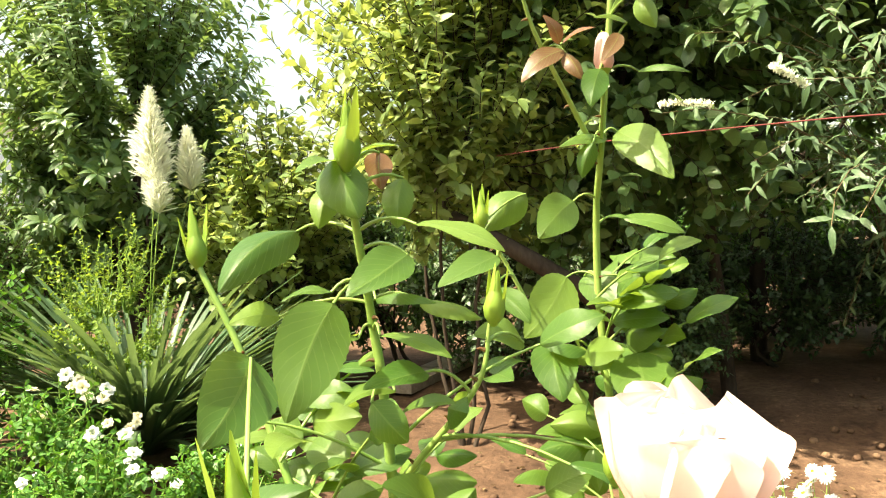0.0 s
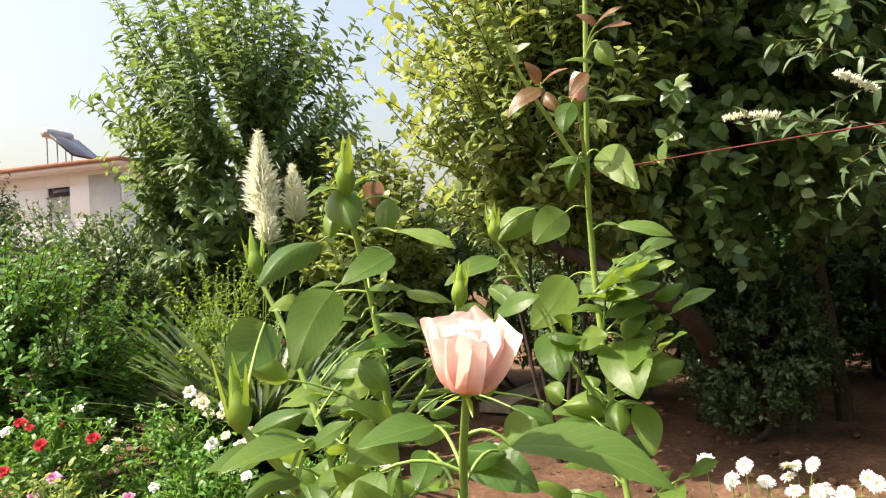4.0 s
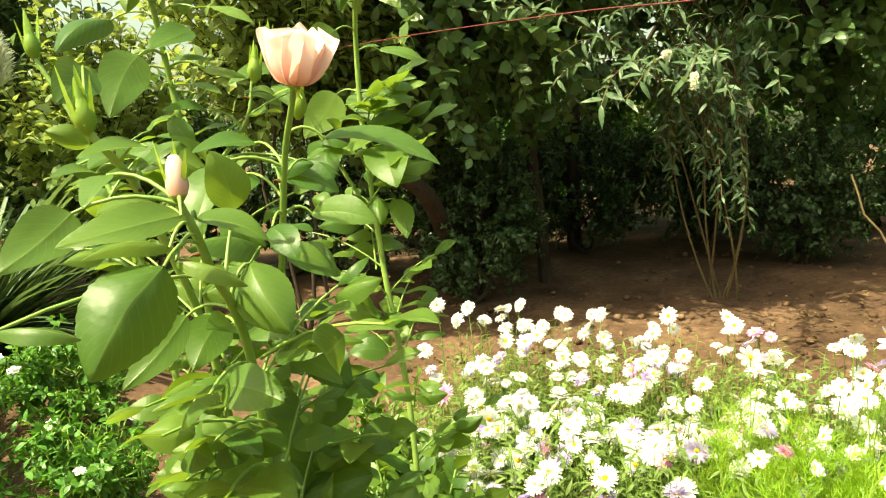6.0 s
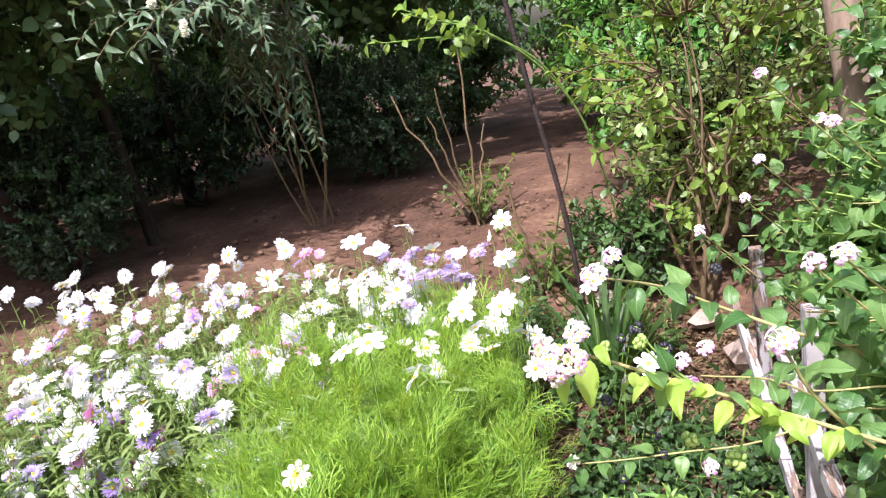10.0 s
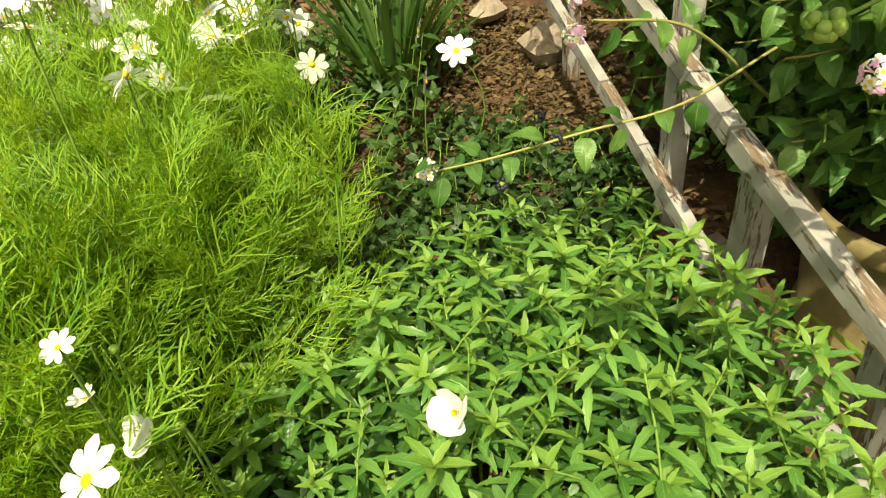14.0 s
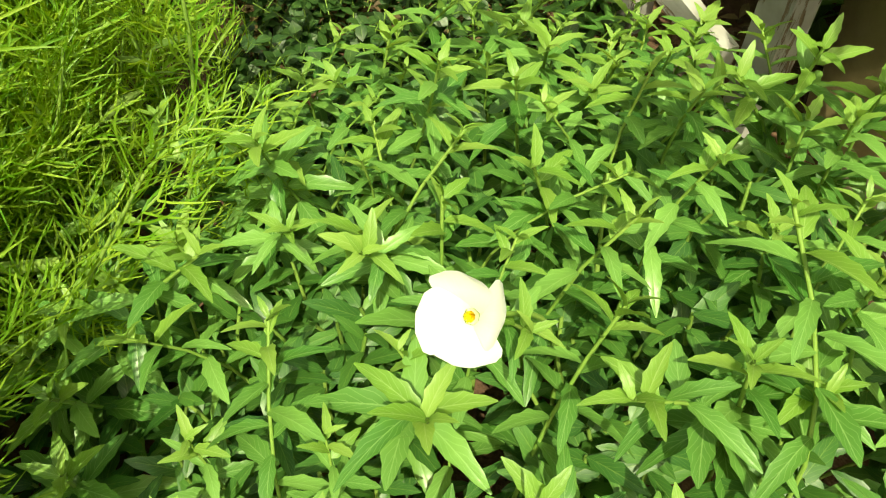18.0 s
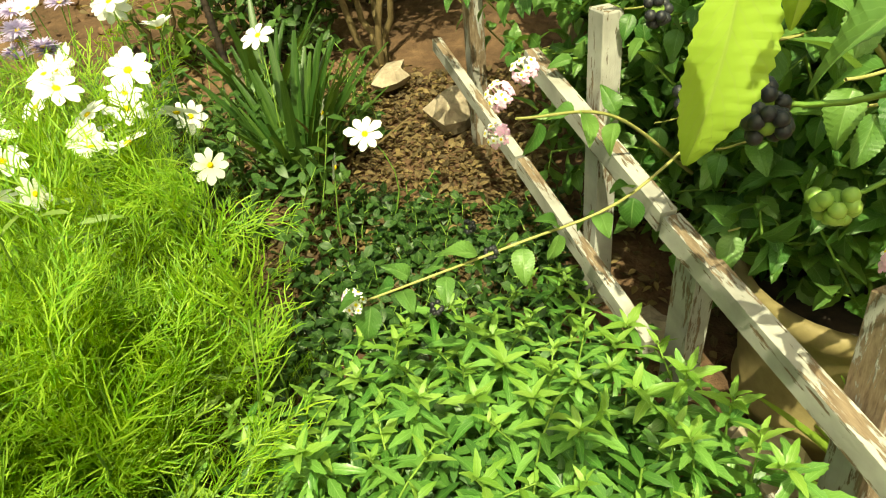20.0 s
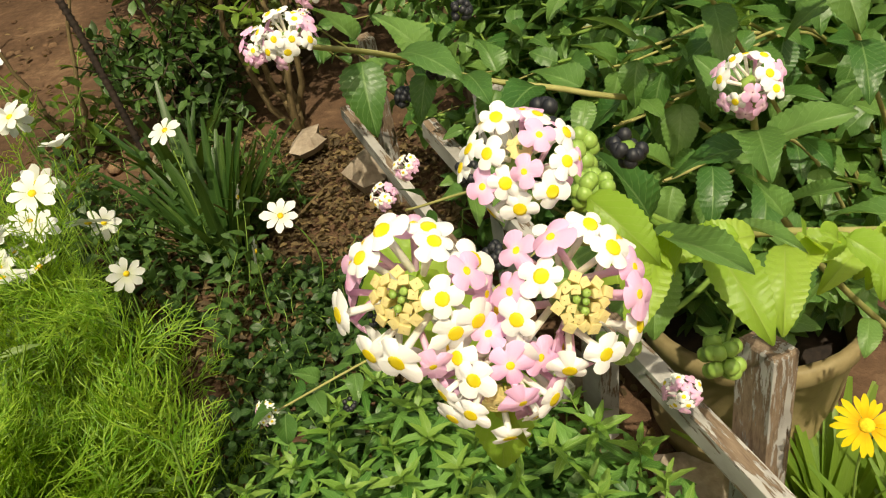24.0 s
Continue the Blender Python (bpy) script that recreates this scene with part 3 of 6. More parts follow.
def far_woods():
    """Leafy belt that closes the garden all round."""
    P, N = [], []
    for k in range(15000):
        a = rng.uniform(-math.pi, math.pi)
        toward_house = math.exp(-((a - 2.15) / 0.42) ** 2)
        top = 4.0 - 2.5 * toward_house
        r = rng.uniform(10.0, 13.5)
        z = top * (0.75 + 0.25 * noise.noise(Vector((math.cos(a) * 5, math.sin(a) * 5, 2)))) * rng.uniform(0, 1) ** 0.8
        P.append((1.5 + r * math.cos(a), 1.5 + r * math.sin(a), z + 0.3))
    P = np.array(P)
    M = frames(P, rng.normal(0, 1, P.shape), rng.normal(0, 0.7, P.shape) + (0, 0, 0.6), rng.uniform(0.22, 0.4, len(P)))
    whole("far_woods", spread(LEAF_TINY, M), HEDGE_LEAF, "belt of far bushes and trees round the garden", "woods", "stuff")


far_woods()

# ---- picket fence ----
FENCE_FOOT, FENCE_WAY, FENCE_SIDE = np.array((1.28, -0.365, 0.0)), np.array((0.86, 0.51, 0.0)), np.array((-0.51, 0.86, 0.0))


def fence_at(s, off, z):
    return FENCE_FOOT + s * FENCE_WAY + off * FENCE_SIDE + (0, 0, z)


def beam(a, b, wide, deep, name, parent, mat, up=(0, 0, 1), flat=True):
    """A bevelled board from a to b."""
    a, b = Vector(a), Vector(b)
    ob = part(name, box((wide, deep, (b - a).length), 0.07), mat, parent, "", flat)
    z = (b - a).normalized()
    x = Vector(up).cross(z).normalized()
    y = z.cross(x)
    ob.matrix_basis = Matrix.Translation((a + b) / 2) @ Matrix((x, y, z)).transposed().to_4x4()
    return ob


def make_fence():
    fence = thing("picket_fence", "low broken picket fence with peeling grey-white paint", "fence")
    fz = math.degrees(math.atan2(0.51, 0.86))
    for s, low, top, wide, lean in ((0.035, -0.1, 0.450, 0.050, 3), (0.345, -0.1, 0.330, 0.050, -4), (0.61, -0.05, 0.575, 0.045, 2), (1.20, 0.02, 0.54, 0.045, -6), (-0.28, -0.1, 0.40, 0.05, 2)):
        size = (wide, 0.034, top - low)
        V, F, U = box(size, 0.1)
        # the head is cut to a blunt gable
        cap = V[:, 2] > size[2] / 2 - 0.012
        V[cap, 2] += 0.022 - 0.8 * np.abs(V[cap, 0])
        ob = part("picket", (V, F, U), WORN_PAINT if s in (0.035, 1.20) else PEELING, fence, "", True)
        ob.location, ob.rotation_euler = fence_at(s, -0.01, (top + low) / 2), (radians(lean * 0.4), radians(lean), radians(fz))
    beam(fence_at(-0.16, 0.026, 0.280), fence_at(0.36, 0.026, 0.366), 0.026, 0.034, "top_rail", fence, PEELING)
    beam(fence_at(0.364, 0.027, 0.370), fence_at(0.80, 0.028, 0.460), 0.026, 0.034, "top_rail", fence, PEELING)
    beam(fence_at(0.34, 0.05, 0.172), fence_at(0.80, 0.05, 0.255), 0.021, 0.032, "bottom_rail", fence, PEELING)
    beam(fence_at(0.81, 0.05, 0.255), fence_at(1.30, 0.052, 0.345), 0.021, 0.031, "bottom_rail", fence, PEELING)
    beam(fence_at(-0.2, 0.045, 0.11), fence_at(0.08, 0.05, 0.15), 0.021, 0.032, "bottom_rail", fence, PEELING)


make_fence()

# ---- evening primrose patch ----
TOOTHED = blade(6, 0.30, 0.22, 0.22, 0.42, 1, 0.10)
PRIMROSE_LEAVES = [made("leaf", blade(8, w, f, d, 0.45, 1, 0.11, 0.0, 0.0, 0.12), PRIMROSE_LEAF) for w, f, d in ((0.27, 0.45, 0.3), (0.24, 0.55, 0.45), (0.29, 0.4, 0.15), (0.23, 0.5, 0.6))]
YOUNG_LEAVES = [made("leaf", blade(8, w, 0.5, d, 0.4, 1, 0.10), PRIMROSE_YOUNG) for w, d in ((0.30, 0.25), (0.27, 0.4))]


def primrose_shoot(k):
    """A leafy shoot 0.3 m tall; its leaves shorten towards the tip."""
    root = thing("evening_primrose", "leafy evening primrose shoot with toothed lance leaves", "plant", group="evening primrose shoots by the fence")
    bend = rng.normal(0, 0.05, 3) * (1, 1, 0)
    curve = arc((0, 0, -0.3), (0, 0, 0), bend, 8)
    part("stem", tube(curve, 0.0020, 0.0012, 5), STEM, root)
    n = 18
    for i in range(n):
        s = i / (n - 1)
        phi = i * 2.4 + k
        h = -0.12 * (1 - s) ** 1.5
        tilt = radians(84 - 48 * s ** 2)
        d = Vector((math.cos(phi) * math.sin(tilt), math.sin(phi) * math.sin(tilt), math.cos(tilt) + rng.normal(0, 0.1)))
        q = bend * 4 * (1 + h / 0.3) * (-h / 0.3)
        ob = part("leaf", PRIMROSE_LEAVES[(i + k) % 4] if i < 12 else YOUNG_LEAVES[i % 2], None, root)
        length = (0.050 - 0.032 * s ** 2.2) * rng.uniform(0.8, 1.15)
        ob.matrix_basis = Matrix(frames([(q[0], q[1], h)], [tuple(d)], [(-d.x * 0.7, -d.y * 0.7, 1.2)], [length])[0])
    return root


def mound(x, y):
    """Height of the patch's leafy surface."""
    return 0.11 + 0.20 * math.exp(-((x - 1.17) / 0.42) ** 2 - ((y + 0.06) / 0.43) ** 2)


def make_patch():
    kinds = [primrose_shoot(k) for k in range(7)]
    used = [False] * 7
    spots = []
    for _ in range(6000):
        x, y = rng.uniform(0.87, 1.75), rng.uniform(-0.5, 0.42)
        off = float((np.array((x, y, 0)) - FENCE_FOOT) @ FENCE_SIDE)
        if off < 0.075 or (x < 1.05 and y < -0.13) or y < -0.45 or y > 0.41 + rng.normal(0, 0.02) or x + y > 1.72 + rng.normal(0, 0.03):
            continue
        if all((x - a) ** 2 + (y - b) ** 2 > 0.051 ** 2 for a, b in spots):
            spots.append((x, y))
    sets, stalks = [], []
    for x, y in spots + [(a + rng.normal(0, 0.03), b + rng.normal(0, 0.03)) for a, b in spots + spots]:
        z = mound(x, y) - rng.uniform(0.05, 0.11)
        curve = arc((x, y, z - 0.16), (x + rng.normal(0, 0.02), y + rng.normal(0, 0.02), z), rng.normal(0, 0.01, 3), 6)
        stalks.append(tube(curve, 0.0025, 0.0015, 5))
        sets.append(leaves_on(curve, 13, 0.043, 1.2, 0.35, 0.25, 0.6))
    under_growth = thing("primrose_undergrowth", "lower leaves of the evening primrose patch, coloured darker as shade", "foliage", kind="stuff")
    part("stalks", joined(stalks), STEM, under_growth)
    # Lower leaves use the darkened copy, so gaps under the shoots read as shade.
    part("leaves", spread(TOOTHED, np.concatenate(sets)), PRIMROSE_SHADED, under_growth)
    for i, (x, y) in enumerate(spots[:178]):
        z = mound(x, y) + 0.012 + rng.normal(0, 0.018)
        m = pose(x, y, z, rng.normal(0, 11), rng.normal(0, 11), rng.uniform(0, 360)) @ Matrix.Scale(rng.uniform(0.8, 1.2), 4)
        k = i % 7
        if used[k]:
            copy_thing(kinds[k], m)
        else:
            kinds[k].matrix_basis, used[k] = m, True


make_patch()


def primrose_flower(at, axis, size, reach=(0.06, -0.045)):
    root = thing("evening_primrose_flower", "open white evening primrose flower with a yellow eye", "flower")
    petals = blade(8, 1.1, -0.05, -0.22, 0.62, 3, 0.0, 0.25, blunt=True)
    z = unit(axis)
    D, R = around(z, 4, 1.02, 0.4, math.pi / 2)
    for k in range(4):
        ob = part("petal", made("petal", petals, WHITE_PETAL), None, root)
        ob.matrix_basis = Matrix(frames([np.array(at)], [D[k]], [z + 0.2 * R[(k + 1) % 4]], [size])[0])
    S = around(z, 8, 0.3, 0.0, 0.785)[0]
    for d in S:
        part("stamen", tube(arc(np.array(at), np.array(at) + d * size * 0.26, (0, 0, 0.001), 4), 0.0007, 0.0009, 4), DISC, root)
    part("calyx", tube(arc(np.array(at) - z * 0.03, np.array(at) + z * 0.004, (0, 0, 0), 5), 0.0016, 0.004, 7), STEM, root)
    foot = np.array(at) - z * 0.03
    part("stem", tube(smooth([foot + (reach[0], reach[1], -0.15), foot + (reach[0] * 0.6, reach[1] * 0.6, -0.05), foot], 10), 0.0018, 0.0016, 5), STEM, root)


primrose_flower((1.024, 0.050, 0.352), (-0.66, 0.22, 0.72), 0.028)
primrose_flower((0.908, 0.298, 0.374), (-0.65, 0.45, 0.5), 0.028, (0.01, 0.0))


# ---- feathery cosmos foliage ----
def bed(d, l):
    """Plan place by depth and sideways distance in the flower bed."""
    return 0.23 + 0.64 * d + 0.77 * l, -0.60 + 0.77 * d - 0.64 * l


def thread(a, b, w, sag=0.0):
    """A flat, bent thread leaf."""
    way = np.asarray(b, float) - np.asarray(a, float)
    c = arc(a, b, rng.normal(0, 0.07, 3) * np.linalg.norm(way) + (0, 0, sag), 4)
    side = unit(np.cross(way, (0.2, 0.3, 1.0))) * w
    V = np.concatenate([c - side, c + side])
    V[3] += (c[3] - V[3]) * 0.8
    V[7] += (c[3] - V[7]) * 0.8
    return V, np.array([(i, i + 1, i + 5, i + 4) for i in range(3)]), np.array([(u, v / 3) for u in (0.3, 0.7) for v in range(4)])


def frond(seed, pairs=8):
    r = np.random.default_rng(seed)
    axis = arc((0, 0, 0), (0, 1, 0.1), (0, 0, 0.1), 9)
    out = [thread(axis[0], axis[4], 0.010), thread(axis[4], axis[8], 0.009)]
    for i in range(1, pairs + 1):
        p = axis[i]
        for sgn in (-1, 1):
            ln = (0.60 - 0.045 * i) * r.uniform(0.6, 1.3)
            d = np.array((sgn * r.uniform(0.3, 0.8), r.uniform(0.55, 1.0), r.normal(0.08, 0.25)))
            q = p + ln * d
            out.append(thread(p, q, 0.008, 0.03))
            for f in (0.45, 0.7):
                e = p + ln * d * f
                out.append(thread(e, e + ln * 0.42 * np.array((sgn * r.uniform(-0.3, 0.8), r.uniform(0.6, 1.1), r.normal(0.1, 0.35))), 0.0068))
    return joined(out)


def make_feathery():
    fronds = [frond(s, 7) for s in range(1, 7)]
    stalks, sets = [], [[] for _ in range(6)]
    spots = []
    for k in range(250):
        d, l = rng.uniform(1.12, 2.25), rng.uniform(-0.36, 0.29)
        x, y = bed(d, l)
        if x > 0.82 and y > 0.45 - max(0.0, x - 1.2) * 0.25 and not (x > 1.55 and y < 0.42):
            spots.append((x, y))
    for k in range(70):
        spots.append((rng.uniform(0.86, 1.35), rng.uniform(0.46, 0.80)))
    for k in range(26):
        spots.append((rng.uniform(0.80, 0.98), rng.uniform(0.44, 0.54)))
    for k, (x, y) in enumerate(spots):
        foot = np.array(at_ground(x, y))
        tall = rng.uniform(0.26, 0.46) * (0.75 if y < 0.45 else 1.0)
        tip = foot + (rng.normal(0, 0.07), rng.normal(0, 0.07), tall)
        curve = arc(foot, tip, rng.normal(0, 0.03, 3), 7)
        stalks.append(tube(curve, 0.0028, 0.0014, 5))
        m = leaves_on(curve, 12, 0.115, 0.75, 0.2, 0.28, 0.3)
        for j in range(12):
            sets[(j + k) % 6].append(m[j])
    shape = joined([spread(f, np.array(s)) for f, s in zip(fronds, sets)])
    root = thing("feathery_foliage", "mass of feathery bright green cosmos foliage", "foliage", kind="stuff")
    part("stalks", joined(stalks), STEM, root)
    part("fronds", shape, FERN, root)
    fallen = smooth([(0.98, 0.68, 0.25), (1.053, 0.597, 0.242), (1.084, 0.548, 0.225), (1.124, 0.453, 0.195), (1.133, 0.387, 0.205)], 12)
    part("fallen_stalk", tube(fallen, 0.007, 0.005, 8), STEM, root, "thick green stalk lying across the foliage")


make_feathery()


# ---- daisies, asters and cosmos ----
def ray_ring(rays, inner, length, width, lift, layers=1, n=3, droop=0.12, seed=0, blunt=0.55):
    r = np.random.default_rng(seed)
    out = []
    for j in range(layers):
        a = np.arange(rays) * 2 * np.pi / rays + j * np.pi / rays + r.normal(0, 0.05, rays)
        e = lift + 0.28 * j + r.normal(0, 0.09, rays)
        D = np.stack([np.cos(a) * np.cos(e), np.sin(a) * np.cos(e), np.sin(e)], -1)
        P = np.stack([np.cos(a) * inner, np.sin(a) * inner, np.full(rays, 0.001 * j)], -1)
        out.append(spread(blade(n, width, 0.15, droop, blunt, blunt=True), frames(P, D, UP, length * (1 - 0.15 * j) * r.uniform(0.85, 1.1, rays))))
    return joined(out)


def dome(radius, height, n=5):
    V, F, U = lump(1.0, 3, (1, 1, 1), n, 0.06)
    V = V * (radius, radius, height)
    return V, F, U


HEADS = {}


def head_meshes(kind):
    if kind not in HEADS:
        petal, rays, inner, length, width, lift, layers, disc = {
            "white aster": (WHITE_PETAL, 22, 0.0035, 0.0135, 0.34, 0.12, 2, 0.0042),
            "white pompon": (WHITE_PETAL, 22, 0.002, 0.014, 0.36, 0.12, 4, 0.002),
            "pink aster": (PINK_PETAL, 26, 0.003, 0.0145, 0.22, 0.2, 3, 0.003),
            "lilac aster": (LILAC_PETAL, 26, 0.003, 0.0135, 0.22, 0.2, 3, 0.003),
            "purple aster": (PURPLE_PETAL, 24, 0.003, 0.013, 0.22, 0.2, 3, 0.003),
            "magenta aster": (MAGENTA_PETAL, 30, 0.003, 0.019, 0.2, 0.2, 3, 0.003),
            "cosmos": (WHITE_PETAL, 8, 0.004, 0.029, 0.56, 0.18, 1, 0.0058),
            "closing cosmos": (WHITE_PETAL, 8, 0.003, 0.027, 0.56, 0.7, 1, 0.005),
        }[kind]
        HEADS[kind] = [(made("petals", ray_ring(rays, inner, length, width, lift, layers, 4 if rays == 8 else 2, 0.14, s, 0.66 if rays == 8 else 0.6), petal), made("disc", dome(disc, disc * 0.6), DISC)) for s in range(3)]
    return HEADS[kind][int(rng.integers(3))]


def flower(name, label, category, group, kind, foot, top, face, size=1.0, leaf_mat=ASTER_LEAF, leaves=5, leaf_len=0.03):
    root = thing(name, label, category, foot, group)
    foot, top = np.array(foot), np.array(top)
    curve = arc((0, 0, 0), top - foot, rng.normal(0, 0.02, 3) * (1, 1, 0), 7)
    part("stem", tube(curve, 0.0022, 0.0013, 5), STEM, root)
    petals, disc = head_meshes(kind)
    turn = Vector(unit(face)).to_track_quat("Z", "Y").to_matrix().to_4x4()
    m = Matrix.Translation(tuple(top - foot)) @ turn @ Matrix.Rotation(rng.uniform(0, 6.28), 4, "Z") @ Matrix.Scale(size, 4)
    part("petals", petals, None, root).matrix_basis = m
    part("disc", disc, None, root).matrix_basis = m
    if leaves:
        part("leaves", spread(LEAF_LONG, leaves_on(curve, leaves, leaf_len, 0.9, 0.15, 0.25, 0.5)), leaf_mat, root)
    return root


def facing_up(at, axis, scale):
    """A pose at a place whose z looks along axis."""
    return Matrix.Translation(tuple(at)) @ Vector(unit(axis)).to_track_quat("Z", "Y").to_matrix().to_4x4() @ Matrix.Scale(scale, 4)


def make_bed():
    near_left = [(rng.uniform(1.5, 2.3), rng.uniform(-1.35, -0.3)) for _ in range(130)]
    kinds = ["white aster"] * 10 + ["white pompon"] * 12 + ["pink aster"] * 3 + ["lilac aster"] * 3 + ["purple aster"] * 2
    for k in range(226):
        d, l = (rng.uniform(1.55, 2.5), rng.uniform(-1.35, 0.15)) if k < 140 else near_left[k - 140]
        if l > -0.1 and d < 2.3:
            continue
        x, y = bed(d, l)
        back = (d - 1.6) / 1.35
        z = 0.24 + 0.30 * back + rng.uniform(-0.04, 0.11)
        kind = kinds[int(rng.integers(len(kinds)))]
        colour = kind.split()[0]
        face = rng.normal(0, 0.45, 3) + (-0.35, -0.2, 0.9)
        flower("aster", f"{colour} daisy-like aster on a leafy stem", "flower", "asters in the flower bed", kind, at_ground(x + rng.normal(0, 0.04), y + rng.normal(0, 0.04)), (x, y, z), face, rng.uniform(1.35, 2.4))
    for k in range(32):
        x, y, z = rng.uniform(0.38, 0.92), rng.uniform(1.35, 2.15), rng.uniform(0.2, 0.34)
        flower("aster", "white daisy-like aster on a leafy stem", "flower", "asters in the flower bed", "white aster" if k % 3 else "white pompon", at_ground(x + 0.02, y + 0.02), (x, y, z), rng.normal(0, 0.4, 3) + (-0.35, -0.3, 0.9), rng.uniform(1.5, 2.3))
    # tall ones that stand out against the soil
    for x, y, z in ((0.775, 2.17, 0.70), (0.92, 2.25, 0.66), (0.99, 2.27, 0.60), (1.17, 2.33, 0.63), (1.12, 2.2, 0.58), (0.86, 2.2, 0.63), (1.3, 2.2, 0.60), (1.42, 2.15, 0.6), (1.25, 2.3, 0.54), (0.7, 2.1, 0.56)):
        flower("aster", "white pompon aster on a tall leafy stem", "flower", "asters in the flower bed", "white pompon", at_ground(x + 0.03, y + 0.02), (x, y, z), rng.normal(0, 0.4, 3) + (-0.5, -0.6, 0.6), 1.9, leaves=8)
    for x, y, z in ((0.95, 1.44, 0.26), (1.0, 1.47, 0.25), (0.98, 1.42, 0.24), (0.86, 1.31, 0.26), (1.02, 1.50, 0.27), (0.9, 1.36, 0.22), (0.93, 1.49, 0.22)):
        flower("aster", "bright magenta aster with many rays", "flower", "asters in the flower bed", "magenta aster", at_ground(x, y), (x, y, z), rng.normal(0, 0.3, 3) + (-0.4, -0.4, 0.7), 1.5)
    # cosmos
    for k in range(62):
        if k < 34:
            d, l = rng.uniform(1.85, 2.45), rng.uniform(-0.35, 0.42)
            z = 0.50 + 0.10 * (d - 1.85) + rng.uniform(-0.07, 0.17)
        else:
            d, l = rng.uniform(1.75, 2.35), rng.uniform(0.0, 0.5)
            z = 0.40 + rng.uniform(-0.06, 0.16)
        x, y = bed(d, l)
        if x > 1.5 and y < 0.35:
            continue
        kind = "cosmos" if rng.random() < 0.6 else "closing cosmos"
        flower("cosmos", "white cosmos flower with a yellow centre" if kind == "cosmos" else "half-closed white cosmos on a thin stem", "flower", "white cosmos in the bed", kind, at_ground(x + rng.normal(0, 0.04), y + rng.normal(0, 0.04)), (x, y, z), rng.normal(0, 0.6, 3) + (-0.3, -0.15, 0.9), rng.uniform(0.75, 1.2), FERN, 0)
    for x, y, z, face, size in ((1.906, 0.378, 0.33, (-0.6, -0.1, 0.7), 1.15), (2.05, 0.63, 0.475, (-0.4, 0.1, 0.8), 1.15), (1.94, 0.86, 0.58, (-0.4, 0.1, 0.8), 1.2), (1.456, 0.949, 0.765, (-0.3, -0.2, 0.9), 1.1), (1.12, 0.511, 0.69, (-0.2, -0.1, 0.9), 1.15), (1.40, 0.712, 0.47, (0.3, 0.3, 0.5), 1.1), (0.92, 0.534, 0.507, (-0.3, -0.5, 0.8), 0.9), (0.882, 0.318, 0.499, (-0.4, -0.1, 0.8), 0.46), (0.816, 0.253, 0.445, (-0.5, 0.2, 0.75), 0.95), (1.20, 0.72, 0.60, (-0.3, 0.2, 0.9), 1.1), (1.25, 0.55, 0.55, (-0.5, 0.6, 0.6), 1.1), (2.0, 0.5, 0.33, (-0.2, 0.8, 0.2), 0.9), (1.88, 0.44, 0.27, (-0.2, 0.8, 0.1), 0.9), (1.5, 0.62, 0.5, (0.2, -0.1, 0.8), 1.0)):
        flower("cosmos", "white cosmos flower with a yellow centre", "flower", "white cosmos in the bed", "cosmos", at_ground(x + 0.03, y + 0.03), (x, y, z), face, size, FERN, 0)
    flower("cosmos", "half-closed white cosmos on a thin stem", "flower", "white cosmos in the bed", "closing cosmos", at_ground(0.93, 0.36), (0.89, 0.335, 0.425), (-0.2, 0.1, 1), 0.5, FERN, 0)
    flower("cosmos", "faded lilac-pink cosmos on a thick stem", "flower", "white cosmos in the bed", "lilac aster", at_ground(0.86, 0.46), (0.845, 0.43, 0.40), (-0.3, -0.2, 0.7), 1.2, FERN, 0)
    for x, y, z in ((0.934, 0.335, 0.442), (0.86, 0.373, 0.418), (0.871, 0.253, 0.392), (0.85, 0.36, 0.40), (0.93, 0.29, 0.36), (1.0, 0.6, 0.42), (1.15, 0.7, 0.5), (1.3, 0.65, 0.5), (1.45, 0.75, 0.52)):
        b = thing("cosmos_bud", "round yellow-green cosmos bud on a thin stem", "flower bud", group="cosmos buds")
        part("bud", moved(lump(0.0055, 2, (1, 1, 0.85), 5, 0.1), x, y, z), YELLOW_GREEN, b)
        part("stem", tube(arc(at_ground(x + 0.02, y + 0.02), (x, y, z), (0.01, 0.01, 0), 6), 0.0018, 0.0013, 5), STEM, b)
    # the far part of the drift, too dense to pick apart
    drift = thing("aster_drift", "dense far drift of white and lilac asters", "flowers", kind="stuff")
    for mat, count in ((WHITE_PETAL, 150), (LILAC_PETAL, 22), (PINK_PETAL, 20)):
        P, stalks = [], []
        for k in range(count):
            d, l = rng.uniform(2.2, 3.0), rng.uniform(-1.3, 0.15)
            x, y = bed(d, l)
            P.append((x, y, 0.19 + 0.30 * (d - 1.6) / 1.35 + rng.uniform(-0.05, 0.1)))
            stalks.append(tube(arc(at_ground(x + 0.02, y + 0.02), P[-1], (0.01, 0, 0), 5), 0.002, 0.0013, 4))
        m = np.array([np.array(facing_up(p, rng.normal(0, 0.4, 3) + (-0.35, -0.2, 0.9), rng.uniform(1.3, 2.2))) for p in P])
        part("petals", spread(ray_ring(20, 0.003, 0.0135, 0.36, 0.12, 2, 2, 0.14, 3), m), mat, drift)
        part("discs", spread(dome(0.004, 0.0028), m), DISC, drift)
        part("stalks", joined(stalks), STEM, drift)
    # lilac brush flowers behind the cosmos
    for k in range(20):
        x, y = 1.88 + rng.normal(0, 0.08), 1.10 + rng.normal(0, 0.08)
        z = 0.54 + rng.uniform(-0.07, 0.07)
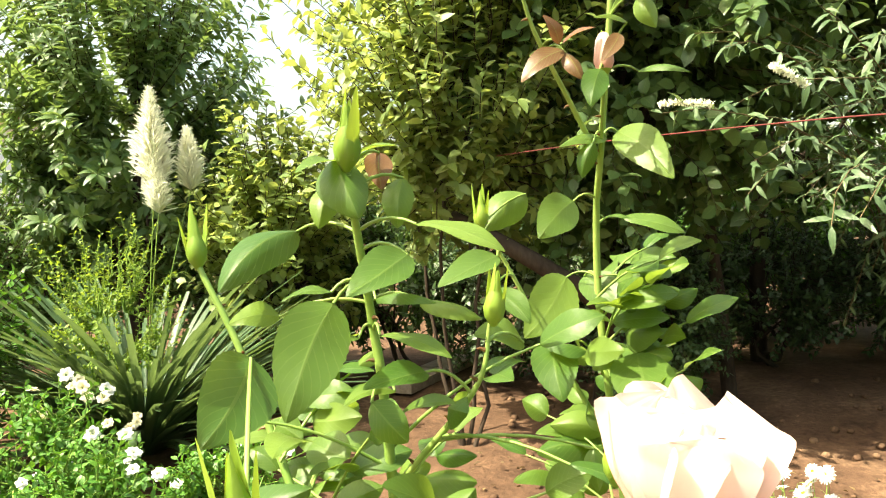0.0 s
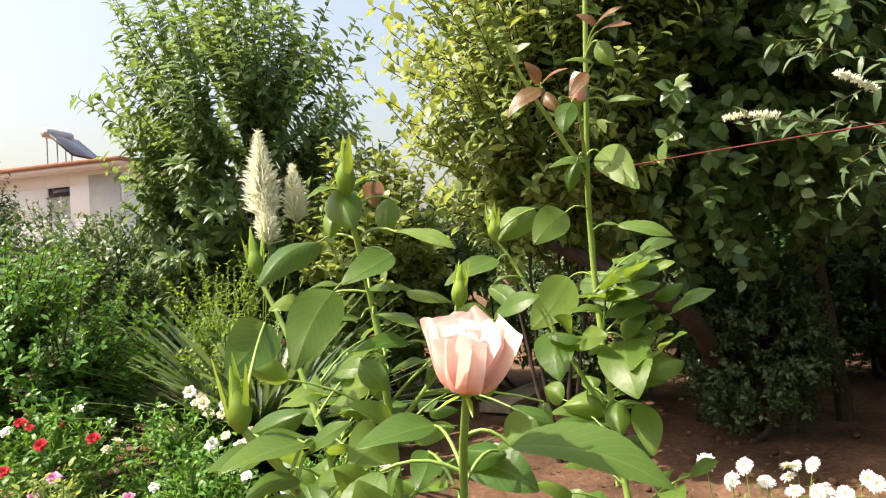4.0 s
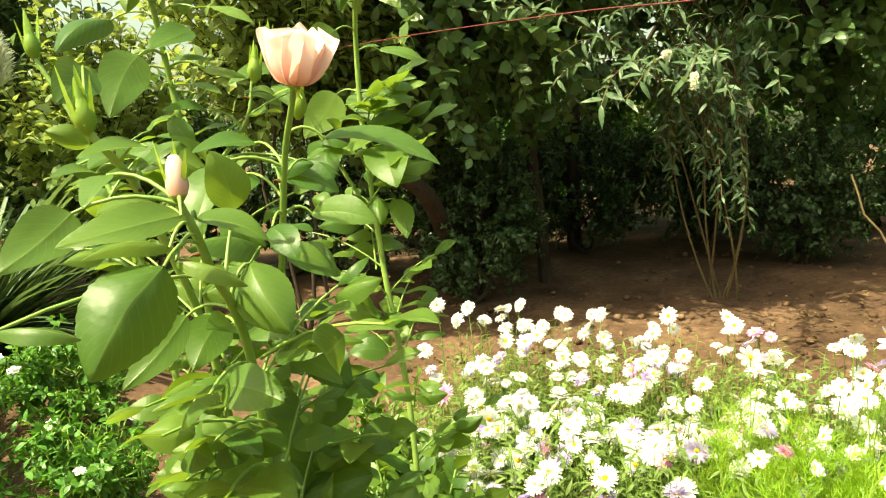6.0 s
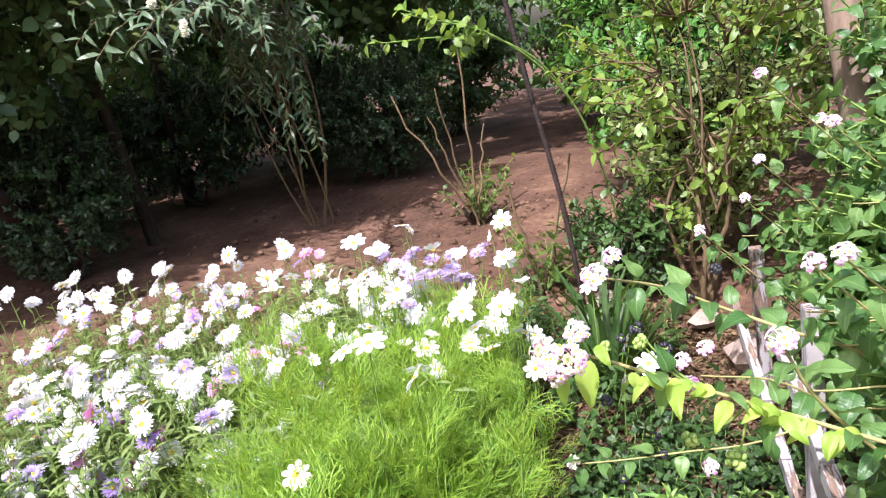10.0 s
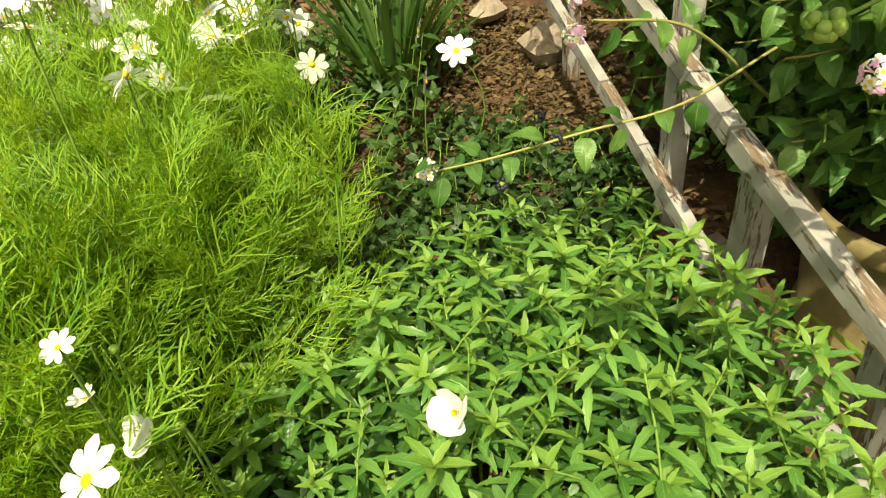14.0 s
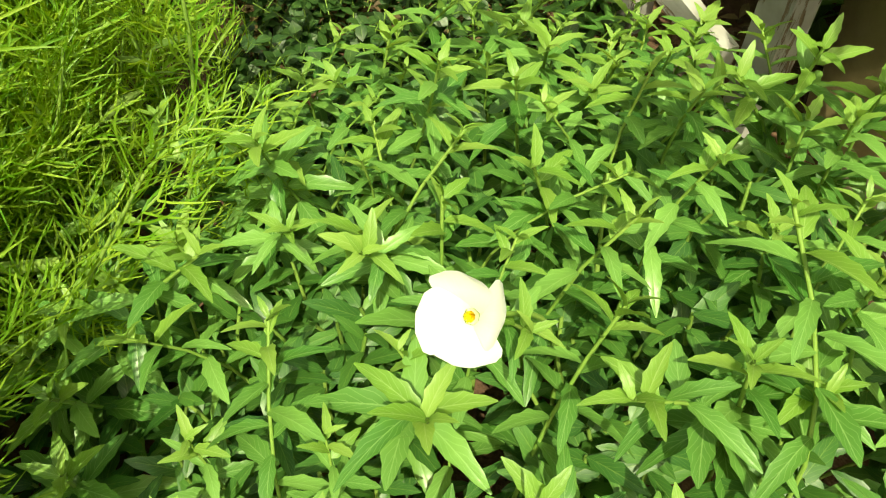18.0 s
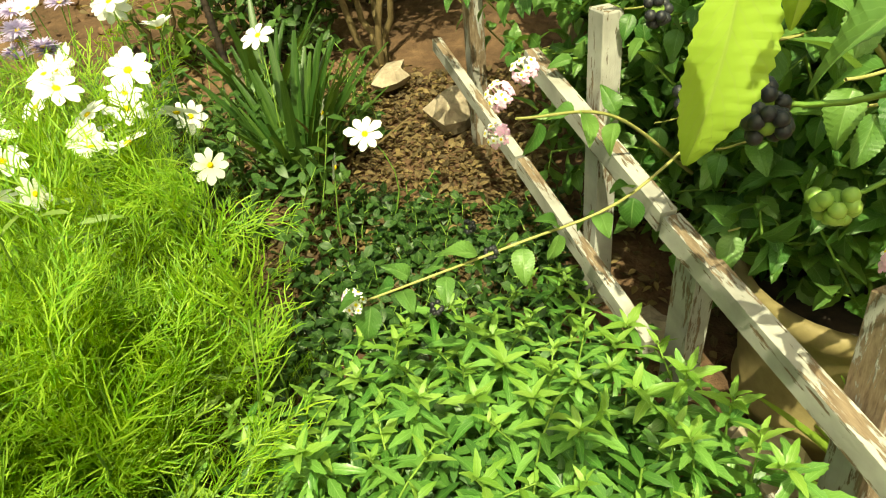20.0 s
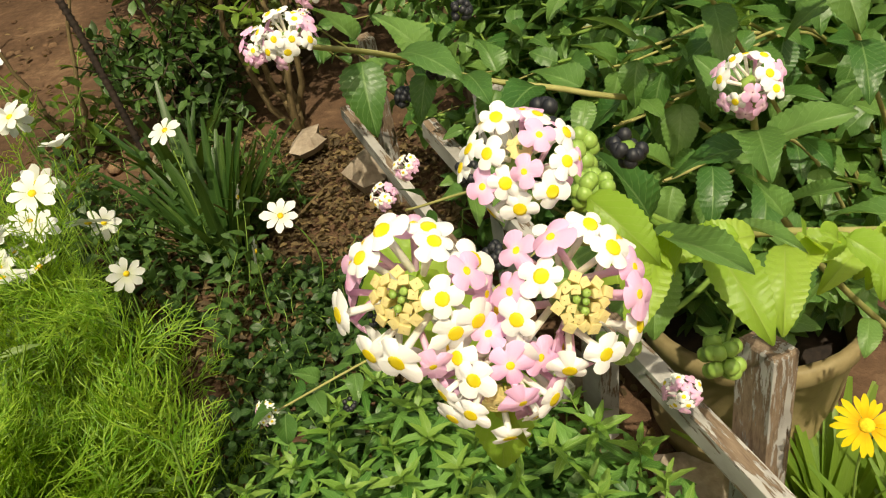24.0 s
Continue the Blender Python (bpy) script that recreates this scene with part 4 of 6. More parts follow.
        root = flower("lilac_brush_flower", "fluffy lilac flower head on a thin stem", "flower", "lilac flowers behind the cosmos", "lilac aster", at_ground(x, y), (x, y, z), rng.normal(0, 0.2, 3) + (-0.1, 0, 1), 1.9)


make_bed()


def low_leaves(name, label, spots, shape, mat, size, spread_xy, height, per):
    """Ground cover and undergrowth: loose leaves on short shoots."""
    sets, stalks = [], []
    for x, y in spots:
        foot = np.array(at_ground(x, y))
        tip = foot + (rng.normal(0, spread_xy), rng.normal(0, spread_xy), height * rng.uniform(0.5, 1.15))
        curve = arc(foot, tip, rng.normal(0, 0.015, 3), 5)
        stalks.append(tube(curve, 0.0016, 0.001, 4))
        sets.append(leaves_on(curve, per, size, 1.15, 0.2, 0.3, 0.7))
    root = thing(name, label, "foliage", kind="stuff")
    part("stalks", joined(stalks), STEM, root)
    part("leaves", spread(shape, np.concatenate(sets)), mat, root)


low_leaves("aster_foliage", "tangle of small aster leaves under the flowers", [bed(rng.uniform(1.55, 2.95), rng.uniform(-1.35, 0.15)) for _ in range(1250)], LEAF_LONG, ASTER_LEAF, 0.045, 0.07, 0.40, 16)
low_leaves("aster_foliage", "loose aster leaves at the edge of the bed", [(rng.uniform(0.40, 0.98), rng.uniform(1.35, 2.25)) for _ in range(200)], LEAF_LONG, ASTER_LEAF, 0.045, 0.06, 0.30, 16)
low_leaves("ground_cover", "dark low ground cover with small round leaves", [(rng.uniform(1.45, 2.05), rng.uniform(-0.02, 0.48)) for _ in range(440)], LEAF_ROUND, IVY_LEAF, 0.026, 0.03, 0.09, 10)
low_leaves("undergrowth", "mixed low green undergrowth beside the bed", [(rng.uniform(1.75, 2.45), rng.uniform(0.5, 1.25)) for _ in range(200)], LEAF_LOW, WEED_LEAF, 0.038, 0.05, 0.24, 12)

# ---- rose bush ----
def turned(profile, sides=10):
    """A body of revolution from (height, radius) pairs."""
    a = np.arange(sides) * 2 * np.pi / sides
    V = np.array([(r * math.cos(t), r * math.sin(t), z) for z, r in profile for t in a])
    F = np.array([(i * sides + j, i * sides + (j + 1) % sides, (i + 1) * sides + (j + 1) % sides, (i + 1) * sides + j) for i in range(len(profile) - 1) for j in range(sides)])
    U = np.array([(j / sides, i / (len(profile) - 1)) for i in range(len(profile)) for j in range(sides)])
    return V, F, U


def facing(at, axis, spin=0.0, scale=1.0):
    """A pose at a place with its z along axis."""
    turn = Vector(unit(axis)).to_track_quat("Z", "Y").to_matrix().to_4x4()
    return Matrix.Translation(tuple(at)) @ turn @ Matrix.Rotation(spin, 4, "Z") @ Matrix.Scale(scale, 4)


rose = thing("rose_bush", "tall rose bush with glossy leaves, buds and one salmon bloom", "rose bush", (0.1, 0.5, 0.0))
ROSE_AT = np.array((0.1, 0.5, 0.0))
CANES = [smooth(c, 40) for c in (
    [(0.07, 0.50, -0.02), (0.04, 0.52, 0.60), (0.03, 0.525, 1.05), (0.02, 0.52, 1.238), (0.012, 0.522, 1.305), (0.0, 0.495, 1.392)],
    [(0.05, 0.50, -0.02), (0.03, 0.52, 0.70), (-0.02, 0.55, 1.08), (-0.075, 0.60, 1.25), (-0.117, 0.622, 1.338)],
    [(0.06, 0.47, -0.02), (0.06, 0.43, 0.60), (0.04, 0.37, 1.02), (0.0, 0.325, 1.19), (-0.032, 0.307, 1.248)],
    [(0.09, 0.46, -0.02), (0.08, 0.38, 0.65), (0.06, 0.27, 1.06), (0.035, 0.205, 1.17), (0.024, 0.188, 1.203)],
    [(0.11, 0.48, -0.02), (0.10, 0.42, 0.60), (0.085, 0.37, 1.02), (0.088, 0.31, 1.20), (0.094, 0.258, 1.268)],
    [(0.26, 0.64, 0.0), (0.28, 0.70, 0.77), (0.256, 0.74, 1.08), (0.244, 0.765, 1.26), (0.239, 0.757, 1.369), (0.235, 0.725, 1.438), (0.238, 0.69, 1.60), (0.245, 0.67, 1.80)],
    [(0.25, 0.745, 1.14), (0.19, 0.77, 1.25), (0.15, 0.782, 1.33), (0.127, 0.785, 1.366)],
    [(0.236, 0.73, 1.43), (0.228, 0.70, 1.46), (0.221, 0.671, 1.495)],
    [(0.236, 0.73, 1.425), (0.20, 0.71, 1.48), (0.165, 0.69, 1.535), (0.15, 0.68, 1.57)],
    [(0.03, 0.52, 1.20), (0.075, 0.50, 1.26), (0.085, 0.50, 1.30)])]


def make_canes():
    thick = [0.0046, 0.0042, 0.0044, 0.0040, 0.0038, 0.0048, 0.003, 0.0026, 0.003, 0.0024]
    for curve, r in zip(CANES, thick):
        out = [tube(curve - ROSE_AT, r, r * 0.55, 8)]
        cane = part("cane", joined(out), ROSE_STEM, rose)
        thorns = []
        for i in range(3, 38, 4 if r > 0.004 else 9):
            d = around(curve[i + 1] - curve[i], 1, 1.35, i * 2.1)[0][0]
            p = curve[i] - ROSE_AT + d * r * 0.6
            thorns.append(tube([p, p + d * 0.0035, p + d * 0.006 - (0, 0, 0.0012)], 0.0016, 0.0002, 5))
        tagged(part("thorns", joined(thorns), ROSE_YOUNG, cane), kind="stuff")


make_canes()
CANE_POINTS = np.concatenate(CANES)
ROSE_LEAVES = {}


def rose_leaf(base, tip, normal, width, mat=None, stalk=True):
    """One leaflet from base to tip, with a stalk to the nearest cane."""
    mat = mat or ROSE_LEAF
    base, tip = np.array(base), np.array(tip)
    key = (round(width * 10), mat.name, int(rng.integers(3)))
    if key not in ROSE_LEAVES:
        w = min(max(key[0] / 10, 0.36), 0.66)
        sag = (0.30, 0.55, 0.42)[key[2]]
        V, F, U = blade(24, w, (0.16, -0.32, -0.12)[key[2]], sag, 0.42, 2, 0.016, (0.1, -0.25, 0.2)[key[2]], 0.0, (0.10, 0.05, 0.16)[key[2]])
        V[:, 2] += sag * V[:, 1] * 0.85
        V[:, 0] += 0.05 * np.sin(3 * V[:, 1]) * (1 if key[2] else -1)
        ROSE_LEAVES[key] = made("leaf", (V, F, U), mat)
    length = float(np.linalg.norm(tip - base))
    ob = part("leaf", ROSE_LEAVES[key], None, rose)
    ob.matrix_basis = Matrix(frames([base - ROSE_AT], [tip - base], [np.array(normal)], [length])[0])
    if stalk:
        low = CANE_POINTS[CANE_POINTS[:, 2] < base[2] + 0.01]
        near = low[np.argmin(np.linalg.norm(low - base, axis=1))]
        if np.linalg.norm(near - base) < 0.14:
            part("leaf_stalk", tube(arc(near - ROSE_AT, base - ROSE_AT, (0, 0, 0.006), 6), 0.0013, 0.0009, 5), ROSE_STEM, rose)


rose_leaf((-0.007, 0.504, 1.403), (0.007, 0.480, 1.367), (0.17, -0.97, 0.15), 0.70)
rose_leaf((0.004, 0.506, 1.404), (0.031, 0.509, 1.412), (0.02, -0.17, 0.98), 0.50)
rose_leaf((-0.008, 0.504, 1.401), (-0.029, 0.480, 1.393), (0.04, -0.17, 0.98), 0.50)
rose_leaf((0.020, 0.528, 1.409), (0.021, 0.511, 1.385), (0.13, -0.95, 0.30), 0.60, ROSE_YOUNG)
rose_leaf((0.034, 0.512, 1.391), (0.030, 0.504, 1.360), (0.10, -0.86, 0.50), 0.55)
rose_leaf((-0.010, 0.516, 1.387), (-0.018, 0.506, 1.361), (0.17, -0.85, 0.51), 0.60)
rose_leaf((0.040, 0.485, 1.361), (0.088, 0.459, 1.347), (0.03, -0.40, 0.92), 0.42)
rose_leaf((0.035, 0.495, 1.343), (-0.001, 0.460, 1.323), (0.11, -0.70, 0.70), 0.52)
rose_leaf((-0.012, 0.509, 1.321), (-0.042, 0.502, 1.318), (0.05, -0.24, 0.97), 0.40)
rose_leaf((0.015, 0.493, 1.317), (0.050, 0.477, 1.318), (0.03, -0.24, 0.97), 0.40)
rose_leaf((0.043, 0.516, 1.313), (0.080, 0.499, 1.305), (0.04, -0.55, 0.84), 0.42)
rose_leaf((-0.009, 0.468, 1.317), (-0.029, 0.419, 1.265), (0.22, -0.96, 0.17), 0.50)
rose_leaf((-0.035, 0.544, 1.360), (-0.075, 0.493, 1.328), (0.18, -0.69, 0.70), 0.38)
rose_leaf((-0.045, 0.521, 1.306), (-0.075, 0.513, 1.304), (0.18, -0.67, 0.72), 0.55)
rose_leaf((0.004, 0.511, 1.292), (-0.029, 0.483, 1.288), (0.05, -0.23, 0.97), 0.40)
rose_leaf((0.017, 0.492, 1.295), (0.057, 0.466, 1.287), (0.03, -0.24, 0.97), 0.40)
rose_leaf((0.044, 0.494, 1.272), (0.007, 0.459, 1.272), (0.07, -0.53, 0.85), 0.42)
rose_leaf((0.025, 0.491, 1.262), (-0.004, 0.466, 1.262), (0.04, -0.23, 0.97), 0.40)
rose_leaf((0.028, 0.490, 1.248), (0.059, 0.474, 1.258), (0.04, -0.37, 0.93), 0.45)
rose_leaf((0.114, 0.538, 1.281), (0.079, 0.518, 1.291), (0.01, -0.68, 0.73), 0.55)
rose_leaf((0.127, 0.699, 1.337), (0.069, 0.659, 1.316), (0.00, -0.56, 0.83), 0.40)
rose_leaf((0.116, 0.659, 1.309), (0.142, 0.637, 1.283), (-0.03, -0.82, 0.58), 0.50)
rose_leaf((0.011, 0.458, 1.263), (0.031, 0.458, 1.240), (0.14, -0.92, 0.36), 0.70)
rose_leaf((-0.043, 0.397, 1.299), (-0.057, 0.359, 1.270), (0.31, -0.93, 0.19), 0.72)
rose_leaf((-0.060, 0.403, 1.222), (-0.019, 0.397, 1.239), (0.24, -0.81, 0.53), 0.50)
rose_leaf((-0.005, 0.356, 1.228), (-0.032, 0.305, 1.226), (0.12, -0.41, 0.91), 0.42)
rose_leaf((-0.037, 0.367, 1.220), (-0.059, 0.327, 1.220), (0.12, -0.34, 0.93), 0.42)
rose_leaf((-0.007, 0.354, 1.221), (0.021, 0.344, 1.241), (0.14, -0.62, 0.78), 0.45)
rose_leaf((-0.002, 0.312, 1.216), (-0.024, 0.283, 1.214), (0.14, -0.46, 0.88), 0.40)
rose_leaf((0.041, 0.405, 1.221), (0.016, 0.375, 1.246), (0.10, -0.63, 0.77), 0.50)
rose_leaf((0.040, 0.403, 1.214), (0.060, 0.409, 1.230), (0.08, -0.74, 0.67), 0.60)
rose_leaf((0.040, 0.384, 1.219), (0.023, 0.338, 1.215), (0.15, -0.91, 0.39), 0.80)
rose_leaf((0.066, 0.365, 1.215), (0.060, 0.339, 1.200), (0.08, -0.88, 0.47), 0.70)
rose_leaf((0.037, 0.316, 1.201), (0.022, 0.298, 1.224), (0.15, -0.79, 0.59), 0.60)
rose_leaf((0.086, 0.346, 1.219), (0.112, 0.327, 1.222), (0.00, -0.73, 0.68), 0.60)
rose_leaf((0.114, 0.279, 1.237), (0.190, 0.263, 1.219), (-0.06, -0.41, 0.91), 0.40)
rose_leaf((0.108, 0.327, 1.223), (0.125, 0.328, 1.232), (-0.02, -0.62, 0.78), 0.45)
rose_leaf((0.151, 0.508, 1.216), (0.153, 0.502, 1.190), (-0.06, -0.75, 0.66), 0.50)
rose_leaf((0.122, 0.459, 1.222), (0.155, 0.455, 1.210), (-0.02, -0.36, 0.93), 0.40)
rose_leaf((0.248, 0.716, 1.451), (0.271, 0.650, 1.402), (-0.5, -0.8, 0.2), 0.38)
rose_leaf((0.238, 0.719, 1.446), (0.189, 0.706, 1.440), (-0.03, -0.25, 0.97), 0.50)
rose_leaf((0.220, 0.702, 1.439), (0.210, 0.708, 1.407), (-0.13, -0.87, 0.48), 0.50)
rose_leaf((0.276, 0.781, 1.371), (0.337, 0.767, 1.358), (-0.15, -0.63, 0.76), 0.42)
rose_leaf((0.246, 0.756, 1.371), (0.271, 0.751, 1.372), (-0.07, -0.39, 0.92), 0.40)
rose_leaf((0.208, 0.730, 1.387), (0.169, 0.706, 1.353), (-0.11, -0.99, 0.05), 0.75)
rose_leaf((0.181, 0.813, 1.401), (0.133, 0.798, 1.364), (-0.06, -0.94, 0.34), 0.65)
rose_leaf((0.235, 0.789, 1.312), (0.260, 0.743, 1.274), (-0.17, -0.96, 0.21), 0.55)
rose_leaf((0.272, 0.772, 1.285), (0.280, 0.757, 1.249), (-0.17, -0.84, 0.52), 0.60)
rose_leaf((0.214, 0.782, 1.312), (0.163, 0.754, 1.256), (-0.10, -0.97, 0.22), 0.62)
rose_leaf((0.263, 0.719, 1.241), (0.258, 0.651, 1.191), (-0.20, -0.96, 0.19), 0.78)
rose_leaf((0.190, 0.752, 1.251), (0.187, 0.706, 1.203), (-0.10, -0.97, 0.23), 0.66)
rose_leaf((0.257, 0.761, 1.240), (0.301, 0.731, 1.235), (-0.04, -0.17, 0.99), 0.50)
rose_leaf((0.252, 0.731, 1.171), (0.249, 0.705, 1.140), (-0.17, -0.92, 0.36), 0.80)
rose_leaf((0.274, 0.727, 1.168), (0.279, 0.693, 1.119), (-0.18, -0.81, 0.55), 0.50)
rose_leaf((0.250, 0.666, 1.496), (0.285, 0.638, 1.492), (-0.06, -0.24, 0.97), 0.42)
rose_leaf((0.211, 0.652, 1.494), (0.199, 0.640, 1.461), (-0.14, -0.97, 0.22), 0.55)
rose_leaf((0.239, 0.632, 1.550), (0.251, 0.627, 1.523), (-0.20, -0.98, -0.03), 0.60)
rose_leaf((0.282, 0.750, 1.303), (0.269, 0.762, 1.283), (-0.08, -0.38, 0.92), 0.40)
rose_leaf((0.247, 0.750, 1.214), (0.258, 0.751, 1.239), (-0.12, -0.65, 0.75), 0.50)
rose_leaf((0.221, 0.748, 1.177), (0.242, 0.742, 1.161), (-0.10, -0.63, 0.77), 0.50)
rose_leaf((0.185, 0.671, 1.515), (0.145, 0.661, 1.487), (-0.07, -0.78, 0.62), 0.45, ROSE_YOUNG)
rose_leaf((0.187, 0.671, 1.513), (0.197, 0.655, 1.488), (-0.09, -0.78, 0.62), 0.50, ROSE_YOUNG)
rose_leaf((0.184, 0.670, 1.520), (0.211, 0.663, 1.534), (-0.05, -0.42, 0.91), 0.45, ROSE_YOUNG)
rose_leaf((0.181, 0.670, 1.520), (0.167, 0.665, 1.544), (-0.08, -0.79, 0.61), 0.50, ROSE_YOUNG)
rose_leaf((0.240, 0.629, 1.559), (0.268, 0.612, 1.560), (-0.13, -0.61, 0.78), 0.45, ROSE_YOUNG)
rose_leaf((0.239, 0.626, 1.567), (0.261, 0.618, 1.579), (-0.13, -0.61, 0.78), 0.45, ROSE_YOUNG)
rose_leaf((0.237, 0.628, 1.565), (0.218, 0.627, 1.577), (-0.14, -0.80, 0.58), 0.50, ROSE_YOUNG)
rose_leaf((0.238, 0.658, 1.536), (0.207, 0.651, 1.540), (-0.07, -0.42, 0.91), 0.40)
rose_leaf((0.229, 0.652, 1.524), (0.209, 0.641, 1.499), (-0.15, -0.91, 0.40), 0.40, ROSE_YOUNG)
rose_leaf((0.015, 0.167, 1.174), (-0.018, 0.144, 1.128), (0.11, -0.96, 0.25), 0.78)
rose_leaf((0.020, 0.177, 1.175), (0.055, 0.176, 1.162), (0.00, -0.44, 0.90), 0.40)
rose_leaf((0.058, 0.237, 1.163), (0.077, 0.208, 1.126), (-0.07, -0.96, 0.26), 0.85)
rose_leaf((0.018, 0.178, 1.182), (-0.020, 0.164, 1.183), (0.04, -0.38, 0.93), 0.30)
rose_leaf((0.025, 0.170, 1.198), (-0.026, 0.143, 1.191), (0.08, -0.68, 0.73), 0.34)
rose_leaf((0.031, 0.200, 1.194), (0.068, 0.198, 1.181), (-0.01, -0.53, 0.85), 0.50)
rose_leaf((0.041, 0.291, 1.121), (0.021, 0.264, 1.095), (0.02, -0.94, 0.33), 0.85)
rose_leaf((-0.027, 0.195, 1.201), (-0.053, 0.157, 1.179), (0.18, -0.87, 0.46), 0.50)
rose_leaf((0.076, 0.296, 1.164), (0.115, 0.290, 1.149), (-0.08, -0.66, 0.75), 0.45)
rose_leaf((0.073, 0.303, 1.091), (0.115, 0.272, 1.071), (-0.06, -0.54, 0.84), 0.35)
rose_leaf((0.107, 0.381, 1.083), (0.134, 0.345, 1.043), (-0.13, -0.90, 0.42), 0.60)
rose_leaf((-0.053, 0.142, 1.155), (-0.019, 0.139, 1.151), (0.08, -0.35, 0.93), 0.36)
rose_leaf((0.053, 0.260, 1.194), (0.041, 0.251, 1.230), (-0.02, -0.99, 0.11), 0.90)
rose_leaf((0.054, 0.364, 1.014), (0.048, 0.325, 0.973), (-0.02, -0.89, 0.46), 0.80)
rose_leaf((0.097, 0.373, 0.989), (0.099, 0.336, 0.957), (-0.09, -0.87, 0.48), 0.80)
rose_leaf((0.059, 0.367, 1.024), (0.097, 0.338, 1.011), (-0.03, -0.39, 0.92), 0.40)
rose_leaf((0.127, 0.386, 0.979), (0.138, 0.349, 0.948), (-0.14, -0.86, 0.50), 0.70)
rose_leaf((0.037, 0.349, 1.032), (0.016, 0.322, 1.019), (0.02, -0.77, 0.64), 0.60)
rose_leaf((0.020, 0.252, 1.132), (-0.017, 0.230, 1.098), (0.08, -0.89, 0.45), 0.30)
rose_leaf((0.045, 0.298, 1.222), (0.025, 0.268, 1.18), (-0.35, -0.55, 0.75), 0.52)
rose_leaf((0.108, 0.317, 1.185), (0.151, 0.298, 1.178), (-0.35, -0.55, 0.75), 0.6)
rose_leaf((0.013, 0.244, 1.199), (-0.018, 0.216, 1.201), (-0.35, -0.55, 0.75), 0.52)
rose_leaf((0.067, 0.267, 1.169), (0.025, 0.245, 1.176), (-0.35, -0.55, 0.75), 0.6)
rose_leaf((-0.012, 0.218, 1.219), (-0.022, 0.192, 1.204), (-0.35, -0.55, 0.75), 0.52)
rose_leaf((0.076, 0.272, 1.181), (0.088, 0.251, 1.161), (-0.35, -0.55, 0.75), 0.6)
rose_leaf((0.002, 0.311, 1.236), (-0.036, 0.281, 1.231), (-0.35, -0.55, 0.75), 0.52)
rose_leaf((0.088, 0.343, 1.214), (0.13, 0.326, 1.2), (-0.35, -0.55, 0.75), 0.6)
rose_leaf((0.073, 0.335, 1.237), (0.03, 0.312, 1.233), (-0.35, -0.55, 0.75), 0.52)
rose_leaf((0.046, 0.333, 1.188), (0.074, 0.315, 1.165), (-0.35, -0.55, 0.75), 0.6)
rose_leaf((-0.025, 0.318, 1.203), (0.006, 0.307, 1.184), (-0.35, -0.55, 0.75), 0.52)
rose_leaf((0.091, 0.34, 1.156), (0.124, 0.318, 1.138), (-0.35, -0.55, 0.75), 0.6)


def lower_leaves():
    """Compound leaves of five on the lower canes."""
    for k_cane, curve in enumerate(CANES[:6]):
        for i in [j // 2 for j in range(4, 72)]:
            if rng.random() < (0.0 if k_cane == 5 else 0.22):
                continue
            p = curve[i] + rng.normal(0, 0.004, 3)
            if not 0.3 < p[2] < (1.3 if k_cane == 5 else 1.22 if k_cane in (0, 1) else 1.10):
                continue
            d = around(curve[i + 1] - curve[i], 1, 1.15, rng.uniform(0, 6.28))[0][0]
            d[2] += 0.15
            end = p + unit(d) * rng.uniform(0.07, 0.12)
            if end[0] < 0.0 and p[2] < 1.05 and rng.random() < 0.75:
                continue
            part("leaf_stalk", tube(arc(p - ROSE_AT, end - ROSE_AT, (0, 0, 0.008), 6), 0.0014, 0.0009, 5), ROSE_STEM, rose)
            side = unit(np.cross(d, UP))
            for s, sgn in ((1.0, 0), (0.7, 1), (0.7, -1), (0.4, 1), (0.4, -1)):
                b = p + (end - p) * s
                way = unit(d * (1.0 if sgn == 0 else 0.5) + side * sgn * 0.9 + (0, 0, -0.15))
                rose_leaf(b, b + way * rng.uniform(0.034, 0.058) * (0.75 if p[2] > 0.95 and k_cane != 5 else 1.0), UP * 0.8 + (-0.5, -0.35, 0) + rng.normal(0, 0.35, 3), rng.uniform(0.5, 0.75), None, False)


lower_leaves()


def rose_bud(at, axis, height, open_petal=None, long_sepals=0.5):
    body = part("bud", turned([(-0.10, 0.06), (0.0, 0.13), (0.10, 0.20), (0.28, 0.24), (0.5, 0.19), (0.75, 0.09), (0.98, 0.015)], 12), SEPAL, rose)
    body.matrix_basis = facing(np.array(at) - ROSE_AT, axis, rng.uniform(0, 6), height)
    if open_petal:
        part("petal", turned([(0.1, 0.2), (0.3, 0.27), (0.55, 0.25), (0.85, 0.2), (1.02, 0.12), (1.06, 0.03)], 12), open_petal, body, "unfurling salmon petals")
    sep = made("sepal", blade(8, 0.20, -0.5, 0.04, 0.25, 1, 0.06), SEPAL)
    for k in range(5):
        a = k * 1.2566
        flare = -0.08 + 0.28 * long_sepals * (k % 3 == 0)
        D = (math.cos(a) * flare, math.sin(a) * flare, 1.0)
        ob = part("sepal", sep, None, body)
        ob.matrix_basis = Matrix(frames([(math.cos(a) * 0.2, math.sin(a) * 0.2, 0.08)], [D], [(math.cos(a), math.sin(a), 0.1)], [0.95 + long_sepals * (0.1 + 0.3 * (k % 2))])[0])


rose_bud((0.0, 0.494, 1.397), (0.05, -0.1, 1), 0.036, None, 0.6)
rose_bud((-0.117, 0.622, 1.338), (-0.1, 0.05, 1), 0.034, None, 0.9)
rose_bud((-0.032, 0.307, 1.247), (-0.12, 0.05, 1), 0.031, None, 0.8)
rose_bud((0.024, 0.188, 1.205), (-0.05, 0.1, 1), 0.022, SALMON, 1.0)
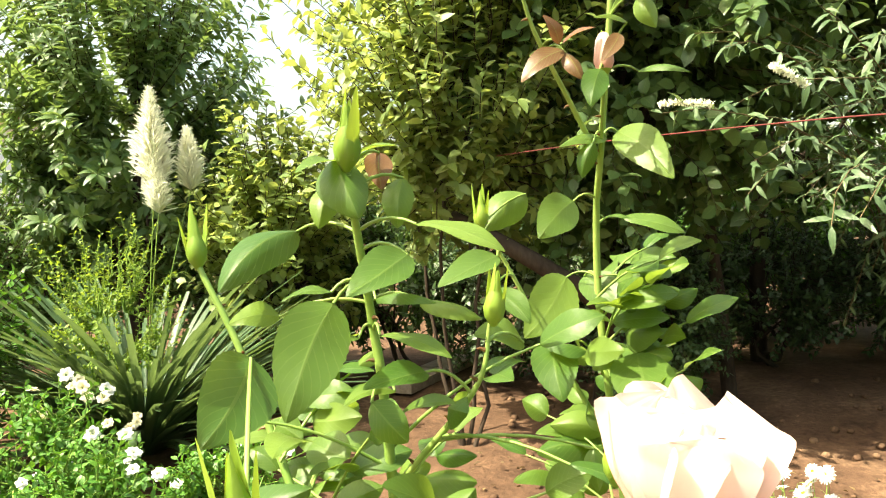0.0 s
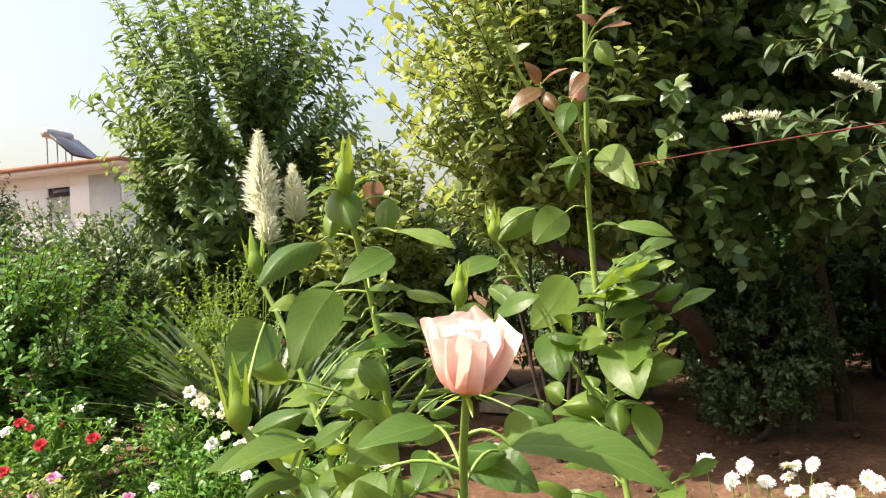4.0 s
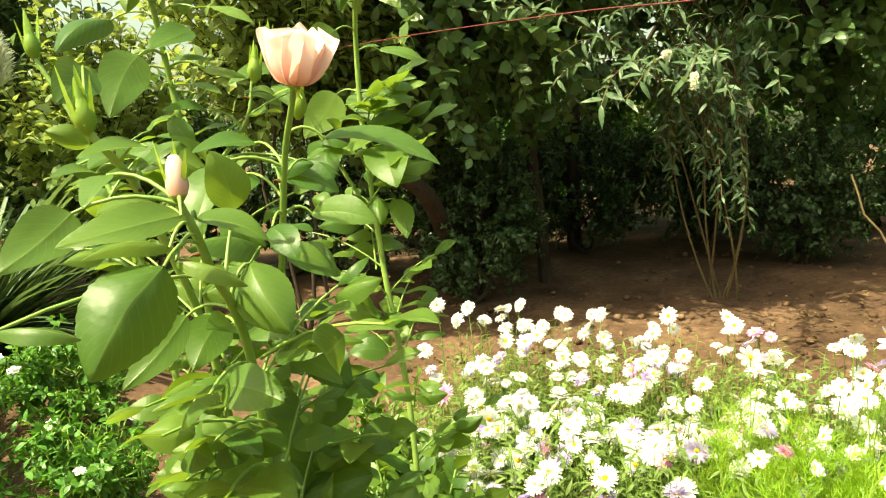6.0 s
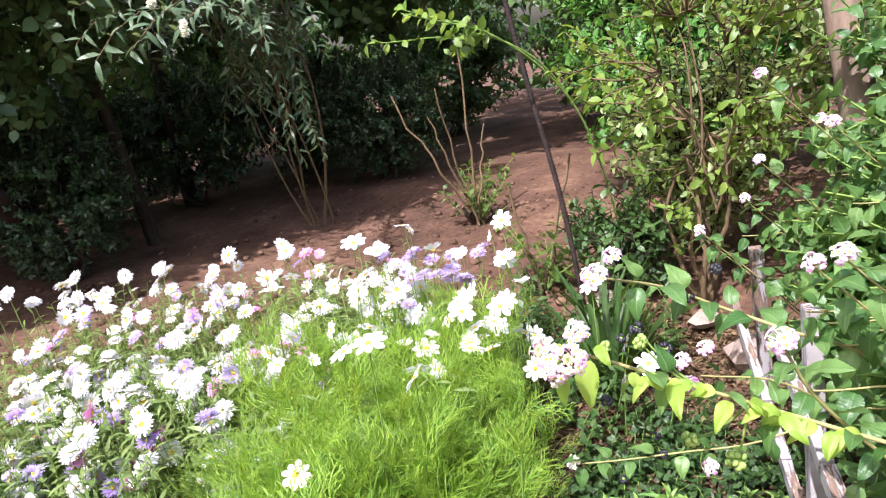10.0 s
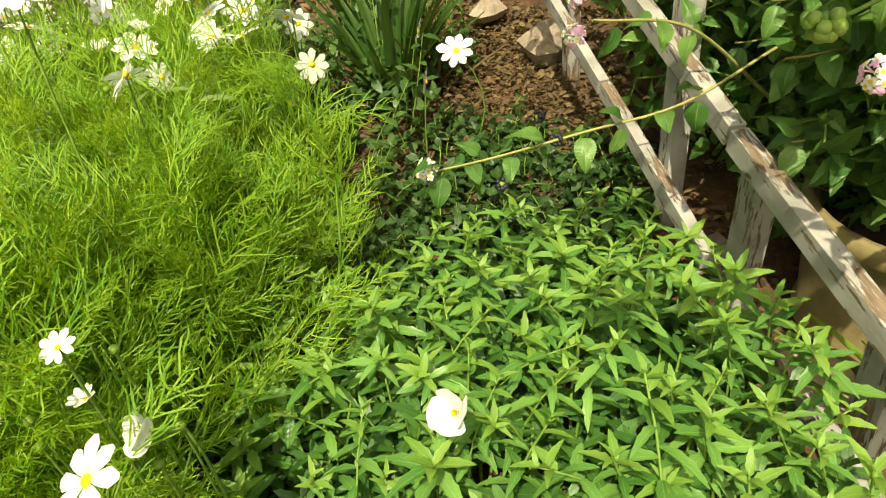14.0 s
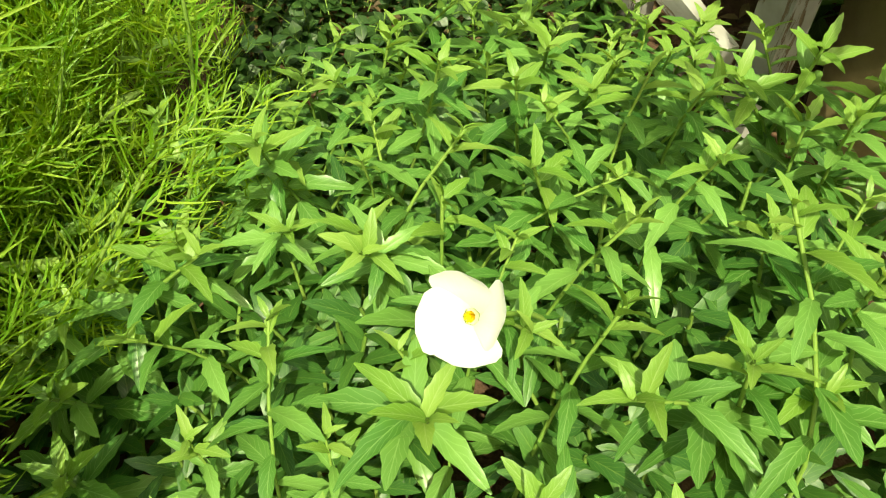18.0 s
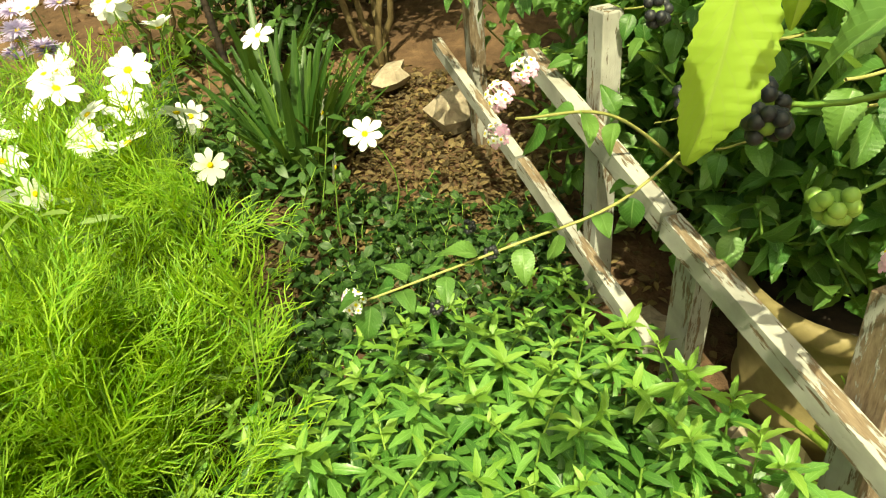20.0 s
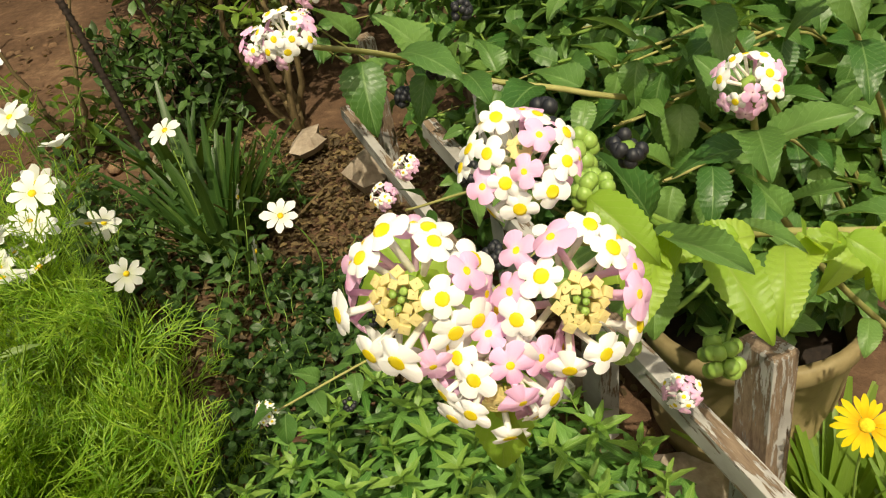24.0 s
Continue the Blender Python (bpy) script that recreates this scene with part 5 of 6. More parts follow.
rose_bud((0.127, 0.785, 1.366), (0.02, 0, 1), 0.034, None, 0.7)
rose_bud((0.221, 0.671, 1.495), (0.0, 0, 1), 0.034, SALMON, 0.2)
rose_bud((0.087, 0.50, 1.30), (0.1, 0, 1), 0.03, None, 0.5)
rose_bud((0.105, 0.335, 1.255), (0.1, -0.1, 1), 0.026, None, 0.4)


def rose_bloom(at, axis, size):
    core = part("bloom", turned([(-0.12, 0.05), (-0.05, 0.13), (0.02, 0.17), (0.08, 0.12), (0.12, 0.02)], 12), SEPAL, rose, "open salmon-pink bloom")
    core.matrix_basis = facing(np.array(at) - ROSE_AT, axis, 0.0, size)
    r = np.random.default_rng(4)
    for layer, (count, tilt, length, width, cup) in enumerate(((4, 1.02, 1.10, 1.30, 0.35), (4, 0.84, 1.12, 1.05, 0.3), (3, 0.5, 0.85, 0.75, 0.3), (3, 0.3, 0.42, 0.5, 0.8))):
        for k in range(count):
            a = k * 2 * math.pi / count + layer * 0.7 + r.normal(0, 0.25)
            t = tilt + r.normal(0, 0.20)
            V, F, U = blade(20, width, 0.0, (-0.80, -0.75, -0.45, -0.25)[layer], 0.6, 9, 0.0, cup, blunt=True)
            s = U[:, 1]
            V[:, 0] = (U[:, 0] - 0.5) * width * 1.3 * (0.22 + 0.9 * s ** 0.38) * np.sqrt(np.clip(1.02 - (np.clip(s - 0.5, 0, 1) / 0.5) ** 6, 0, 1))
            V[:, 2] += 0.22 * (U[:, 0] - 0.5) ** 2 * s
            # a curled and waving rim
            V[:, 2] += 0.12 * np.sin(V[:, 0] * 6.0 + 2 * k + layer) * U[:, 1] ** 2
            V[:, 1] += (0.10 * np.sin(V[:, 0] * 9 + 3 * k + layer) + 0.045 * np.sin(V[:, 0] * 21 + k)) * U[:, 1] ** 4
            V[:, 2] -= 0.16 * np.clip(U[:, 1] - 0.78, 0, 1) * (3 if layer == 0 else 1)
            size_k = length * r.uniform(0.78, 1.12)
            D = (math.cos(a) * math.sin(t), math.sin(a) * math.sin(t), math.cos(t))
            N = (-math.cos(a) * math.cos(t), -math.sin(a) * math.cos(t), math.sin(t))
            ob = part("petal", made("petal", (V, F, U), SALMON), None, core)
            ob.matrix_basis = Matrix(frames([(math.cos(a) * 0.08, math.sin(a) * 0.08, 0.0)], [D], [N], [size_k])[0])
    for k in range(5):
        a = k * 1.2566 + 0.3
        ob = part("sepal", made("sepal", blade(6, 0.2, -0.3, 0.3, 0.3), SEPAL), None, core)
        ob.matrix_basis = Matrix(frames([(math.cos(a) * 0.12, math.sin(a) * 0.12, -0.03)], [(math.cos(a), math.sin(a), -0.15)], [UP], [0.6])[0])


rose_bloom((0.094, 0.256, 1.268), (0.12, -0.1, 1.0), 0.0228)

# ---- lantana ----
LANTANA_LEAVES = [made("leaf", blade(24, w, f, d, 0.34, 2, 0.05, 0.1, 0.0, 0.2), LANTANA_LEAF) for w, f, d in ((0.60, 0.25, 0.25), (0.54, 0.4, 0.4), (0.64, 0.18, 0.45))]

SUNLIT_LANTANA = [made("leaf", blade(26, w, f, d, 0.34, 2, 0.045, 0.1, 0.0, 0.2), LANTANA_SUNLIT) for w, f, d in ((0.46, 0.3, 0.2), (0.42, 0.4, 0.35), (0.50, 0.25, 0.4))]


def floret_shape(seed, lobes=5):
    """Corolla of round, half-fused lobes round a throat, 1 across, with its tube behind."""
    r = np.random.default_rng(seed)
    sides, rings = lobes * 8, 6
    a = np.arange(sides) * 2 * math.pi / sides
    grow = 1 + 0.10 * np.cos(a + r.uniform(0, 6)) + 0.05 * np.cos(2 * a + r.uniform(0, 6))
    rim = 0.5 * grow * (0.58 + 0.42 * np.abs(np.cos(lobes * a / 2)) ** 0.45)
    lift = r.normal(0, 0.05, lobes)[(np.round(a * lobes / (2 * math.pi)).astype(int)) % lobes]
    V, U = [], []
    for k in range(rings + 1):
        f = 0.1 + 0.9 * k / rings
        rad = (0.5 * 0.78 * (1 - f ** 2) + rim * f ** 2) * f
        z = 0.10 * f * (1 - f) + lift * f ** 2 - 0.07 * f ** 3 + 0.02 * np.cos(lobes * a) * f ** 2
        V.append(np.stack([np.cos(a) * rad, np.sin(a) * rad, z], -1))
        U.append(np.stack([a / (2 * math.pi), np.full(sides, f)], -1))
    F = np.array([(k * sides + j, k * sides + (j + 1) % sides, k * sides + sides + (j + 1) % sides, k * sides + sides + j) for k in range(rings) for j in range(sides)])
    return joined([(np.concatenate(V), F, np.concatenate(U)), turned([(-1.25, 0.08), (-0.6, 0.08), (-0.1, 0.09), (0.01, 0.10)], 6)])


FLORETS = {c: [made("floret", floret_shape(s, 5 if s % 2 else 4), m) for s in range(4)] for c, m in (("white", LANTANA_WHITE), ("pink", LANTANA_PINK))}
THROAT_MESH = made("throat", moved(dome(0.165, 0.006, 5), 0, 0, 0.032), THROAT)
BUD_MESH = made("unopened_bud", turned([(-0.9, 0.13), (0.0, 0.16), (0.18, 0.34), (0.38, 0.42), (0.46, 0.40), (0.50, 0.04)], 4), LANTANA_BUD, True)

GREEN_BUD = made("unopened_bud", turned([(-0.6, 0.12), (0.0, 0.2), (0.22, 0.33), (0.42, 0.31), (0.52, 0.2), (0.58, 0.03)], 6), GREEN_BERRY)


def lantana_head(root, at, axis, radius, detail=True, open_centre=0.42, pinkness=0.45, seed=0, label=""):
    """A domed head: pink and white florets round a centre of unopened buds."""
    r = np.random.default_rng(seed)
    core = part("flower_head", lump(radius * 0.28, seed, (1, 1, 0.8), 5), GREEN_BERRY, root, label)
    core.matrix_basis = facing(np.array(at), axis, 0, 1.0) @ Matrix.Translation((0, 0, -radius * 0.35))
    golden = 2.39996
    count = 22 if detail else 17
    size = radius * (0.66 if detail else 0.74)
    for k in range(count):
        u = open_centre + (1.0 - open_centre) * ((k + 0.5) / count) ** 0.8
        th = u * 1.75
        a = k * golden
        d = np.array((math.sin(th) * math.cos(a), math.sin(th) * math.sin(a), math.cos(th)))
        d = unit(d + r.normal(0, 0.08, 3))
        pink = r.random() < (0.25 if u < 0.68 else pinkness + 0.25)
        ob = part("floret", FLORETS["pink" if pink else "white"][k % 4], None, core)
        m = facing(d * radius * r.uniform(0.92, 1.10), unit(d + (0, 0, 0.45) + r.normal(0, 0.16, 3)), r.uniform(0, 6), size * r.uniform(0.88, 1.12))
        ob.matrix_basis = m
        if detail or not pink:
            eye = part("throat", THROAT_MESH, None, core)
            eye.matrix_basis = m @ Matrix.Scale(0.6 if pink else 1.12, 4)
    if detail:
        for k in range(24):
            th = open_centre * 1.6 * math.sqrt((k + 0.5) / 24)
            a = k * golden
            d = np.array((math.sin(th) * math.cos(a), math.sin(th) * math.sin(a), math.cos(th)))
            ob = part("unopened_bud", BUD_MESH if k > 3 else GREEN_BUD, None, core)
            ob.matrix_basis = facing(d * radius * (0.52 + 0.1 * th), d, a, radius * (0.16 + 0.18 * th))


def lantana_branch(root, points, r, leaves=(), size=0.045):
    """A woody green branch with pairs of toothed leaves at the given fractions."""
    curve = smooth(points, 26)
    part("branch", tube(curve, r, r * 0.55, 7), LANTANA_WOOD, root)
    for i, f in enumerate(leaves):
        k = min(int(f * 25), 24)
        t = curve[k + 1] - curve[k]
        D = around(t, 2, 1.1, i * 1.57 + 0.4, math.pi)[0]
        for j in range(2):
            d = D[j] + rng.normal(0, 0.15, 3) - (0, 0, 0.15)
            s = size * rng.uniform(0.75, 1.15)
            stem = curve[k] + unit(d) * 0.008
            ob = part("leaf", LANTANA_LEAVES[int(rng.integers(3))], None, root)
            ob.matrix_basis = Matrix(frames([stem], [d - (0, 0, 0.25)], [UP + rng.normal(0, 0.2, 3)], [s])[0])
    return curve


def berries(root, at, radius, mat, name, seed):
    r = np.random.default_rng(seed)
    P = unit(r.normal(0, 1, (16, 3))) * radius * 0.72
    core = part(name, lump(radius * 0.5, 2, (1, 1, 1), 5, 0.1), STEM, root)
    core.location = at
    ball = made("berry", lump(radius * 0.36, 1, (1, 1, 1), 5, 0.05), mat)
    for p in P:
        part("berry", ball, None, core).location = p


lantana = thing("lantana_branch", "arching lantana branch with pink and white flower heads", "lantana")
lantana_branch(lantana, [(1.45, -0.62, 0.45), (1.30, -0.50, 0.62), (1.159, -0.391, 0.699), (1.057, -0.244, 0.774), (0.955, -0.165, 0.845), (0.905, -0.14, 0.878)], 0.0032, (0.16, 0.23, 0.30, 0.37, 0.44, 0.51, 0.58, 0.65, 0.72, 0.79), 0.036)
lantana_head(lantana, (0.865, -0.1220, 0.8945), (-0.80, 0.16, 0.50), 0.0143, True, 0.40, 0.40, 1, "lantana head of white and pink florets")
lantana_head(lantana, (0.865, -0.1550, 0.891), (-0.80, -0.25, 0.45), 0.0143, True, 0.38, 0.40, 2, "lantana head of white and pink florets")
lantana_head(lantana, (0.860, -0.1385, 0.8735), (-0.90, -0.05, -0.36), 0.0128, True, 0.26, 0.45, 3, "lantana head of mostly pink florets")
lantana_head(lantana, (0.893, -0.146, 0.909), (-0.55, -0.05, 0.75), 0.0118, True, 0.2, 0.4, 4, "lantana head of white and pink florets")
# Leaves round the heads wear the brighter colour that stands in for sunlight.
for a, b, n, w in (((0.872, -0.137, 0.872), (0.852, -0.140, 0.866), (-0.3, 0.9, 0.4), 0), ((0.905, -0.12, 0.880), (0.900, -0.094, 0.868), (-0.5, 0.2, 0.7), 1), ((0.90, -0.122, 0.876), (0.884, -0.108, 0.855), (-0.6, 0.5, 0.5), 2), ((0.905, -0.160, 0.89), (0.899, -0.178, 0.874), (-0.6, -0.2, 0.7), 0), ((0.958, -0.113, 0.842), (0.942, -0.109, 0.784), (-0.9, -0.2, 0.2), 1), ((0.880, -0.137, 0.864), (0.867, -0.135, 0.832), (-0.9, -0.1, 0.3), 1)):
    ob = part("leaf", SUNLIT_LANTANA[w], None, lantana, "leaf coloured bright as if sunlit")
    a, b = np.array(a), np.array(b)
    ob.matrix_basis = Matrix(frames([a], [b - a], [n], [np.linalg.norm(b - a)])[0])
berries(lantana, (0.932, -0.172, 0.888), 0.0055, BERRY, "berry_head", 1)
berries(lantana, (0.960, -0.127, 0.795), 0.0075, BERRY, "berry_head", 21)
berries(lantana, (0.918, -0.162, 0.884), 0.006, GREEN_BERRY, "fruit_head", 2)
berries(lantana, (1.093, -0.117, 0.748), 0.009, BERRY, "berry_head", 3)
berries(lantana, (1.147, -0.10, 0.775), 0.009, BERRY, "berry_head", 4)
for tip, rad, mat, s in (((1.047, -0.179, 0.718), 0.0115, GREEN_BERRY, 5), ((1.044, -0.231, 0.706), 0.0125, GREEN_BERRY, 22), ((1.051, -0.144, 0.764), 0.010, BERRY, 23), ((0.985, -0.160, 0.862), 0.009, GREEN_BERRY, 24), ((1.00, -0.150, 0.868), 0.009, BERRY, 25)):
    part("fruit_stalk", tube(arc((1.02, -0.215, 0.80) if tip[2] > 0.74 else (1.057, -0.244, 0.774), tip, (0, 0, -0.01), 6), 0.0018, 0.0012, 5), STEM, lantana)
    berries(lantana, tip, rad, mat, "fruit_head" if mat is GREEN_BERRY else "berry_head", s)
lantana_head(lantana, (1.026, -0.207, 0.700), (-0.5, 0.3, 0.4), 0.009, False, 0.2, 0.3, 31, "small pale pink lantana head")
for k in range(22):
    f = 0.20 + 0.035 * k
    p = np.array((1.159, -0.391, 0.699)) * (1 - f) + np.array((0.93, -0.155, 0.862)) * f
    d = np.array((rng.normal(-0.2, 0.5), rng.normal(0.3, 0.5), rng.normal(-0.5, 0.35)))
    # Same bright leaf copy, its sunlight painted in.
    ob = part("leaf", SUNLIT_LANTANA[k % 3], None, lantana, "leaf coloured bright as if sunlit")
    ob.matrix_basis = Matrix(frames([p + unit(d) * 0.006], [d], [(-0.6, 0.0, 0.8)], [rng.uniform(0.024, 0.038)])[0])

second = thing("lantana_branch", "upright lantana branch with a pale pink head", "lantana")
lantana_branch(second, [(1.40, -0.60, 0.30), (1.28, -0.40, 0.55), (1.17, -0.29, 0.72), (1.125, -0.258, 0.812)], 0.0035, (0.3, 0.42, 0.54, 0.66, 0.76, 0.86, 0.95), 0.044)
lantana_head(second, (1.122, -0.256, 0.826), (-0.6, 0.1, 0.75), 0.0165, False, 0.3, 0.4, 5)
third = thing("lantana_branch", "long lantana branch reaching over the fence", "lantana")
lantana_branch(third, [(1.60, -0.55, 0.35), (1.42, -0.30, 0.66), (1.328, -0.186, 0.744), (1.315, -0.10, 0.772), (1.25, -0.048, 0.82), (1.14, -0.018, 0.868)], 0.0032, (0.25, 0.34, 0.42, 0.5, 0.58, 0.66, 0.74, 0.82, 0.9), 0.046)
for at, rad, s in (((1.129, -0.015, 0.879), 0.0145, 6), ((1.15, -0.03, 0.90), 0.012, 7), ((1.14, 0.005, 0.872), 0.011, 8)):
    lantana_head(third, at, (-0.55, 0.1, 0.8), rad, False, 0.25, 0.5, s)
for at, s in (((1.307, -0.037, 0.767), 6), ((1.272, -0.073, 0.80), 7), ((1.331, -0.09, 0.824), 8)):
    berries(third, at, 0.0095, BERRY, "berry_head", s)
low = thing("lantana_branch", "low lantana branch trailing over the primrose patch", "lantana")
lantana_branch(low, [(1.75, -0.28, 0.50), (1.58, -0.18, 0.49), (1.45, -0.09, 0.472), (1.374, 0.009, 0.464), (1.32, 0.10, 0.45), (1.262, 0.16, 0.455)], 0.0022, (0.36, 0.44, 0.52, 0.6, 0.68, 0.76, 0.84, 0.91, 0.97), 0.040)
lantana_head(low, (1.258, 0.166, 0.460), (-0.5, 0.5, 0.5), 0.0125, False, 0.2, 0.05, 9)
for at, s in (((1.36, 0.04, 0.458), 9), ((1.39, 0.07, 0.47), 10), ((1.30, 0.09, 0.425), 11)):
    berries(low, at, 0.0085, BERRY, "berry_head", s)
inner = thing("lantana_branch", "short lantana branch with three pink heads", "lantana")
lantana_branch(inner, [(1.75, -0.20, 0.35), (1.62, -0.08, 0.50), (1.50, 0.03, 0.55)], 0.003, (0.5, 0.7, 0.9), 0.045)
for at, s in (((1.495, 0.053, 0.532), 12), ((1.448, 0.04, 0.602), 13), ((1.50, 0.02, 0.61), 14)):
    lantana_head(inner, at, (-0.6, 0.2, 0.6), 0.0145, False, 0.25, 0.6, s)

# ---- lantana bush, gazanias and strap leaves by the fence ----
TOOTHED_BROAD = blade(8, 0.6, 0.3, 0.35, 0.36, 1, 0.08)
tree("lantana_bush", "dense green lantana bush behind the fence", at_ground(1.95, -0.62), 1.2, 0.58, LANTANA_LEAF, TOOTHED_BROAD, 0.040, 520, 20, 0.008, 0.16, 0.2, 6, category="shrub", twig_mat=STEM)
tree("lantana_bush", "leafy lantana bush beside the wooden post", at_ground(2.5, -0.35), 1.35, 0.5, LANTANA_LEAF, TOOTHED_BROAD, 0.040, 380, 20, 0.008, 0.12, 0.2, 5, category="shrub", twig_mat=STEM)
tree("lantana_bush", "low lantana leaves just behind the fence", at_ground(1.86, -0.42), 0.66, 0.32, LANTANA_LEAF, TOOTHED_BROAD, 0.042, 220, 16, 0.006, 0.0, 0.2, 5, category="shrub", twig_mat=STEM)
tree("lantana_bush", "leafy lantana growing through the pickets", at_ground(2.08, -0.18), 0.8, 0.30, LANTANA_LEAF, TOOTHED_BROAD, 0.042, 200, 16, 0.006, 0.0, 0.2, 5, category="shrub", twig_mat=STEM)
tree("rose_shrub", "open rose shrub with pale green leaves and brown canes", at_ground(2.85, 0.62), 1.6, 0.52, YELLOW_GREEN, LEAF_LOW, 0.05, 80, 15, 0.012, 0.12, 0.4, 5, category="shrub", twig_mat=CANE)
tree("rose_shrub", "open rose shrub with mixed green leaves", at_ground(3.5, 0.25), 1.8, 0.65, PEAR_LEAF, LEAF_LOW, 0.055, 130, 16, 0.012, 0.08, 0.4, 5, category="shrub", twig_mat=CANE)
tree("rose_bush", "low leafy rose bush in front of the asters", at_ground(0.28, 0.92), 0.70, 0.22, ROSE_LEAF, LEAF_ROUND, 0.052, 170, 13, 0.006, 0.0, 0.2, 6, category="rose bush", twig_mat=STEM)
tree("rose_bush", "low leafy rose bush at the edge of the asters", at_ground(0.36, 1.50), 0.60, 0.24, ROSE_LEAF, LEAF_ROUND, 0.050, 130, 12, 0.006, 0.0, 0.2, 6, category="rose bush", twig_mat=STEM)
tree("rose_bush", "low leafy rose bush below the tall canes", at_ground(-0.12, 0.85), 0.62, 0.30, ROSE_LEAF, LEAF_ROUND, 0.052, 80, 12, 0.006, 0.0, 0.2, 6, category="rose bush", twig_mat=STEM)
tree("rose_bush", "leafy rose bush at the foot of the tall canes", at_ground(0.12, 0.60), 0.95, 0.20, ROSE_LEAF, LEAF_ROUND, 0.055, 130, 11, 0.006, 0.0, 0.2, 6, category="rose bush", twig_mat=STEM)
tree("garden_shrub", "low leafy shrub between soil and fence", at_ground(2.85, 1.0), 0.45, 0.26, HEDGE_LEAF, LEAF_LOW, 0.045, 110, 15, 0.008, 0.0, 0.3, 4, category="shrub")
tree("garden_shrub", "green leafy shrub with sunlit tips", at_ground(3.35, 0.85), 1.0, 0.42, PEAR_LEAF, LEAF_LOW, 0.05, 170, 16, 0.01, 0.0, 0.3, 4, category="shrub")
tree("garden_shrub", "green leafy shrub edging the bare soil", at_ground(4.2, 1.45), 1.3, 0.6, VINE_LEAF, LEAF_LOW, 0.06, 190, 18, 0.012, 0.0, 0.3, 4, category="shrub")
tree("garden_shrub", "tall bright green garden shrub", at_ground(4.6, 0.6), 2.2, 1.0, VINE_LEAF, LEAF_LOW, 0.07, 260, 22, 0.02, 0.04, 0.3, 4, category="shrub")
tree("garden_shrub", "bright green garden shrub beyond the lantana", at_ground(4.0, -1.0), 2.0, 1.0, HEDGE_LEAF, LEAF_LOW, 0.07, 240, 22, 0.02, 0.04, 0.3, 4, category="shrub")
tree("garden_shrub", "green shrub at the end of the path", at_ground(5.6, 2.4), 1.7, 0.8, VINE_LEAF, LEAF_LOW, 0.07, 200, 22, 0.02, 0.04, 0.3, 4, category="shrub")

for x, y, z, s in ((1.268, -0.246, 0.863, 21), (1.20, -0.30, 0.90, 22), (2.05, 0.28, 0.66, 23), (2.15, 0.20, 0.72, 24), (2.2, 0.35, 0.60, 25), (2.0, 0.1, 0.85, 26), (2.1, 0.0, 0.92, 27), (1.75, -0.25, 0.98, 28), (1.85, -0.1, 0.95, 29), (1.6, -0.35, 1.02, 30), (1.5, -0.5, 1.0, 31), (1.9, 0.05, 1.05, 32)):
    b = thing("lantana_branch", "thin lantana shoot ending in a small pink head", "lantana", group="lantana shoots behind the fence")
    lantana_branch(b, [(x + 0.32, y - 0.28, z - 0.45), (x + 0.12, y - 0.1, z - 0.16), (x, y, z)], 0.0026, (0.38, 0.5, 0.62, 0.74, 0.84, 0.94), 0.044)
    lantana_head(b, (x, y, z + 0.008), (-0.4, 0.1, 0.9), 0.0135, False, 0.2, 0.45, s)
for k in range(66):
    if k < 16:
        s, off, z = rng.uniform(0.2, 1.3), rng.uniform(-0.12, 0.05), rng.uniform(0.4, 0.62)
    elif k < 38:
        s, off, z = rng.uniform(0.35, 1.4), rng.uniform(-0.40, -0.05), rng.uniform(0.5, 0.95)
    else:
        s = rng.uniform(0.05, 0.68)
        off, z = 0.12 - 0.45 * s + rng.normal(0, 0.035), 0.745 - 0.25 * s + rng.normal(0, 0.035)
    q = fence_at(s, off, z)
    b = thing("lantana_shoot", "leafy lantana shoot leaning on the fence", "lantana", group="leafy shoots on the fence")
    lantana_branch(b, [q + (0.25, -0.3, -0.3), q + (0.12, -0.14, -0.04), q], 0.0024, (0.4, 0.55, 0.7, 0.84, 0.97), 0.045)



def strap_clump(name, label, at, blades, length, width, mat, lean=0.7):
    root = thing(name, label, "plant", at)
    sets = []
    for k in range(blades):
        a = rng.uniform(0, 6.28)
        tilt = rng.uniform(0.1, lean)
        d = np.array((math.cos(a) * math.sin(tilt), math.sin(a) * math.sin(tilt), math.cos(tilt)))
        p = np.array((math.cos(a), math.sin(a), 0)) * rng.uniform(0, 0.05)
        shape = blade(7, width, 0.35, rng.uniform(0.1, 0.5), 0.4)
        sets.append(spread(shape, frames([p], [d], [(-d[0], -d[1], 0.6)], [length * rng.uniform(0.6, 1.1)])))
    for s in sets[:60]:
        part("strap_leaf", s, mat, root)
    if sets[60:]:
        part("strap_leaves", joined(sets[60:]), mat, root)
    return root


strap_clump("iris_clump", "clump of upright green iris leaves", at_ground(2.10, 0.63), 60, 0.36, 0.055, STRAP_LEAF, 0.26)
strap_clump("iris_clump", "clump of upright green iris leaves with dry tips", at_ground(2.36, 0.82), 30, 0.34, 0.06, STRAP_LEAF, 0.3)
strap_clump("dry_grass_tuft", "tuft of dry tan grass on the leaf litter", at_ground(2.22, 0.58), 16, 0.22, 0.03, LITTER, 1.1)
strap_clump("gazania_clump", "clump of narrow gazania leaves", at_ground(1.30, -0.60), 80, 0.20, 0.07, YELLOW_GREEN, 0.8)
strap_clump("gazania_clump", "second clump of narrow gazania leaves", at_ground(1.16, -0.70), 70, 0.18, 0.08, STRAP_LEAF, 0.9)
strap_clump("gazania_clump", "clump of gazania leaves against the fence", at_ground(1.42, -0.50), 80, 0.24, 0.06, YELLOW_GREEN, 0.7)
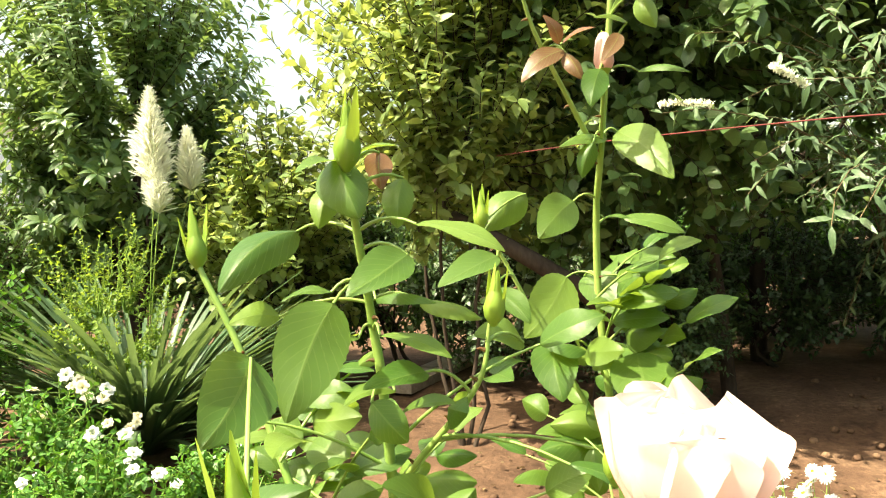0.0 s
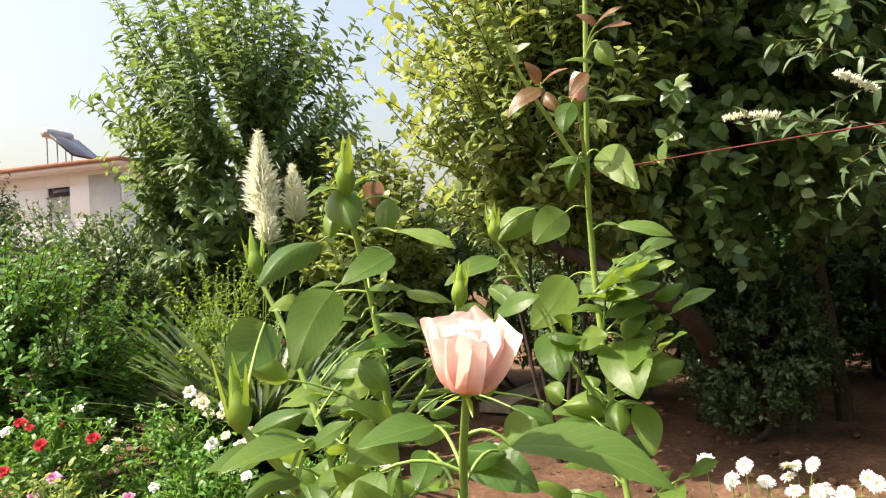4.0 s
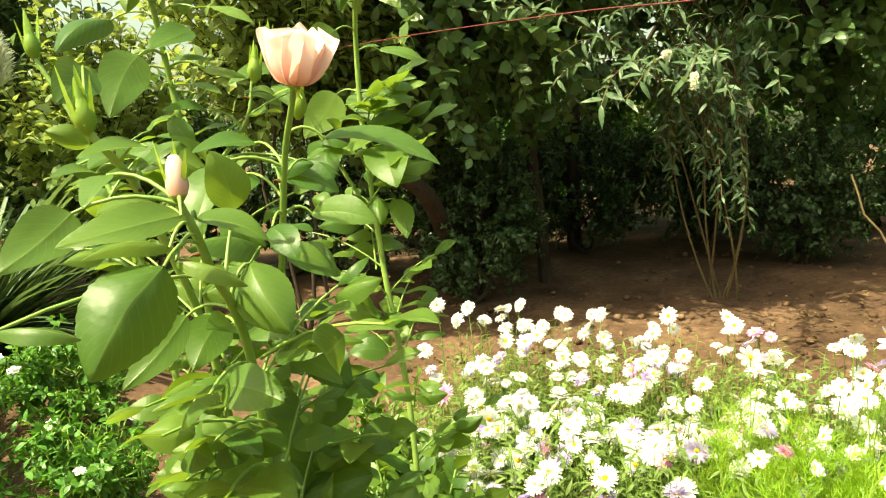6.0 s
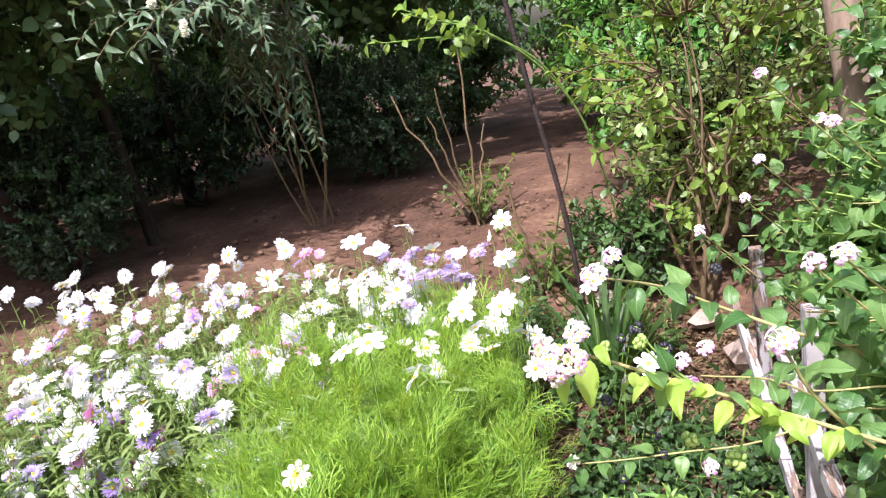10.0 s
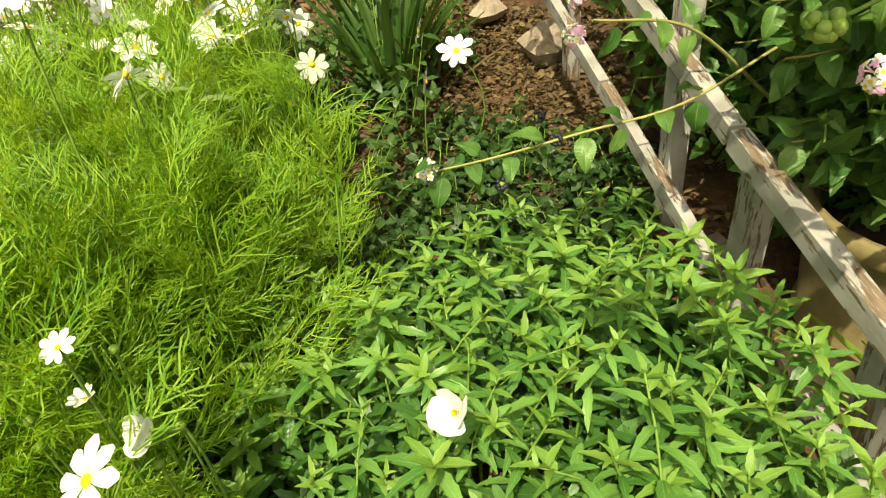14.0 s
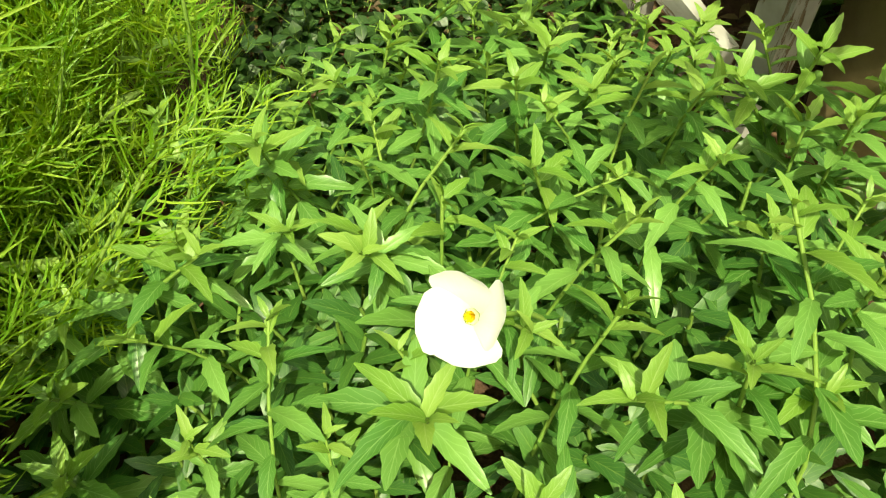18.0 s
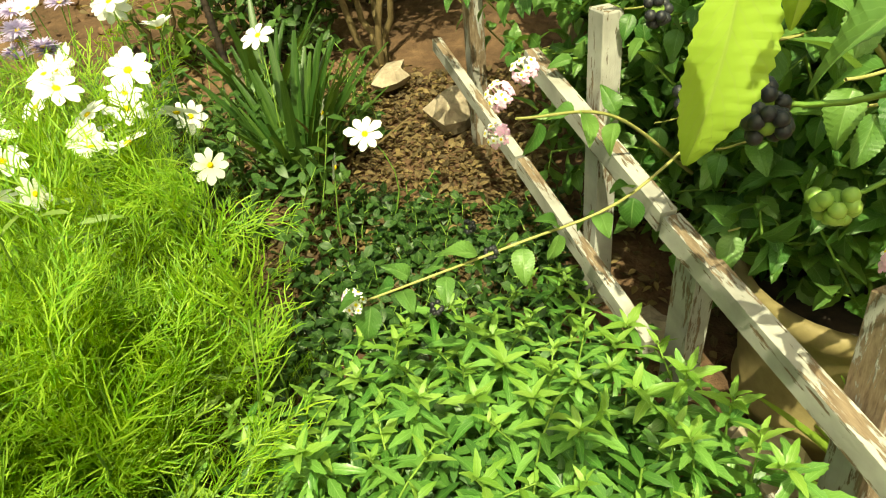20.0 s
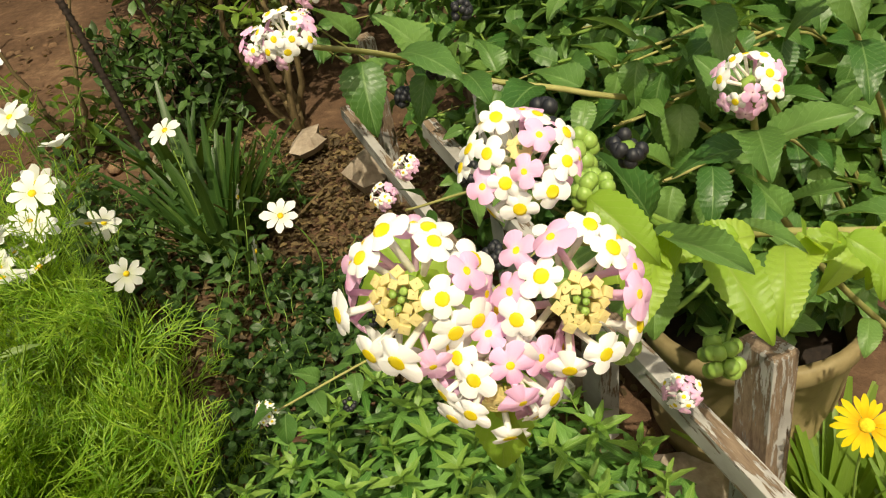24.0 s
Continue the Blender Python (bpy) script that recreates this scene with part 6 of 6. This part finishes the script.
HEADS["gazania"] = [(made("petals", ray_ring(19, 0.006, 0.028, 0.26, 0.14, 1, 5, 0.14, s, 0.5), YELLOW_PETAL), made("disc", dome(0.009, 0.005), DISC)) for s in range(3)]
for x, y, z, size in ((1.23, -0.411, 0.44, 0.8), (1.158, -0.481, 0.43, 0.6), (1.13, -0.40, 0.385, 0.5), (1.308, -0.523, 0.487, 0.85), (1.22, -0.62, 0.42, 0.8)):
    flower("gazania", "yellow gazania flower on a short stem", "flower", "yellow gazanias by the fence", "gazania", at_ground(x + 0.03, y - 0.09), (x, y, z), (-0.6, 0.2, 0.7), size, STRAP_LEAF, 0)


# ---- leaf litter and stones ----
def litter(count, x0, x1, y0, y1, size=0.022):
    P = np.stack([rng.uniform(x0, x1, count), rng.uniform(y0, y1, count), np.zeros(count)], -1)
    P[:, 2] = ground_z(P[:, 0], P[:, 1]) + rng.uniform(0.008, 0.035, count)
    return frames(P, rng.normal(0, 1, P.shape) * (1, 1, 0.25), rng.normal(0, 0.35, P.shape) + UP, size * rng.uniform(0.5, 1.6, count))


whole("leaf_litter", spread(blade(3, 0.5, 0.4, 0.2), np.concatenate([litter(8500, 1.7, 2.75, 0.05, 0.95, 0.018), litter(1800, 1.2, 2.2, -0.6, 0.2, 0.018), litter(500, 2.3, 4.2, 1.0, 3.2, 0.028), litter(300, 0.3, 2.2, 2.4, 4.0, 0.028)])), LITTER, "dry fallen leaves scattered on the soil", "leaf litter", "stuff")


def stones():
    for k, (x, y, z, r, sq) in enumerate(((2.43, 0.33, 0.15, 0.075, (1.2, 0.9, 0.75)), (2.62, 0.55, 0.17, 0.06, (1.4, 0.8, 0.6)), (2.72, 1.06, 0.13, 0.06, (1.5, 0.9, 0.5)), (1.72, -0.16, 0.04, 0.055, (1.3, 0.9, 0.8)), (1.48, -0.32, 0.03, 0.06, (1.2, 1, 0.7)), (3.0, 1.0, 0.15, 0.06, (1.6, 1, 0.5)))):
        whole("field_stone", lump(r, k * 3.1, sq, 4, 0.5), STONE, "rough tan field stone lying on soil", "stone", group="stones by the fence", at=(x, y, z), flat=True)
    sets = []
    for k in range(420):
        x, y = rng.uniform(0.4, 5.0), rng.uniform(0.8, 5.0)
        M = np.eye(4)
        s = rng.uniform(0.006, 0.028)
        M[:3, :3] *= s
        M[:3, 3] = (x, y, ground_z(x, y) + s * 0.2)
        sets.append(M)
    whole("soil_clods", spread(lump(1.0, 5.0, (1, 0.9, 0.7), 4, 0.4), np.array(sets)), SOIL, "loose clods of dry red soil", "clods", "stuff")


stones()

tub = thing("plant_tub", "weathered tan plastic tub standing behind the fence", "tub", (1.62, -0.42, 0.0))
part("tub_wall", turned([(0.0, 0.02), (0.005, 0.125), (0.05, 0.130), (0.058, 0.138), (0.07, 0.138), (0.078, 0.132), (0.24, 0.150), (0.25, 0.160), (0.275, 0.160), (0.28, 0.148), (0.10, 0.130), (0.10, 0.02)], 32), TUB, tub)
part("potting_soil", moved(lump(0.136, 4, (1, 1, 0.12), 7), 0, 0, 0.215), RUST, tub, "dark potting soil")

tree("lantana_bush", "young lantana rooted in the tan tub", (1.62, -0.42, 0.22), 0.5, 0.22, LANTANA_LEAF, TOOTHED_BROAD, 0.046, 190, 14, 0.005, 0.0, 0.2, 4, category="shrub", twig_mat=STEM)

# ---- bar, post, cord ----
bar = smooth([(2.535, 1.0, 0.10), (2.53, 1.05, 0.60), (2.51, 1.12, 1.03), (2.49, 1.18, 1.47), (2.47, 1.26, 2.15)], 60)
ridge = tube([(0, 0, -0.0025), (0, 0, 0.0025)], 0.0118, 0.0118, 8)
RINGS = np.array([np.array(facing(bar[i] * (1 - f) + bar[i + 1] * f, bar[i + 1] - bar[i])) for i in range(59) for f in (0.0, 0.5)])
bar_thing = thing("steel_bar", "leaning ribbed rusty steel bar stuck in the soil", "steel bar")
part("rod", tube(bar, 0.0098, 0.0098, 8), RUST, bar_thing)
tagged(part("ribbing", spread(ridge, RINGS), RUST, bar_thing), kind="stuff")
whole("wooden_post", tube(smooth([(2.60, 0.0, 0.1), (2.625, 0.035, 0.63), (2.668, 0.11, 1.17), (2.69, 0.15, 1.5)], 20), 0.055, 0.048, 12), GREY_WOOD, "pale weathered round wooden post among shrubs", "post")
whole("red_cord", tube(smooth([(0.62, 3.35, 1.76), (0.904, 2.676, 1.725), (1.188, 1.84, 1.655), (1.37, 1.506, 1.625), (1.52, 1.2, 1.63)], 30), 0.0021, 0.0021, 6), RED_CORD, "taut red cord strung between branches", "cord")
for a, b in (((0.18, 5.15, 0.335), (0.50, 5.72, 0.34)), ((0.52, 5.75, 0.34), (0.86, 6.34, 0.345)), ((0.88, 6.38, 0.34), (1.24, 7.0, 0.35))):
    slab = thing("edging_slab", "pale weathered slab edging the path", "slab", group="slabs edging the path")
    beam(a, b, 0.26, 0.07, "slab_body", slab, STONE)


whole("drain_pipe", turned([(-0.3, 0.02), (-0.298, 0.026), (0.3, 0.026), (0.3, 0.021), (-0.28, 0.020)], 14), PLASTER, "short white plastic pipe lying on the soil", "pipe", at=(3.45, 6.1, 0.33)).rotation_euler = (radians(88), 0, radians(-35))


# ---- butterfly bush and cut canes ----
def make_buddleja():
    root = thing("butterfly_bush", "butterfly bush with thin canes and narrow grey-green leaves", "shrub", at_ground(3.1, 3.5))
    base = np.array(root.location)
    canes, sets, spikes = [], [], []
    ends = [(0.945, 2.07, 1.744), (1.251, 1.974, 1.793), (1.314, 1.945, 1.373), (1.541, 1.805, 1.429), (1.478, 2.048, 1.398), (1.15, 2.2, 1.95), (1.4, 2.1, 2.05)]
    for k in range(40):
        ends.append((rng.uniform(1.3, 3.3), rng.uniform(2.5, 3.6), rng.uniform(1.35, 2.45)))
    for k in range(26):
        ends.append((rng.uniform(2.5, 3.2), rng.uniform(3.0, 3.8), rng.uniform(0.75, 1.4)))
    for i in range(7):
        a = rng.normal(0, 0.05, 3) * (1, 1, 0)
        b = np.array((rng.uniform(-0.5, 0.1), rng.uniform(-0.3, 0.3), rng.uniform(1.2, 1.6)))
        canes.append(arc(a, b, rng.normal(0, 0.06, 3), 9))
        part("cane", tube(canes[-1], 0.0075, 0.005, 7), CANE, root)
    twigs = []
    for k, e in enumerate(ends):
        e = np.array(e) - base
        start = canes[k % 7][6 + k % 3]
        curve = arc(start, e, (0, 0, 0.22), 9, 0.01)
        twigs.append(tube(curve, 0.0032, 0.0015, 5))
        sets.append(leaves_on(curve, 28, 0.075, 0.95, 0.3, 0.2, 0.6))
    part("twigwork", joined(twigs), CANE, root)
    part("crown", spread(blade(4, 0.24, 0.3, 0.35), np.concatenate(sets)), BUDDLEJA_LEAF, root)
    for at, way, ln in (((0.945, 2.07, 1.744), (-1, 0.05, 0.02), 0.15), ((1.2, 1.95, 1.80), (-0.8, -0.2, 0.35), 0.13), ((1.56, 1.78, 1.43), (-0.3, -0.3, -0.9), 0.05), ((1.50, 1.85, 1.52), (0.1, -0.5, 0.2), 0.03), ((1.6, 2.0, 2.0), (-0.5, -0.3, 0.6), 0.12)):
        axis = arc(np.array(at) - base - np.array(way) * ln * 0.6, np.array(at) - base + unit(way) * ln * 0.5, (0, 0, 0.006), 6)
        m = leaves_on(axis, 170, 0.016, 1.2, 0.0, 0.3, 0.2)
        part("flower_spike", spread(blade(2, 0.6, 0.2, 0.2), m), PLUME, root, "pale cream flower spike")


make_buddleja()


def cut_canes(label, at, tips, suckers):
    root = thing("cut_rose_canes", label, "shrub", at)
    for t in tips:
        part("cane", tube(arc(rng.normal(0, 0.03, 3) * (1, 1, 0), t, rng.normal(0, 0.04, 3), 10, 0.008), 0.0085, 0.005, 7), CANE, root)
    for k in range(9):
        a = rng.uniform(0, 6.28)
        part("stub", tube([(0, 0, 0), (math.cos(a) * 0.06, math.sin(a) * 0.06, 0.05), (math.cos(a) * 0.09, math.sin(a) * 0.09, rng.uniform(0.06, 0.12))], 0.016, 0.010, 7), BARK, root)
    for k in range(suckers):
        e = np.array((rng.normal(0.08, 0.13), rng.normal(-0.05, 0.13), rng.uniform(0.15, 0.45)))
        curve = arc((0, 0, 0), e, rng.normal(0, 0.03, 3), 6)
        sucker = part("sucker", tube(curve, 0.003, 0.0018, 5), STEM, root)
        part("leaves", spread(LEAF_LOW, leaves_on(curve, 10, 0.058, 1.1, 0.35, 0.25, 0.6)), ROSE_LEAF, sucker)


cut_canes("old cut-back rose with bare tan canes and green suckers", at_ground(3.45, 2.35), ((-0.33, 0.23, 0.85), (-0.12, 0.08, 0.85), (0.02, 0.0, 1.15), (0.1, -0.06, 0.6), (-0.2, 0.1, 0.7)), 16)
cut_canes("low rose stump with fresh leafy suckers", at_ground(2.75, 1.35), ((0.15, -0.1, 0.6), (-0.05, 0.1, 0.5)), 14)
limb = smooth([(0.45, 3.75, 1.5), (0.657, 3.69, 1.38), (0.95, 3.66, 1.20), (1.25, 3.8, 1.0), (1.55, 4.3, 0.6)], 20)
whole("fallen_limb", tube(limb, 0.035, 0.06, 10), BARK, "thick bare slanting limb leaning into the shrub", "branch")
for x, y in ((2.0, 1.22), (2.12, 1.12), (1.98, 1.15), (2.2, 1.2), (1.9, 1.27)):
    b = thing("rose_shoot", "arching rose shoot with sunlit yellow-green leaves", "rose shoot", group="sunlit rose shoots")
    curve = smooth([(2.8, 0.95, 0.3), (2.65, 1.0, 0.9), (2.35, 1.08, 1.22), (x, y, 1.30 + rng.normal(0, 0.05))], 24)
    part("cane", tube(curve, 0.005, 0.002, 6), STEM, b)
    part("foliage", spread(LEAF_ROUND, leaves_on(curve, 17, 0.048, 1.1, 0.74, 0.35, 0.6)), YELLOW_GREEN, b)


# ---- pampas grass and the rose bed ----
def make_pampas():
    root = thing("pampas_grass", "pampas grass with cream plumes and arching blades", "ornamental grass", at_ground(-1.28, 4.25))
    base = np.array(root.location)
    sets = []
    for k in range(420):
        a, tilt = rng.uniform(0, 6.28), rng.uniform(0.2, 1.0)
        d = (math.cos(a) * math.sin(tilt), math.sin(a) * math.sin(tilt), math.cos(tilt))
        p = (math.cos(a) * 0.1, math.sin(a) * 0.1, 0)
        sets.append(spread(blade(7, 0.014, 0.3, rng.uniform(0.25, 0.7), 0.3), frames([p], [d], [(-d[0], -d[1], 0.7)], [rng.uniform(0.7, 1.2)])))
    part("blades", joined(sets), GRASS_BLADE, root)
    for x, y, z0, z1, w in ((-1.21, 4.35, 1.74, 2.30, 0.95), (-1.02, 4.42, 1.72, 2.08, 0.65), (-1.17, 4.28, 1.58, 1.86, 0.6)):
        stalk = arc((0.02, 0.02, 0.2), np.array((x, y, z0)) - base, (0, 0, 0.1), 8)
        part("stalk", tube(stalk, 0.004, 0.003, 6), STEM, root)
        axis = arc(np.array((x, y, z0)) - base, np.array((x - 0.02, y, z1)) - base, (0.02, 0, 0), 10)
        n = 2600
        s = rng.uniform(0, 1, n) ** 1.1
        P = axis[0] + (axis[-1] - axis[0]) * s[:, None] + rng.normal(0, 0.006, (n, 3))
        R = unit(rng.normal(0, 1, (n, 3)) * (1, 1, 0.1))
        D = R * 0.75 + UP * 0.8
        part("plume", spread(blade(3, 0.05, 0.1, 0.3), frames(P, D + rng.normal(0, 0.15, (n, 3)), rng.normal(0, 1, (n, 3)), (0.15 * w * np.clip(1.05 - s, 0.06, 0.75) + 0.02) * rng.uniform(0.5, 1.25, n))), PLUME, root, "fluffy cream plume")


make_pampas()
ROSETTES = {n: made("rose", joined([ray_ring(7, 0.004 + 0.002 * j, 0.030 - 0.006 * j, 0.8, 0.15 + 0.38 * j, 1, 3, 0.1, j, 0.62) for j in range(4)]), m) for n, m in (("cream", CREAM_PETAL), ("white", WHITE_PETAL), ("red", RED_PETAL), ("pink", PINK_PETAL))}
for x, y, h, r, colour, count in ((-1.22, 3.0, 0.72, 0.34, "cream", 17), (-1.75, 2.9, 0.74, 0.30, "red", 10), (-0.95, 2.6, 0.62, 0.28, "white", 11), (-1.35, 2.25, 0.62, 0.30, "pink", 8), (-0.85, 2.15, 0.52, 0.26, "cream", 8), (-1.9, 2.3, 0.6, 0.3, "red", 6), (-0.55, 3.0, 0.5, 0.3, "white", 4), (-0.4, 2.2, 0.4, 0.26, "white", 3)):
    b = tree("garden_rose", f"low garden rose with {colour} blooms", at_ground(x, y), h, r, VINE_LEAF if colour != "pink" else PEAR_LEAF, LEAF_LOW, 0.036, 130, 18, 0.006, 0.0, 0.2, 5, category="rose bush", twig_mat=STEM)
    for k in range(count):
        a, q = rng.uniform(0, 6.28), math.sqrt(rng.uniform(0, 1)) * r
        ob = part("rose", ROSETTES[colour if rng.random() < 0.85 else "white"], None, b, f"open {colour} bloom")
        ob.matrix_basis = facing((math.cos(a) * q, math.sin(a) * q, h * (0.98 - 0.35 * (q / r) ** 2) + rng.uniform(0, 0.06)), rng.normal(0, 0.35, 3) + (0.2, -0.5, 0.8), a, rng.uniform(0.6, 1.0))
spray_root = tree("golden_shrub", "small shrub with arching yellow-green sprays", at_ground(-1.35, 3.95), 1.2, 0.42, YELLOW_GREEN, LEAF_TINY, 0.03, 90, 34, 0.008, 0.2, 0.5, 4, category="shrub", twig_mat=STEM)


# ---- house ----
def make_house():
    root = thing("house", "white two-storey house with a red-brown eave", "house", (-14.0, 28.1, 0.0))
    root.rotation_euler = (0, 0, radians(-12))
    L, H = 15.0, 6.5
    columns = [(-3.75, -2.6), (-7.6, -6.4), (-11.4, -10.2)]
    rows = [(1.0, 2.4), (4.55, 5.95)]
    xs = [-L] + sorted(v for c in columns for v in c) + [0.0]
    zs = [0.0, 1.0, 2.4, 4.55, 5.95, H]
    for i in range(len(xs) - 1):
        for j in range(len(zs) - 1):
            if (xs[i], xs[i + 1]) in columns and (zs[j], zs[j + 1]) in rows:
                pane = part("window", box((xs[i + 1] - xs[i] - 0.01, 0.05, 1.39), 0.05), SHUTTER, root)
                pane.location = ((xs[i] + xs[i + 1]) / 2, 0.16, (zs[j] + zs[j + 1]) / 2)
                part("window_sill", moved(box((xs[i + 1] - xs[i] + 0.2, 0.3, 0.06), 0.1), 0, -0.2, -0.72), PLASTER, pane)
                part("window_frame", moved(box((0.06, 0.08, 1.39), 0.1), 0, -0.02, 0), PLASTER, pane)
                part("shutter_box", moved(box((xs[i + 1] - xs[i] - 0.02, 0.12, 0.36), 0.1), 0, -0.03, 0.5), DARK_PANEL, pane, "dark shutter box")
                continue
            w = part("wall", box((xs[i + 1] - xs[i], 0.3, zs[j + 1] - zs[j]), 0.002), PLASTER, root)
            w.location = ((xs[i] + xs[i + 1]) / 2, 0.15, (zs[j] + zs[j + 1]) / 2)
    part("side_wall", moved(box((0.3, 8.0, H), 0.002), -0.15, 4.31, H / 2), PLASTER, root)
    part("side_wall", moved(box((0.3, 8.0, H), 0.002), -L + 0.15, 4.31, H / 2), PLASTER, root)
    part("back_wall", moved(box((L - 0.62, 0.3, H), 0.002), -L / 2, 8.15, H / 2), PLASTER, root)
    part("soffit", moved(box((L + 1.1, 9.4, 0.12), 0.05), -L / 2, 3.9, H + 0.06), PLASTER, root)
    part("eave", moved(box((L + 1.2, 9.6, 0.16), 0.05), -L / 2, 3.9, H + 0.2), ROOF_EDGE, root)
    part("stone_panel", moved(box((1.5, 0.06, H - 0.2), 0.05), -0.85, -0.034, H / 2 - 0.1), SHUTTER, root, "grey stone cladding")
    part("roof", moved(box((L, 8.0, 0.1), 0.1), -L / 2, 4.0, H + 0.33), ROOF_EDGE, root)
    heater = thing("solar_heater", "solar water heater with a tank on the roof", "solar heater", (-16.6, 28.1, 6.86))
    heater.rotation_euler = (0, 0, radians(-12))
    part("collector", moved(box((1.5, 1.6, 0.1), 0.1), 0.25, 0.6, 0.68, 0, 40, 0), DARK_PANEL, heater)
    part("tank", moved(turned([(-0.7, 0.02), (-0.68, 0.22), (0.68, 0.22), (0.7, 0.02)], 14), -0.62, 0.6, 1.3, 90, 0, 0), GALVANISED, heater)
    for x, y, top in ((-0.7, 0.1, 1.25), (-0.2, 0.1, 1.0), (-0.7, 1.1, 1.25), (0.5, 0.1, 0.42)):
        part("leg", tube([(x, y, -0.1), (x, y, top)], 0.03, 0.03, 6), GALVANISED, heater)


make_house()
